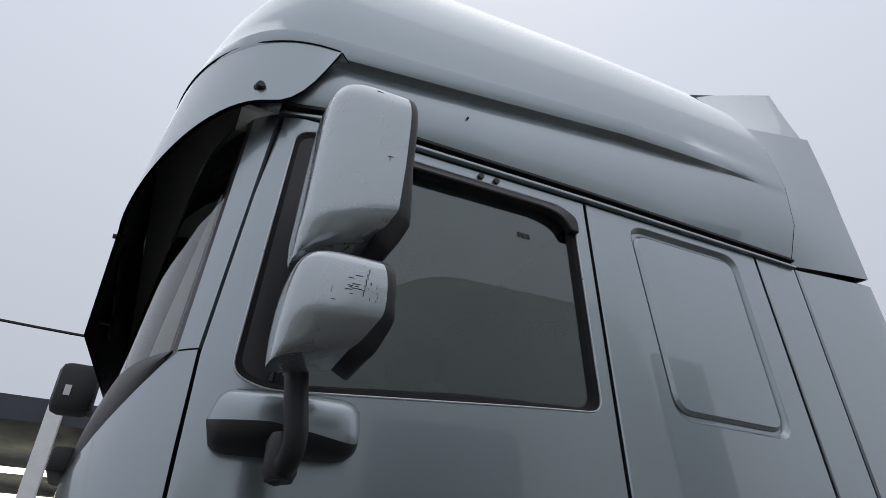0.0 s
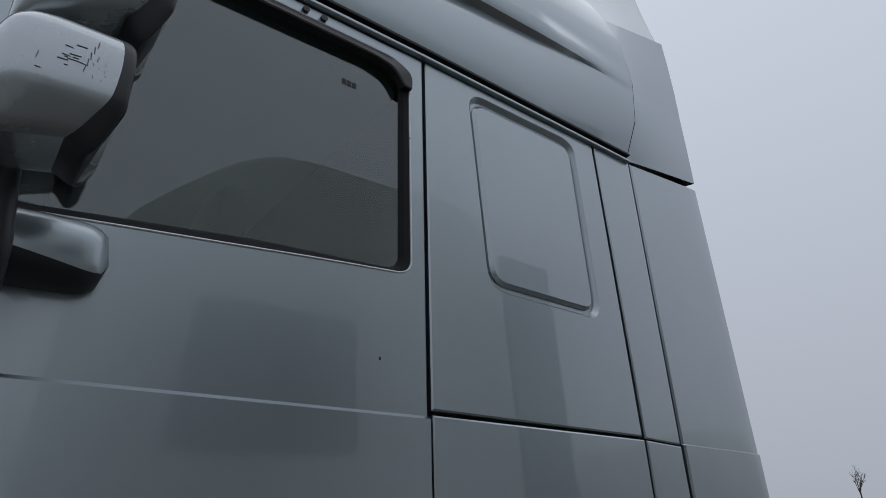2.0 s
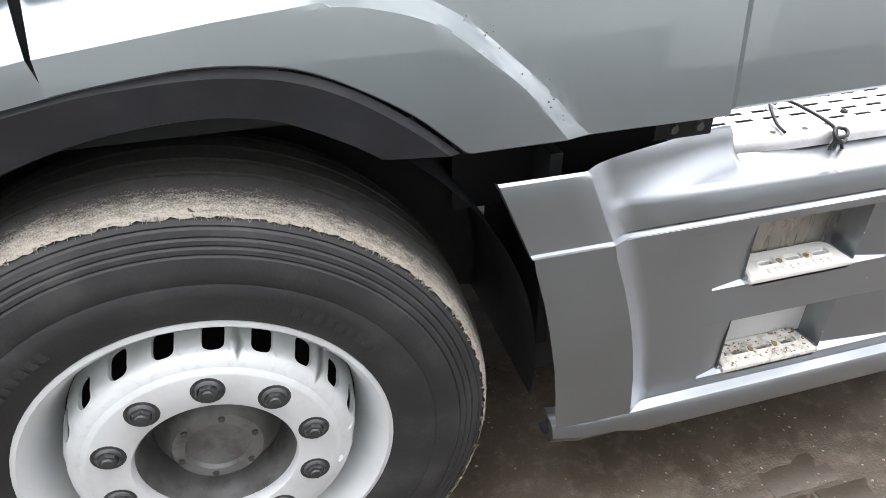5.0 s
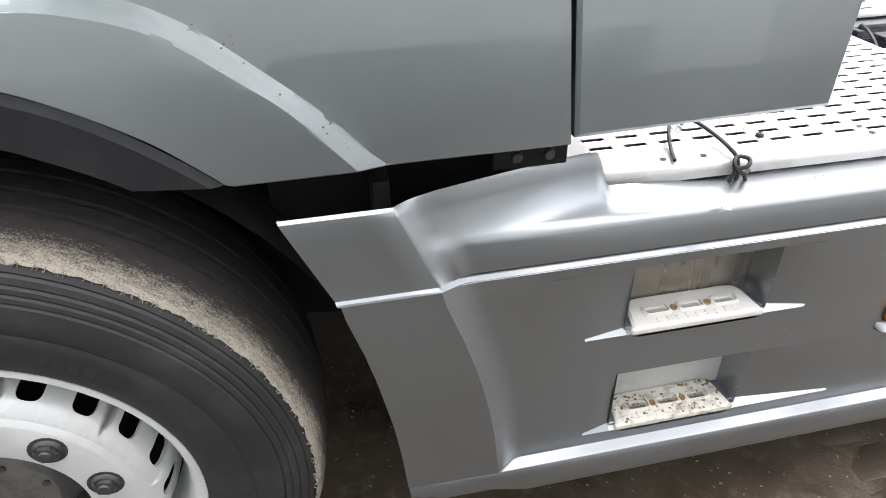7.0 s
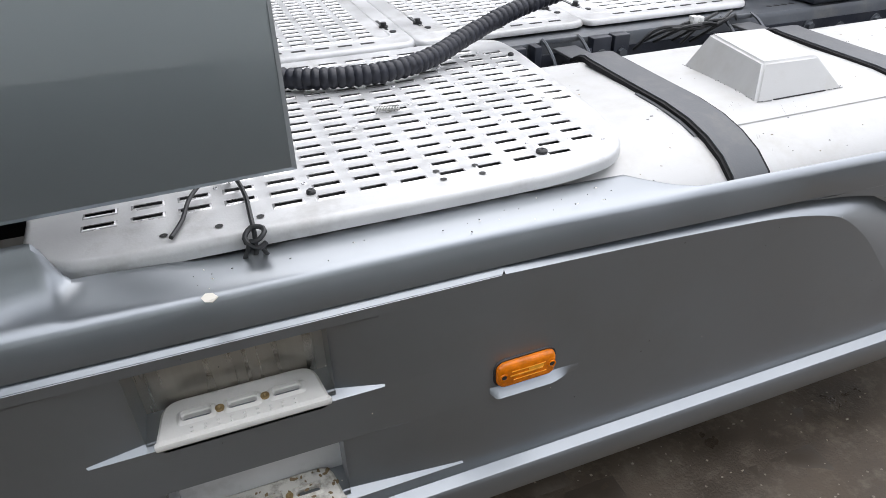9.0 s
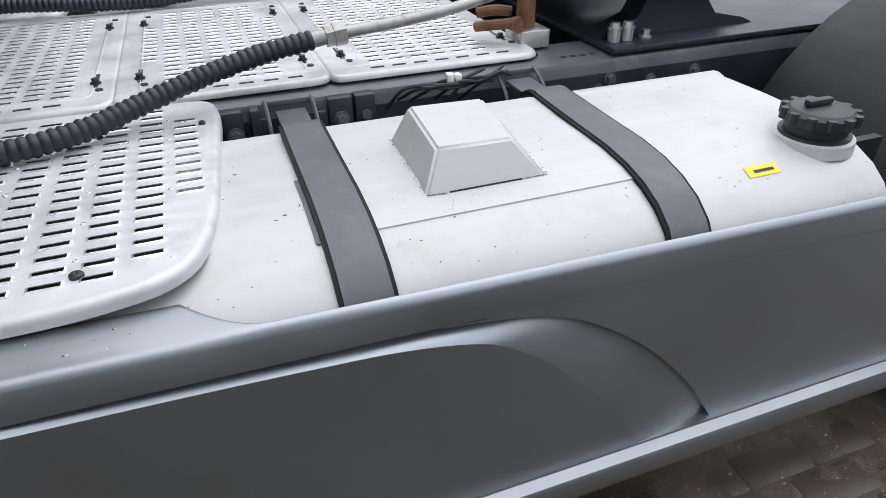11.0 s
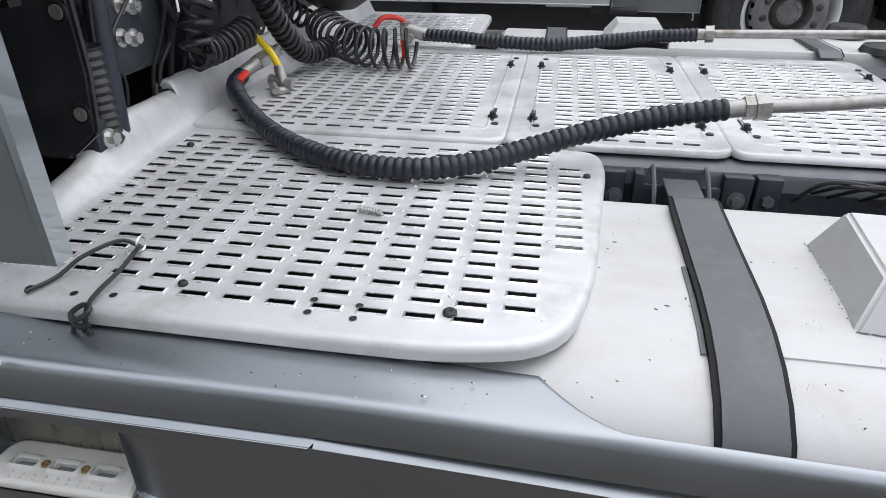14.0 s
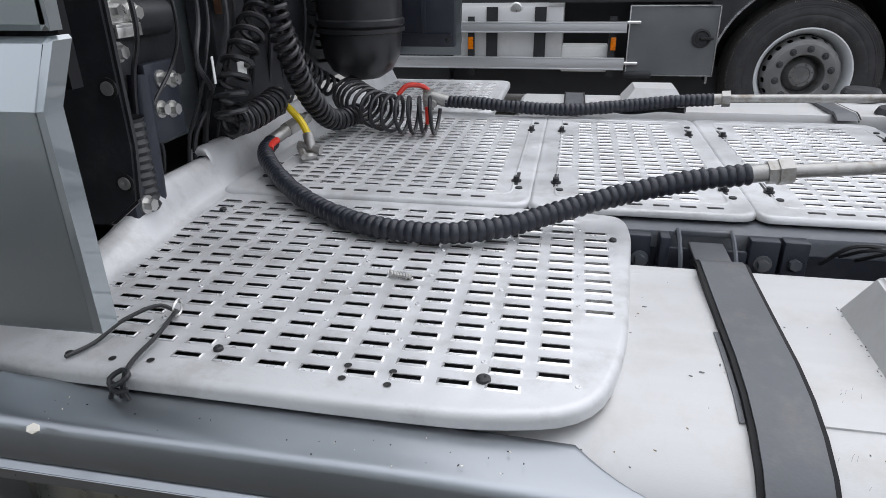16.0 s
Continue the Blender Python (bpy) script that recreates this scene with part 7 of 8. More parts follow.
for x, s in ((4.675, 1), (4.715, 1), (4.775, 0)):
    bm = bmesh.new()
    if s:
        rod(bm, (x, 0.815, 0.893), (x, 0.815, 0.925), 0.017, 18)
        hexbolt(bm, (x, 0.815, 0.925), 0.013, 0.017, "z")
    else:
        hexbolt(bm, (x, 0.815, 0.893), 0.012, 0.022, "z")
    part("plate_bolt", bm, STEEL, fw, "bright steel bolt on a sleeve")

# rear wheel, its mudguard
wheel(5.57, 0.02, 0.487, 0.50, truck, "rear_wheel")
part("far_rear_tyre", lathe(bmesh.new(), [(0.30, 0.0), (0.46, -0.02), (0.495, 0.05), (0.495, 0.5), (0.46, 0.57), (0.30, 0.55)], (5.57, 1.93, 0.487), "y", 64), TYRE, truck)
part("far_front_tyre", lathe(bmesh.new(), [(0.0005, 0.25), (0.28, 0.25), (0.30, 0.29), (0.46, 0.31), (0.495, 0.25), (0.495, 0.05), (0.46, 0.0), (0.0005, 0.02)], (WX, 2.19, 0.487), "y", 64), TYRE, truck)
rows = []
for k in range(19):
    a = radians(10 + 160 * k / 18)
    r = 0.585
    rows.append([(5.57 + r * math.cos(a), y, 0.487 + r * math.sin(a) + (0 if 0.08 < y < 0.6 else -0.02)) for y in (0.03, 0.05, 0.09, 0.62, 0.65)])
part("rear_mudguard", shell(rows, (0, 0, -0.012)), MATT, truck, "black plastic rear mudguard")
part("axle", rod(bmesh.new(), (5.57, 0.3, 0.487), (5.57, 2.2, 0.487), 0.09, 16), FRAME, truck)
part("front_axle", boxes((1.70, 1.84, 0.3, 2.2, 0.40, 0.52), (1.2, 2.4, 0.9, 1.6, 0.6, 1.0)), FRAME, truck)

# ---- hoses, air lines and fittings behind the cab ----
def ribbed_hose(name, pts, r, label, pitch=0.0165):
    line = even(smooth_path(pts, 12), pitch / 5)
    prof = (0.90, 1.0, 1.05, 1.05, 0.97)
    rnd = random.Random(4)
    jit = [rnd.uniform(0.97, 1.05) for _ in range(len(line))]
    return part(name, tube(bmesh.new(), line, lambda i: r * prof[i % 5] * jit[i // 5], 14), HOSE, truck, label, angle=28)


hose = ribbed_hose("hose", [(2.745, 1.045, 0.945), (2.76, 0.97, 0.935), (2.83, 0.87, 0.922), (2.92, 0.765, 0.912), (3.02, 0.675, 0.908), (3.13, 0.605, 0.907), (3.23, 0.578, 0.907), (3.32, 0.580, 0.908), (3.42, 0.622, 0.912), (3.52, 0.685, 0.926), (3.64, 0.735, 0.950), (3.76, 0.765, 0.972), (3.875, 0.778, 0.988)],
                   0.0205, "blue-black spiral wrapped hydraulic hose")
bm = bmesh.new()
rod(bm, (3.86, 0.777, 0.986), (3.91, 0.779, 0.993), 0.0175, 14)
part("hose_ferrule", bm, GALV, hose)
bm = bmesh.new()
rod(bm, (3.905, 0.779, 0.992), (3.925, 0.780, 0.994), 0.0235, 6)
rod(bm, (3.924, 0.780, 0.994), (3.95, 0.781, 0.997), 0.0265, 6)
part("hose_nut", bm, GALV, hose, "galvanised hexagon hose fitting")
pipe = even(smooth_path([(3.945, 0.781, 0.996), (4.10, 0.80, 1.005), (4.25, 0.84, 1.015), (4.38, 0.885, 1.03), (4.44, 0.905, 1.04)]), 0.02)
part("steel_pipe", tube(bmesh.new(), pipe, 0.0135, 14), GALV, hose, "dull galvanised steel pipe")
bm = bmesh.new()
rod(bm, (4.43, 0.903, 1.038), (4.47, 0.912, 1.043), 0.022, 6)
part("pipe_nut", bm, GALV, hose)
bm = bmesh.new()
rod(bm, (4.47, 0.93, 0.92), (4.47, 0.93, 1.10), 0.025, 16)
tube(bm, even(smooth_path([(4.44, 0.91, 0.945), (4.41, 0.90, 0.945), (4.37, 0.92, 0.94), (4.34, 0.96, 0.93)]), 0.01), 0.014, 10)
tube(bm, even(smooth_path([(4.44, 0.96, 0.96), (4.40, 0.97, 0.965), (4.36, 1.0, 0.955)]), 0.01), 0.014, 10)
hexbolt(bm, (4.425, 0.905, 0.94), 0.02, 0.02, "y", False)
valve = part("pipe_elbow", bm, RUST, truck, "rusty brass pipe fittings")
part("valve_block", boxes((4.435, 4.52, 0.88, 0.98, 0.878, 0.925), bevel=0.004), STEEL, valve)
# coupling at the front end of the hose
bm = bmesh.new()
rod(bm, (2.742, 1.05, 0.946), (2.765, 1.11, 0.965), 0.017, 14)
rod(bm, (2.762, 1.105, 0.963), (2.785, 1.165, 0.978), 0.022, 6)
rod(bm, (2.784, 1.16, 0.977), (2.792, 1.185, 0.982), 0.016, 14)
part("hose_coupling", bm, GALV, hose, "worn steel hose coupling")
part("red_sleeve", tube(bmesh.new(), even(smooth_path([(2.765, 1.035, 0.953), (2.763, 1.0, 0.948), (2.772, 0.975, 0.943)]), 0.01), 0.009, 8), RED, hose)
far_hose = ribbed_hose("hose", [(3.09, 1.70, 0.935), (3.20, 1.685, 0.935), (3.35, 1.68, 0.925), (3.52, 1.685, 0.92), (3.70, 1.72, 0.93), (3.85, 1.735, 0.945), (3.98, 1.73, 0.955)], 0.0205, "black spiral wrapped hydraulic hose on the far side")
bm = bmesh.new()
rod(bm, (3.97, 1.73, 0.955), (4.01, 1.727, 0.958), 0.018, 12)
rod(bm, (4.005, 1.728, 0.958), (4.03, 1.725, 0.96), 0.026, 6)
part("hose_nut", bm, GALV, far_hose)
part("steel_pipe", tube(bmesh.new(), even(smooth_path([(4.03, 1.725, 0.96), (4.3, 1.68, 0.975), (4.6, 1.63, 0.99)]), 0.03), 0.0135, 12), GALV, far_hose)
part("strap_tail", tube(bmesh.new(), even(smooth_path([(3.62, 1.80, 0.91), (3.72, 1.76, 0.905), (3.82, 1.78, 0.912), (3.9, 1.75, 0.915)]), 0.02), 0.012, 8), BLACK, far_hose)


def air_coil(pts, turns, radius, r, label, squash=1.0):
    return part("air_coil", tube(bmesh.new(), coil_path(pts, turns, radius, 16, squash), r, 7), COIL, truck, label)


air_coil([(2.79, 1.16, 1.42), (2.77, 1.10, 1.32), (2.755, 0.965, 1.22), (2.74, 0.89, 1.13), (2.735, 0.865, 1.03)], 13, 0.033, 0.0072, "hanging black coiled air line")
air_coil([(2.728, 0.88, 1.035), (2.735, 0.95, 1.030), (2.745, 1.04, 1.036), (2.745, 1.11, 1.046)], 10, 0.030, 0.0072, "black coiled air line on the plate edge")
air_coil([(2.79, 1.05, 1.40), (2.80, 1.05, 1.24), (2.81, 1.10, 1.12), (2.82, 1.20, 1.01), (2.83, 1.30, 0.95), (2.86, 1.42, 0.945)], 30, 0.026, 0.0068, "tightly wound black air line")
air_coil([(2.72, 1.55, 1.42), (2.71, 1.58, 1.28), (2.70, 1.66, 1.16), (2.70, 1.68, 1.05)], 8, 0.055, 0.0065, "loosely wound black air line")
air_coil([(2.80, 1.52, 0.985), (2.90, 1.42, 0.970), (3.00, 1.37, 0.960), (3.13, 1.38, 0.955)], 12, 0.058, 0.0062, "loose black coiled air line lying on the plate", 0.9)
air_coil([(2.66, 1.30, 1.40), (2.66, 1.36, 1.22), (2.68, 1.45, 1.08), (2.74, 1.55, 1.0)], 18, 0.03, 0.0065, "black coiled air line at the cab wall")
part("yellow_line", tube(bmesh.new(), even(smooth_path([(2.745, 1.12, 1.034), (2.767, 1.117, 1.024), (2.786, 1.112, 1.008), (2.808, 1.106, 0.985), (2.825, 1.10, 0.955)]), 0.008), lambda i: 0.0095 + 0.0006 * (i % 2), 10), YELLOW, truck, "yellow ribbed air line end")
bm = bmesh.new()
rod(bm, (2.825, 1.10, 0.957), (2.838, 1.085, 0.915), 0.015, 12)
rod(bm, (2.80, 1.09, 0.925), (2.865, 1.085, 0.915), 0.014, 10)
lathe(bm, [(0.022, 0.0), (0.024, 0.01), (0.016, 0.016), (0.0004, 0.016)], (2.832, 1.075, 0.896), "z", 16)
rod(bm, (2.82, 1.06, 0.918), (2.84, 1.03, 0.91), 0.010, 8)
part("palm_coupling", bm, GALV, truck, "cast alloy air coupling")
part("red_line", tube(bmesh.new(), even(smooth_path([(2.93, 1.66, 0.96), (2.96, 1.68, 0.99), (3.01, 1.70, 0.985), (3.04, 1.70, 0.96)]), 0.008), 0.009, 8), RED, truck, "red air line end")
bm = bmesh.new()
rod(bm, (3.02, 1.70, 0.955), (3.10, 1.70, 0.935), 0.022, 12)
rod(bm, (3.05, 1.66, 0.93), (3.05, 1.74, 0.93), 0.014, 10)
rod(bm, (3.03, 1.70, 0.905), (3.03, 1.70, 0.975), 0.020, 12)
part("palm_coupling", bm, GALV, truck)
part("red_clip", boxes((3.085, 3.105, 1.40, 1.41, 0.92, 0.975), bevel=0.003), RED, truck)

# dark equipment behind the cab
rp = [(2.735, 0.985), (2.80, 0.985), (2.858, 1.03), (2.870, 1.12), (2.870, 1.62), (2.735, 1.62)]
bm = bmesh.new()
a, b = [bm.verts.new((x, 0.335, z)) for x, z in rp], [bm.verts.new((x, 0.352, z)) for x, z in rp]
bm.faces.new(a)
bm.faces.new(b[::-1])
for k in range(len(rp)):
    bm.faces.new((a[k], b[k], b[(k + 1) % len(rp)], a[(k + 1) % len(rp)]))
bmesh.ops.recalc_face_normals(bm, faces=bm.faces)
bmesh.ops.bevel(bm, geom=bm.edges[:], offset=0.005, segments=2, affect="EDGES")
bp = part("bracket_panel", bm, EQUIP, truck, "black plastic bracket panel behind the cab")
for x, z in ((2.850, 1.209), (2.843, 1.062)):
    part("panel_bolt", lathe(bmesh.new(), [(0.0105, 0.0), (0.0105, -0.004), (0.006, -0.0045), (0.0004, -0.002)], (x, 0.334, z), "y", 14), STEEL, bp)
    part("bolt_bush", lathe(bmesh.new(), [(0.016, 0.0), (0.016, -0.003), (0.011, -0.0032)], (x, 0.335, z), "y", 16), INK, bp)
br = part("mounting_bracket", boxes((2.655, 2.672, 0.672, 0.785, 1.03, 1.195), bevel=0.006), FRAME, truck, "dark steel cab mounting bracket")
for y, z in ((0.718, 1.160), (0.757, 1.154), (0.700, 1.100), (0.739, 1.093)):
    part("bracket_bolt", hexbolt(bmesh.new(), (2.672, y, z), 0.0125, 0.018, "x"), STEEL, br, "bright zinc hexagon bolt")
ab = part("angle_bracket", boxes((2.692, 2.698, 0.566, 0.645, 1.280, 1.37), (2.692, 2.716, 0.558, 0.630, 1.274, 1.280), (2.710, 2.716, 0.558, 0.630, 1.256, 1.2745), bevel=0.002), STEEL, truck, "zinc angle bracket with bolts")
for y, z in ((0.584, 1.302), (0.636, 1.296), (0.572, 1.231)):
    part("bracket_bolt", hexbolt(bmesh.new(), (2.696, y, z), 0.0125, 0.018, "x"), STEEL, ab)
part("lower_bracket", boxes((2.66, 2.72, 0.50, 0.56, 0.90, 0.99), bevel=0.006), FRAME, truck)
part("bracket_bolt", hexbolt(bmesh.new(), (2.72, 0.53, 0.95), 0.0125, 0.02, "x"), STEEL, br)
part("strut", rod(bmesh.new(), (2.69, 0.60, 0.90), (2.68, 0.64, 1.18), 0.022, 14), FRAME, truck, "dark steel cab strut")
part("bellows", lathe(bmesh.new(), [(0.026 + 0.005 * (k % 2), 0.93 + 0.008 * k) for k in range(24)], (2.70, 0.555, 0.0), "z", 18), BLACK, truck, "small black rubber bellows")
for k, (y0, y1, r) in enumerate(((0.80, 0.84, 0.006), (0.83, 0.80, 0.0045), (0.90, 0.86, 0.0075), (0.56, 0.60, 0.005), (0.68, 0.66, 0.004))):
    part("air_line", tube(bmesh.new(), even(smooth_path([(2.70, y0 + 0.05, 1.45), (2.715 + 0.006 * k, y0 + 0.03, 1.28), (2.735 - 0.008 * k, y0 - 0.035 + 0.02 * k, 1.19), (2.690, y1 + 0.04 - 0.015 * k, 1.10), (2.655, y1 + 0.012 * k, 1.01), (2.640, y1 + 0.012 * k, 0.93)]), 0.015), r, 8), COIL, truck, "thin black air line")
part("cable_label", boxes((2.725, 2.727, 0.838, 0.846, 1.13, 1.19)), LABEL, truck)
bm = boxes((2.61, 2.66, 0.42, 0.62, 1.0, 1.5), (2.61, 2.65, 0.62, 0.86, 1.15, 1.6), (2.61, 2.68, 0.95, 1.30, 0.95, 1.7), (2.61, 2.66, 1.30, 2.3, 1.0, 1.7), bevel=0.01)
part("rear_equipment", bm, EQUIP, truck, "dark equipment on the cab rear wall")
part("shock_tube", rod(bmesh.new(), (2.655, 0.55, 1.28), (2.655, 0.78, 1.28), 0.038, 18), EQUIP, truck)
rnd = random.Random(6)
for k in range(6):
    y = 0.95 + 0.11 * k
    line = [(2.68, y, 1.55), (2.70 + rnd.uniform(-0.01, 0.03), y + rnd.uniform(-0.05, 0.05), 1.3), (2.68, y + rnd.uniform(-0.06, 0.08), 1.1), (2.645, y + rnd.uniform(-0.05, 0.05), 0.95)]
    part("cable", tube(bmesh.new(), even(smooth_path(line), 0.02), rnd.uniform(0.004, 0.008), 7), BLACK, truck, "black cable hanging down the cab rear wall")
part("brass_fitting", boxes((2.69, 2.71, 0.945, 0.970, 1.273, 1.34), bevel=0.003), RUST, truck)
part("fitting_label", boxes((2.745, 2.747, 0.915, 0.955, 1.135, 1.168)), LABEL, truck)
part("air_intake", lathe(bmesh.new(), [(0.0005, 1.03), (0.06, 1.03), (0.10, 1.055), (0.125, 1.10), (0.135, 1.16), (0.135, 1.175), (0.145, 1.178), (0.145, 1.19), (0.138, 1.193), (0.145, 1.2), (0.145, 1.215), (0.138, 1.22), (0.138, 1.7)], (2.83, 1.60, 0.0), "z", 40), COIL, truck, "black round air intake canister")
bm = boxes((2.86, 3.09, 1.89, 1.93, 1.095, 1.6), bevel=0.006)
db = part("panel_box", bm, FRAME, truck, "dark painted box panel behind the cab")
part("panel_rib", boxes((2.97, 2.985, 1.882, 1.892, 1.14, 1.6), (2.86, 3.08, 1.884, 1.892, 1.138, 1.143)), FRAME, db)
part("panel_rivet", lathe(bmesh.new(), [(0.009, 0), (0.007, -0.005), (0.0004, -0.006)], (3.065, 1.889, 1.12), "y", 12), INK, db)


# ---- ground ----
bm = bmesh.new()
bmesh.ops.create_grid(bm, x_segments=2, y_segments=2, size=400)
structure("ground", bm, CONCRETE, "pale grey concrete yard", "ground")


def dirt_height(x, y):
    """Trodden mud: ridges, ruts and crumbs, thinning out at the edges."""
    fade = min(1.0, (y + 1.55) / 0.35, (1.5 - y) / 0.35, (x + 3.5) / 0.6, (8.5 - x) / 0.6)
    p = Vector((x, y, 0))
    h = 0.5 + 0.5 * noise.fractal(p * 2.2, 1.0, 2.0, 4) + 0.25 * noise.noise(p * 21)
    ridge = max(0.0, 1 - abs(noise.noise(Vector((x * 0.7, y * 3.1, 2.0)))) * 5)
    return -0.006 + max(0.0, fade) * (0.0250 + 0.013 * h + 0.006 * ridge)


NXD, NYD = 300, 90
verts = [(-3.5 + 12.0 * i / NXD, -1.55 + 3.05 * j / NYD) for i in range(NXD + 1) for j in range(NYD + 1)]
faces = [(i * (NYD + 1) + j, (i + 1) * (NYD + 1) + j, (i + 1) * (NYD + 1) + j + 1, i * (NYD + 1) + j + 1) for i in range(NXD) for j in range(NYD)]
me = bpy.data.meshes.new("wet_dirt")
me.from_pydata([(x, y, dirt_height(x, y)) for x, y in verts], [], faces)
me.shade_smooth()
me.materials.append(GROUND)
tagged(new("wet_dirt", me), "dark wet brown mud trodden into ridges beside the truck", "dirt", kind="stuff")
rnd = random.Random(77)
verts, faces = [], []
for k in range(4200):
    x, y = rnd.uniform(0.6, 5.8), rnd.uniform(-1.3, 0.9)
    r = rnd.uniform(0.0008, 0.0042)
    turn, long, z = rnd.uniform(0, 3), rnd.uniform(0.7, 1.6), dirt_height(x, y) + r * 0.3
    n0 = len(verts)
    for q in range(5):
        t, w = turn + radians(72 * q), r * rnd.uniform(0.75, 1.15)
        verts.append((x + w * long * math.cos(t), y + w * math.sin(t), z + r * rnd.uniform(-0.15, 0.15)))
    verts += [(x, y, z + r * 0.7), (x, y, z - r * 0.7)]
    for q in range(5):
        faces += [(n0 + q, n0 + (q + 1) % 5, n0 + 5), (n0 + (q + 1) % 5, n0 + q, n0 + 6)]
me = bpy.data.meshes.new("gravel")
me.from_pydata(verts, [], faces)
me.materials.append(CRUMB)
tagged(new("gravel", me), "pale gravel crumbs scattered on the wet dirt", "gravel", kind="stuff")

# ---- neighbour truck on the far side ----
other = thing("parked_truck", "dark parked truck with side guard rails, tanks and a tool box", "truck", at=(4.0, 5.6, 0))
NY = 4.80
wheel(5.22, NY + 0.05, 0.575, 0.575, other, "wheel", DARKRIM, RIM)
arc = [(5.22 + 0.69 * math.cos(radians(k)), 0.575 + 0.69 * math.sin(radians(k))) for k in range(-5, 186, 5)]
bm = loft([[(x, NY + 0.0, z) for x, z in arc], [(x + 0.0, NY - 0.012, z) for x, z in arc], [(5.22 + (x - 5.22) * 1.022, NY - 0.012, 0.575 + (z - 0.575) * 1.022) for x, z in arc], [(5.22 + (x - 5.22) * 1.022, NY + 0.03, 0.575 + (z - 0.575) * 1.022) for x, z in arc]])
part("arch_trim", bm, CHROME, other, "bright wheel arch trim")
part("arch_liner", loft([[(x, NY + 0.02, z) for x, z in arc], [(x, NY + 0.6, z) for x, z in arc], [(5.22, NY + 0.6, 0.575) for x, z in arc]]), BLACK, other)
side = [(5.22 + 0.70 * math.cos(radians(k)), 0.575 + 0.70 * math.sin(radians(k))) for k in range(0, 181, 6)]
part("body_side", sheet([(3.30, 1.10), (4.50, 1.10), (4.515, 0.60)] + side[::-1] + [(6.9, 0.575), (6.9, 3.0), (3.30, 3.0)], (), lambda u, v: -(NY + 0.02), 0.04, 0.004), BLACK, other, "black body side")
part("body_block", boxes((1.6, 6.9, NY + 0.65, NY + 2.4, 0.55, 3.0)), BLACK, other)
part("body_side", boxes((1.6, 3.30, NY + 0.25, NY + 0.3, 1.06, 3.0)), BLACK, other)
tb = part("tool_box", sheet(rounded(rect(3.92, 4.56, 0.575, 1.075), 0.008), (), lambda u, v: -(NY - 0.015), 0.05, 0.004), DARKGREY, other, "grey tool box door with bright edge")
for s in ((3.915, 4.565, NY - 0.022, NY - 0.012, 1.073, 1.083), (3.915, 3.924, NY - 0.022, NY - 0.012, 0.57, 1.08), (4.556, 4.565, NY - 0.022, NY - 0.012, 0.57, 1.08), (3.915, 4.565, NY - 0.022, NY - 0.012, 0.567, 0.576)):
    part("edge_trim", boxes(s), CHROME, tb)
part("latch", lathe(bmesh.new(), [(0.07, 0.0), (0.068, -0.012), (0.055, -0.014), (0.05, -0.004), (0.0005, -0.004)], (4.45, NY - 0.016, 0.845), "y", 28), BLACK, tb, "black round latch")
part("latch_grip", boxes((4.44, 4.535, NY - 0.04, NY - 0.02, 0.835, 0.855), bevel=0.004), INK, tb)
for z in (0.96, 0.66):
    part("hinge", rod(bmesh.new(), (3.90, NY - 0.03, z), (4.00, NY - 0.03, z), 0.014, 12), CHROME, tb)
part("box_handle", box(bmesh.new(), 3.90, 4.12, NY - 0.03, NY + 0.05, 0.545, 0.60, 0.02), BLACK, other)
for z0, z1 in ((0.885, 0.965), (0.61, 0.70)):
    g = part("side_guard", boxes((1.6, 3.90, NY - 0.05, NY - 0.01, z0, z1), bevel=0.003), ALURAIL, other, "aluminium side guard rail")
    part("rail_lip", boxes((1.6, 3.90, NY - 0.055, NY - 0.045, z1 - 0.012, z1), (1.6, 3.90, NY - 0.055, NY - 0.045, z0, z0 + 0.01), bevel=0.002), ALURAIL, g)
for xx in (2.70, 3.80):
    part("guard_post", boxes((xx - 0.025, xx + 0.025, NY - 0.01, NY + 0.04, 0.55, 1.0)), BLACK, other)
for xx in (2.70, 3.81):
    part("marker", boxes((xx - 0.02, xx + 0.02, NY - 0.03, NY - 0.012, 0.755, 0.85), bevel=0.003), ORANGE, other, "small orange side marker")
prof = [(0.0, 0.62), (0.0, 1.02), (0.02, 1.07), (0.07, 1.09), (0.5, 1.09), (0.5, 0.60), (0.04, 0.60)]
bm = loft([[(x, NY + 0.03 + y, z) for y, z in prof] for x in (2.55, 2.57, 3.40, 3.42)])
bm.faces.new([bm.verts.new((3.42, NY + 0.03 + y, z)) for y, z in prof])
bm.faces.new([bm.verts.new((2.55, NY + 0.03 + y, z)) for y, z in prof])
bmesh.ops.recalc_face_normals(bm, faces=bm.faces)
t2 = part("tank", bm, TANK, other, "white aluminium tank behind the guard rails")
for xx in (2.82, 3.20):
    part("tank_band", boxes((xx, xx + 0.09, NY + 0.015, NY + 0.029, 0.60, 1.07)), BLACK, t2)
part("tank_badge", lathe(bmesh.new(), [(0.05, 0), (0.04, -0.01), (0.0005, -0.012)], (3.05, NY + 0.045, 1.055), "y", 20), STEEL, t2)
part("grey_box", boxes((3.42, 3.78, NY + 0.05, NY + 0.25, 0.58, 0.78), bevel=0.01), WHITE, other)
part("under_frame", boxes((1.6, 6.9, NY + 0.3, NY + 2.2, 0.35, 0.6), (1.7, 2.5, NY + 0.1, NY + 0.5, 0.0, 0.6)), BLACK, other)

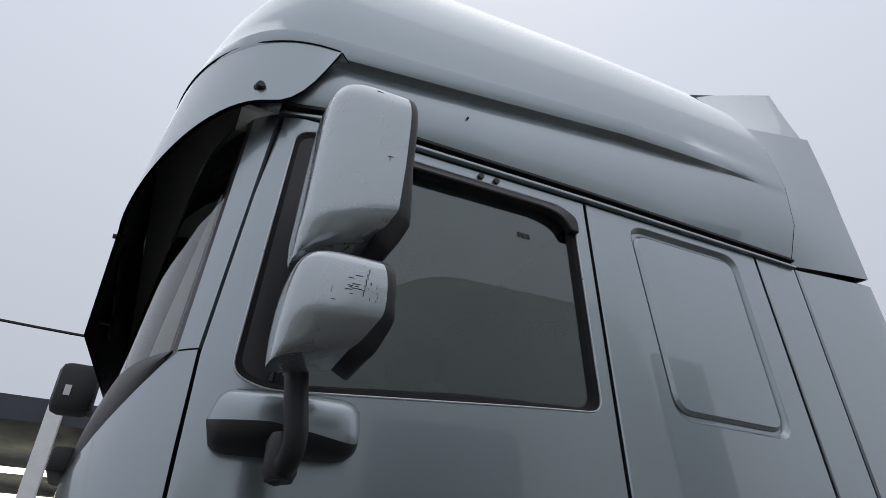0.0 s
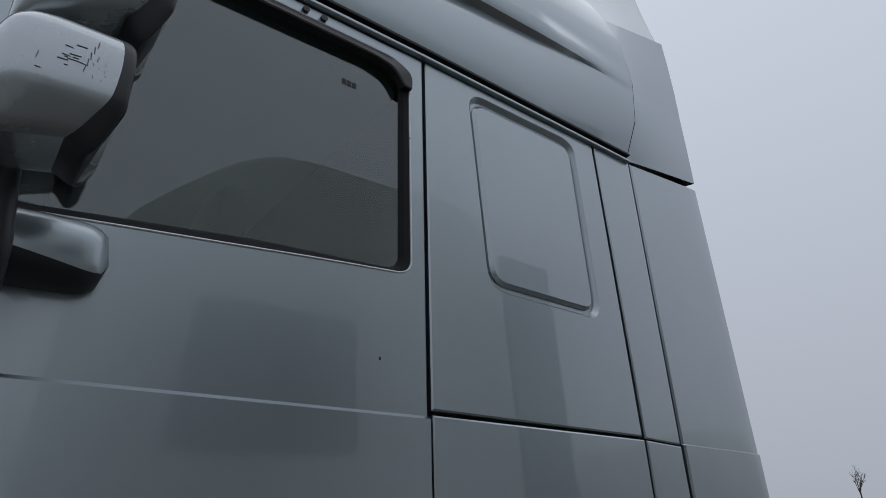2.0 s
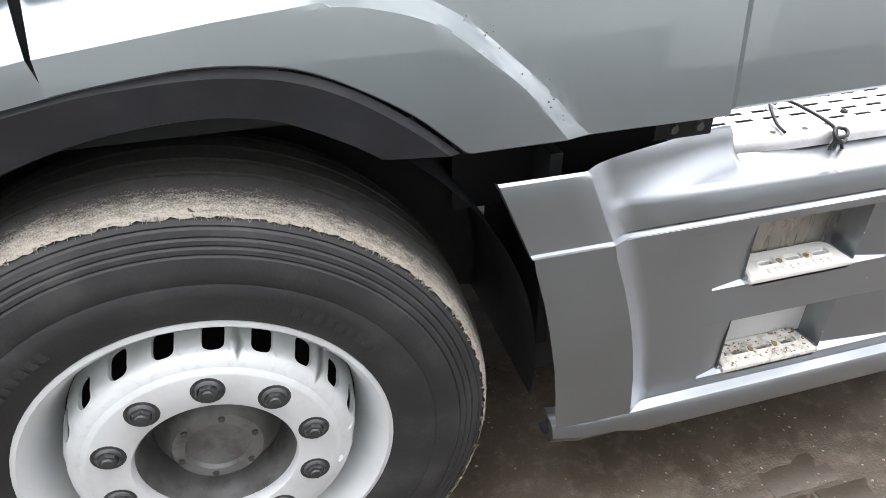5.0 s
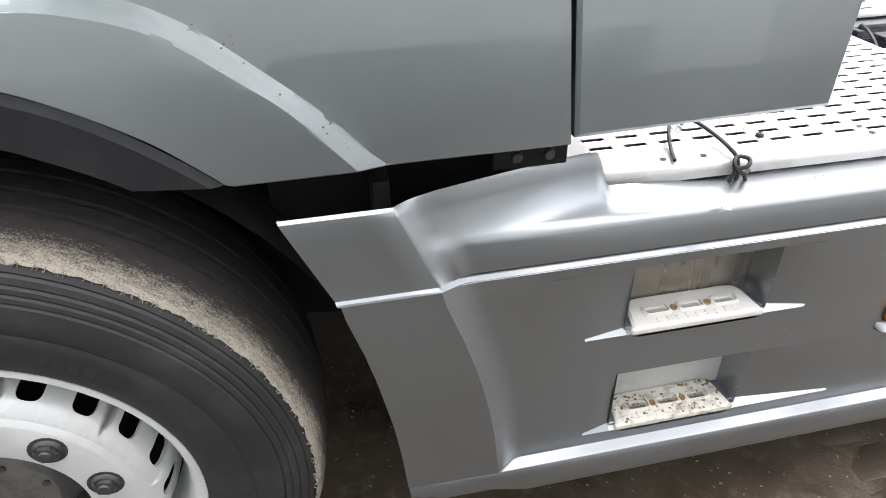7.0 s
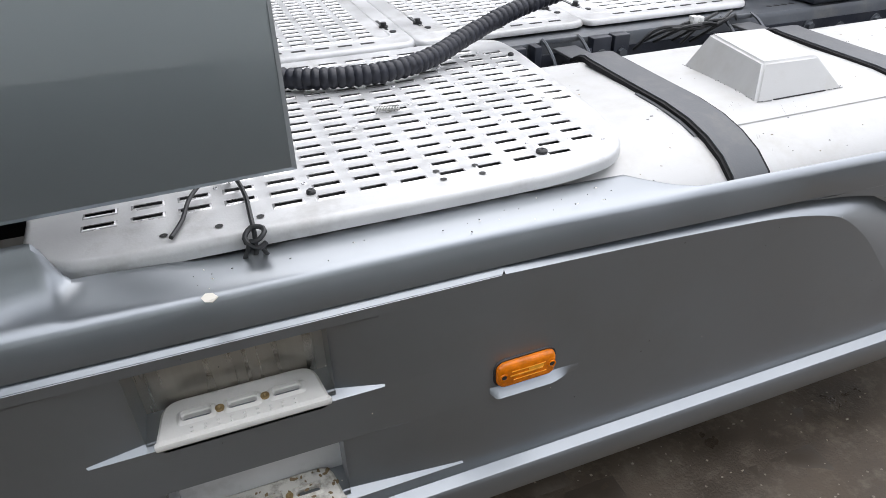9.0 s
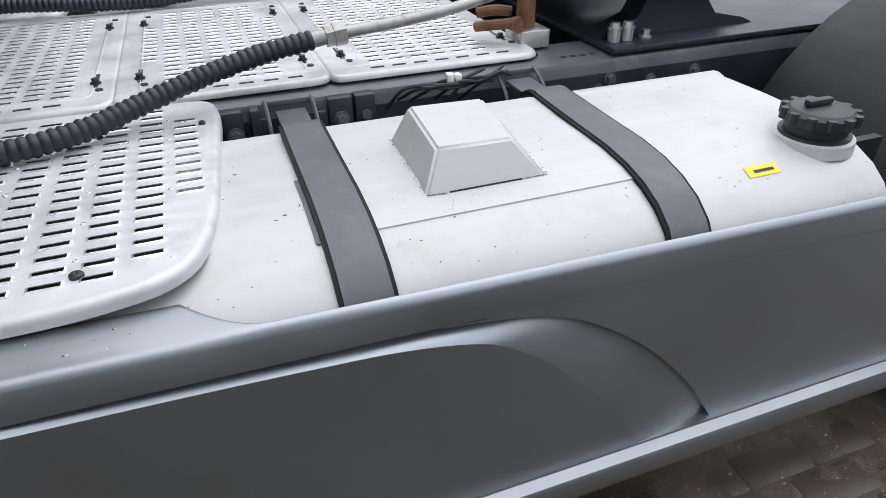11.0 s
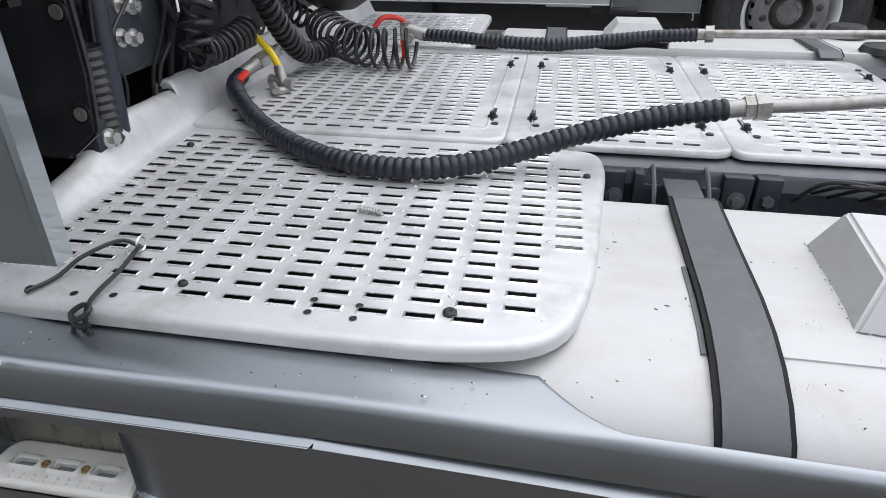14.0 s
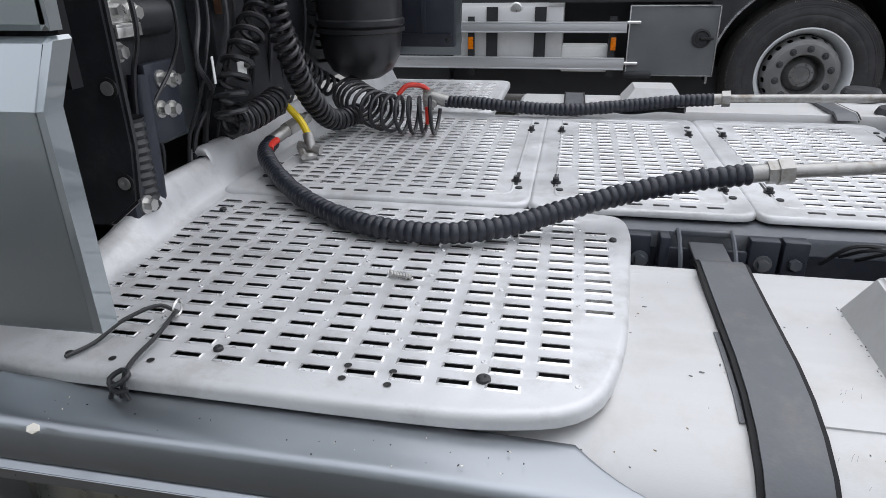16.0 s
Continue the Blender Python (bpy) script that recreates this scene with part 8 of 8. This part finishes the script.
# ---- fence across the yard ----
def fence_panel():
    f = thing("fence", "cream painted steel palisade fence", "fence", "yard fence panels", at=(0, 0, 0))
    part("rail", boxes((-0.02, 0.02, -1.3, 1.3, 1.36, 1.40)), CREAM, f)
    part("rail", boxes((-0.02, 0.02, -1.3, 1.3, 0.16, 0.20)), CREAM, f)
    part("post", boxes((-0.06, 0.06, -1.36, -1.24, 0, 1.62), bevel=0.008), CREAM, f)
    bar = None
    for k in range(13):
        if bar is None:
            bm = boxes((-0.012, 0.012, -0.018, 0.018, 0.05, 1.56))
            box(bm, -0.010, 0.010, -0.010, 0.010, 1.56, 1.62)
            bar = finish(bm, CREAM, "bar")
        ob = new("bar", bar)
        ob.parent = f
        ob.location = (0.02, -1.116 + 0.186 * k, 0)
    return f


fp = fence_panel()
FX, FY0, FA = 12.3, 4.08, radians(-5)
for k in range(-6, 9):
    m = Matrix.Translation((FX + 2.6 * k * math.sin(-FA), FY0 + 1.3 + 2.6 * k * math.cos(FA), 0)) @ Matrix.Rotation(FA, 4, "Z")
    if k == -6:
        fp.matrix_basis = m
    else:
        copy_thing(fp, m)
for k in range(3):
    copy_thing(fp, Matrix.Translation((14.0 + 2.6 * k, 8.6, 0)) @ Matrix.Rotation(radians(90), 4, "Z"))


# ---- parked vehicles beyond the fence ----
wl_truck = thing("delivery_lorry", "white cab lorry with green box panel behind the fence", "truck", at=(20, 10, 0))
R = Matrix.Translation((37.5, 16.06, 0)) @ Matrix.Rotation(radians(-64), 4, "Z")


def placed(bm):
    bmesh.ops.transform(bm, matrix=R, verts=bm.verts)
    return bm


part("cab", placed(sheet(rounded([(0, 0.75), (2.2, 0.75), (2.2, 2.1), (2.12, 2.75), (1.7, 2.95), (0.0, 2.95)], [0.05, 0.1, 0.15, 0.35, 0.2, 0.02]), (), lambda u, v: 0.0, 2.3, 0.05)), WHITE, wl_truck, "white lorry cab", angle=40)
part("cab_window", placed(boxes((1.0, 1.9, -0.03, 0.02, 1.75, 2.3))), GLASS, wl_truck)
part("box_body", placed(boxes((-6.5, -0.1, -0.05, 2.3, 1.0, 2.93), bevel=0.03)), WHITE, wl_truck, "white box body")
part("green_panel", placed(boxes((-3.5, -0.2, -0.07, -0.045, 1.35, 2.35))), GREEN, wl_truck, "green side panel with yellow bars")
bm = bmesh.new()
for k in range(4):
    box(bm, -2.6, -1.2 + 0.1 * (k % 2), -0.085, -0.065, 1.50 + 0.2 * k, 1.62 + 0.2 * k)
part("writing_bar", placed(bm), STICKER, wl_truck)
part("flat_bed", placed(boxes((2.5, 9.0, -0.1, 2.3, 1.05, 1.85), bevel=0.02)), WHITE, wl_truck, "white dropside body")
part("bed_frame", placed(boxes((2.5, 3.6, 0, 0.05, 1.85, 2.55), (2.45, 2.55, 0, 2.2, 1.05, 2.7))), CREAM, wl_truck)
part("hivis_board", placed(boxes((1.55, 2.1, -0.15, -0.1, 0.95, 1.55))), HIVIS, wl_truck)
part("chassis", placed(boxes((-6.3, 9, 0.3, 1.9, 0.55, 0.95))), BLACK, wl_truck)
for xx in (-4.5, 1.0, 4.9, 6.2):
    b = lathe(bmesh.new(), [(0.0005, 0.05), (0.25, 0.04), (0.28, 0.0), (0.30, 0.0), (0.46, -0.02), (0.5, 0.04), (0.5, 0.3)], (xx, 0.05, 0.5), "y", 28)
    part("tyre", placed(b), TYRE, wl_truck)
    part("hub", placed(lathe(bmesh.new(), [(0.28, 0.02), (0.22, 0.05), (0.15, -0.02), (0.0005, -0.02)], (xx, 0.05, 0.5), "y", 24)), RIM, wl_truck)
bl = thing("trailer", "dark blue-grey curtain trailer parked in the distance", "trailer", at=(36, 12, 0))
part("body", boxes((50, 51.5, -30, 18.3, 1.0, 2.75), bevel=0.05), BLUEGREY, bl)
part("chassis", boxes((50.2, 51.2, -29, 17.5, 0.0, 1.0)), BLACK, bl)
bt = thing("container", "blue shipping container on the skyline", "container", at=(60, 26, 0))
part("body", boxes((72, 78, 21, 28, 0, 4.3), bevel=0.1), material("blue_container", (0.02, 0.03, 0.16), 0.5, 0, 0.1, 1), bt)
part("stripe", boxes((71.9, 72.0, 22, 27, 3.7, 4.0)), STICKER, bt)

# grass bank on the horizon
rows = []
for k in range(60):
    y = -160 + 6 * k
    h = 4.2 + 0.25 * math.sin(k * 0.7) + 0.2 * math.sin(k * 1.9)
    rows.append([(62 + 2 * math.sin(k * 0.4), y, -0.2), (68, y, h * 0.75), (73, y, h), (90, y, h - 0.3), (130, y, -0.2)])
structure("bank", loft(rows), GRASS, "long low grass bank on the horizon", "bank")


# bare trees on the bank
def bare_tree(at, height, seed):
    rnd = random.Random(seed)
    t = thing("tree", "bare leafless winter tree", "tree", "bare trees", at=at)
    bmt, bmc = bmesh.new(), bmesh.new()

    def grow(p, d, length, r, level):
        q = p + d * length
        rod(bmt if level == 0 else bmc, p, q, r, 5, r * 0.65)
        if level > 3:
            return
        for _ in range(3 if level else 6):
            e = (d + Vector((rnd.uniform(-1, 1), rnd.uniform(-1, 1), rnd.uniform(-0.2, 0.7))) * 0.75).normalized()
            f = rnd.uniform(0.45, 1.0)
            grow(p + d * length * f, e, length * rnd.uniform(0.5, 0.7), r * 0.5, level + 1)
    grow(Vector(at), Vector((0, 0, 1)), height * 0.45, height * 0.02, 0)
    part("trunk", bmt, BARK, t)
    part("crown", bmc, BARK, t)


for k, (x, y, h) in enumerate(((74, 37, 6), (75, 27, 4.5), (74, 20, 5), (76, 15, 5.5), (75, 41, 3.5), (74, 9, 4), (75, 2, 5))):
    bare_tree((x, y, 3.9), h, 30 + k)

# ---- workshop beyond the front of the cab ----
shop = thing("workshop", "dark workshop hall with white posts and lit tube lamps", "building", at=(-4, 18, 0))
part("roof", boxes((-14, 6, 14.0, 30, 5.6, 6.1)), BLUEGREY, shop)
part("wall", boxes((-14, 6, 29.5, 30, 0, 5.6), (-14, -13.7, 14, 30, 0, 5.6)), BLUEGREY, shop)
for xx in (-1.1, -3.1):
    part("post", boxes((xx, xx + 0.30, 13.7, 14.0, 0, 6.7 if xx > -2 else 6.5), bevel=0.02), WHITE, shop, "white steel post")
for z, y in ((5.2, 17), (5.2, 20.5), (5.2, 24)):
    lp = part("tube_lamp", boxes((-6, -0.5, y, y + 0.25, z, z + 0.1)), TUBE_LIGHT, shop, "lit fluorescent tube")
line = thing("overhead_wire", "thin black overhead wire", "wire", at=(0, 12, 0))
part("wire", tube(bmesh.new(), even(smooth_path([(-30, 9.0, 6.3), (-5, 9.0, 5.75), (1, 9, 5.65), (12, 9, 5.8)]), 0.5), 0.022, 6), INK, line)
part("mast", rod(bmesh.new(), (-30, 9.0, 0), (-30, 9.0, 6.8), 0.08, 10), BLACK, line)

# ---- parked truck opposite, seen as a reflection in the paint ----
PALE = material("pale_grey_paint", (0.80, 0.83, 0.80), 0.35, 0.1, 0.1, 1.2, coat=0.5)
opp = thing("parked_truck", "pale parked truck across the gap, mirrored in the paint", "truck", at=(2.4, -3, 0))
OY = -1.7
o = rounded([(1.08, 0.64), (3.7, 0.64), (3.7, 3.1), (3.6, 3.9), (2.0, 3.85), (1.2, 3.05)], [0.1, 0.05, 0.2, 0.3, 0.4, 0.4])
bm = bmesh.new()
a = [bm.verts.new((x, OY - 0.03 * max(0, z - 1.4), z)) for x, z in o]
b = [bm.verts.new((x, OY - 2.4, z)) for x, z in o]
bm.faces.new(a)
bm.faces.new(b)
for k in range(len(o)):
    bm.faces.new((a[k], b[k], b[(k + 1) % len(o)], a[(k + 1) % len(o)]))
bmesh.ops.recalc_face_normals(bm, faces=bm.faces)
part("cab", bm, PALE, opp, "pale grey cab", angle=40)
part("cab_window", sheet(rounded([(1.63, 2.12), (2.56, 2.16), (2.56, 2.86), (1.72, 2.84)], 0.06), (), lambda u, v: 0.0, 0.03, 0.006,
                         to=lambda u, v, w: (u, OY - 0.03 * max(0, v - 1.4) + 0.012 + w, v)), DARKGREY, opp, "dark side window")
part("chassis", boxes((3.7, 7.5, OY - 2.0, OY - 0.4, 0.5, 0.9)), BLACK, opp)
# unseen pale panel, added so that the lower fairing reflects something bright
part("side_skirt", boxes((3.72, 4.28, OY - 0.1, OY - 0.03, 0.42, 0.93), bevel=0.02), PALE, opp, "pale panel added to lighten the fairing reflection")
part("air_deflector", boxes((3.74, 4.2, OY - 0.1, OY - 0.05, 0.95, 3.6), bevel=0.01), DARKGREY, opp)
part("tank", boxes((4.3, 5.6, OY - 0.6, OY - 0.05, 0.4, 0.9), bevel=0.08), TANK, opp)
for xx in (2.5, 6.7):
    part("tyre", lathe(bmesh.new(), [(0.0005, -0.02), (0.28, -0.03), (0.30, 0.0), (0.46, 0.02), (0.5, -0.04), (0.5, -0.3), (0.0005, -0.3)], (xx, OY - (0.12 if xx < 4 else -0.03), 0.5), "y", 40), TYRE, opp)
# out of view: pale trailer shape added to brighten what the door paint mirrors
van = thing("reflection_trailer", "unseen pale box trailer, added to lighten the door reflections", "trailer", at=(-5, -3, 0))
part("body", box(bmesh.new(), -12.0, 0.75, OY - 2.5, OY - 0.05, 1.0, 2.6, 0.03), PALE, van, "pale grey box body")
part("side_skirt", boxes((-8.0, 0.7, OY - 0.12, OY - 0.08, 0.30, 0.97), bevel=0.01), PALE, van, "pale lower panel that lightens the door reflection")
part("chassis", boxes((-11.5, 0.6, OY - 1.8, OY - 0.6, 0.75, 1.0)), BLACK, van)
for xx in (-2.2, -0.9):
    part("tyre", lathe(bmesh.new(), [(0.0005, -0.02), (0.28, -0.03), (0.30, 0.0), (0.46, 0.02), (0.5, -0.04), (0.5, -0.3), (0.0005, -0.3)], (xx, OY - 0.14, 0.5), "y", 32), TYRE, van)
far_cab = thing("parked_truck", "white parked truck farther along the row, mirrored in the paint", "truck", at=(8, -5, 0))
part("cab", boxes((8.6, 10.8, -5.6, -3.3, 0.9, 3.2), bevel=0.15), WHITE, far_cab, "white cab")
part("chassis", boxes((8.6, 14.5, -5.3, -3.6, 0.0, 0.9)), BLACK, far_cab)


# unseen dark hall added to darken the paint's reflections, and bare trees mirrored there
hall = thing("reflection_hall", "long dark unseen hall, added to darken the paint reflections", "building", at=(20, -20, 0))
part("wall", boxes((3, 46, -24.5, -18.0, 0, 4.4)), BLUEGREY, hall, "dark wall of the added hall")
part("roof", boxes((2.6, 46.4, -24.9, -17.6, 4.4, 4.75), bevel=0.05), DARKGREY, hall)
for k in range(6):
    part("door", boxes((6 + 6.5 * k, 9.6 + 6.5 * k, -18.0, -17.95, 0, 3.6)), DARKGREY, hall)
for k, (x, y, h) in enumerate(((8.5, -15.5, 6.5), (13, -16, 7.5), (20, -15.5, 6))):
    bare_tree((x, y, 0.0), h, 60 + k)


# ---- pavers under the wet dirt ----
ground_ob = bpy.data.objects["ground"]
rnd = random.Random(15)
shapes = []
for k in range(5):
    bm = box(bmesh.new(), -0.098, 0.098, -0.048, 0.048, 0.0, 0.0215 + 0.0013 * k, 0.004)
    shapes.append(finish(bm, PAVER, "brick"))
for i in range(17):
    for j in range(17):
        x, y = 2.55 + 0.203 * i + (0.10 if j % 2 else 0), -1.18 + 0.103 * j
        ob = new("brick", rnd.choice(shapes))
        ob.parent = ground_ob
        ob.location = (x, y, 0.0)
        ob.rotation_euler = (rnd.uniform(-0.01, 0.01), rnd.uniform(-0.008, 0.008), rnd.uniform(-0.012, 0.012))
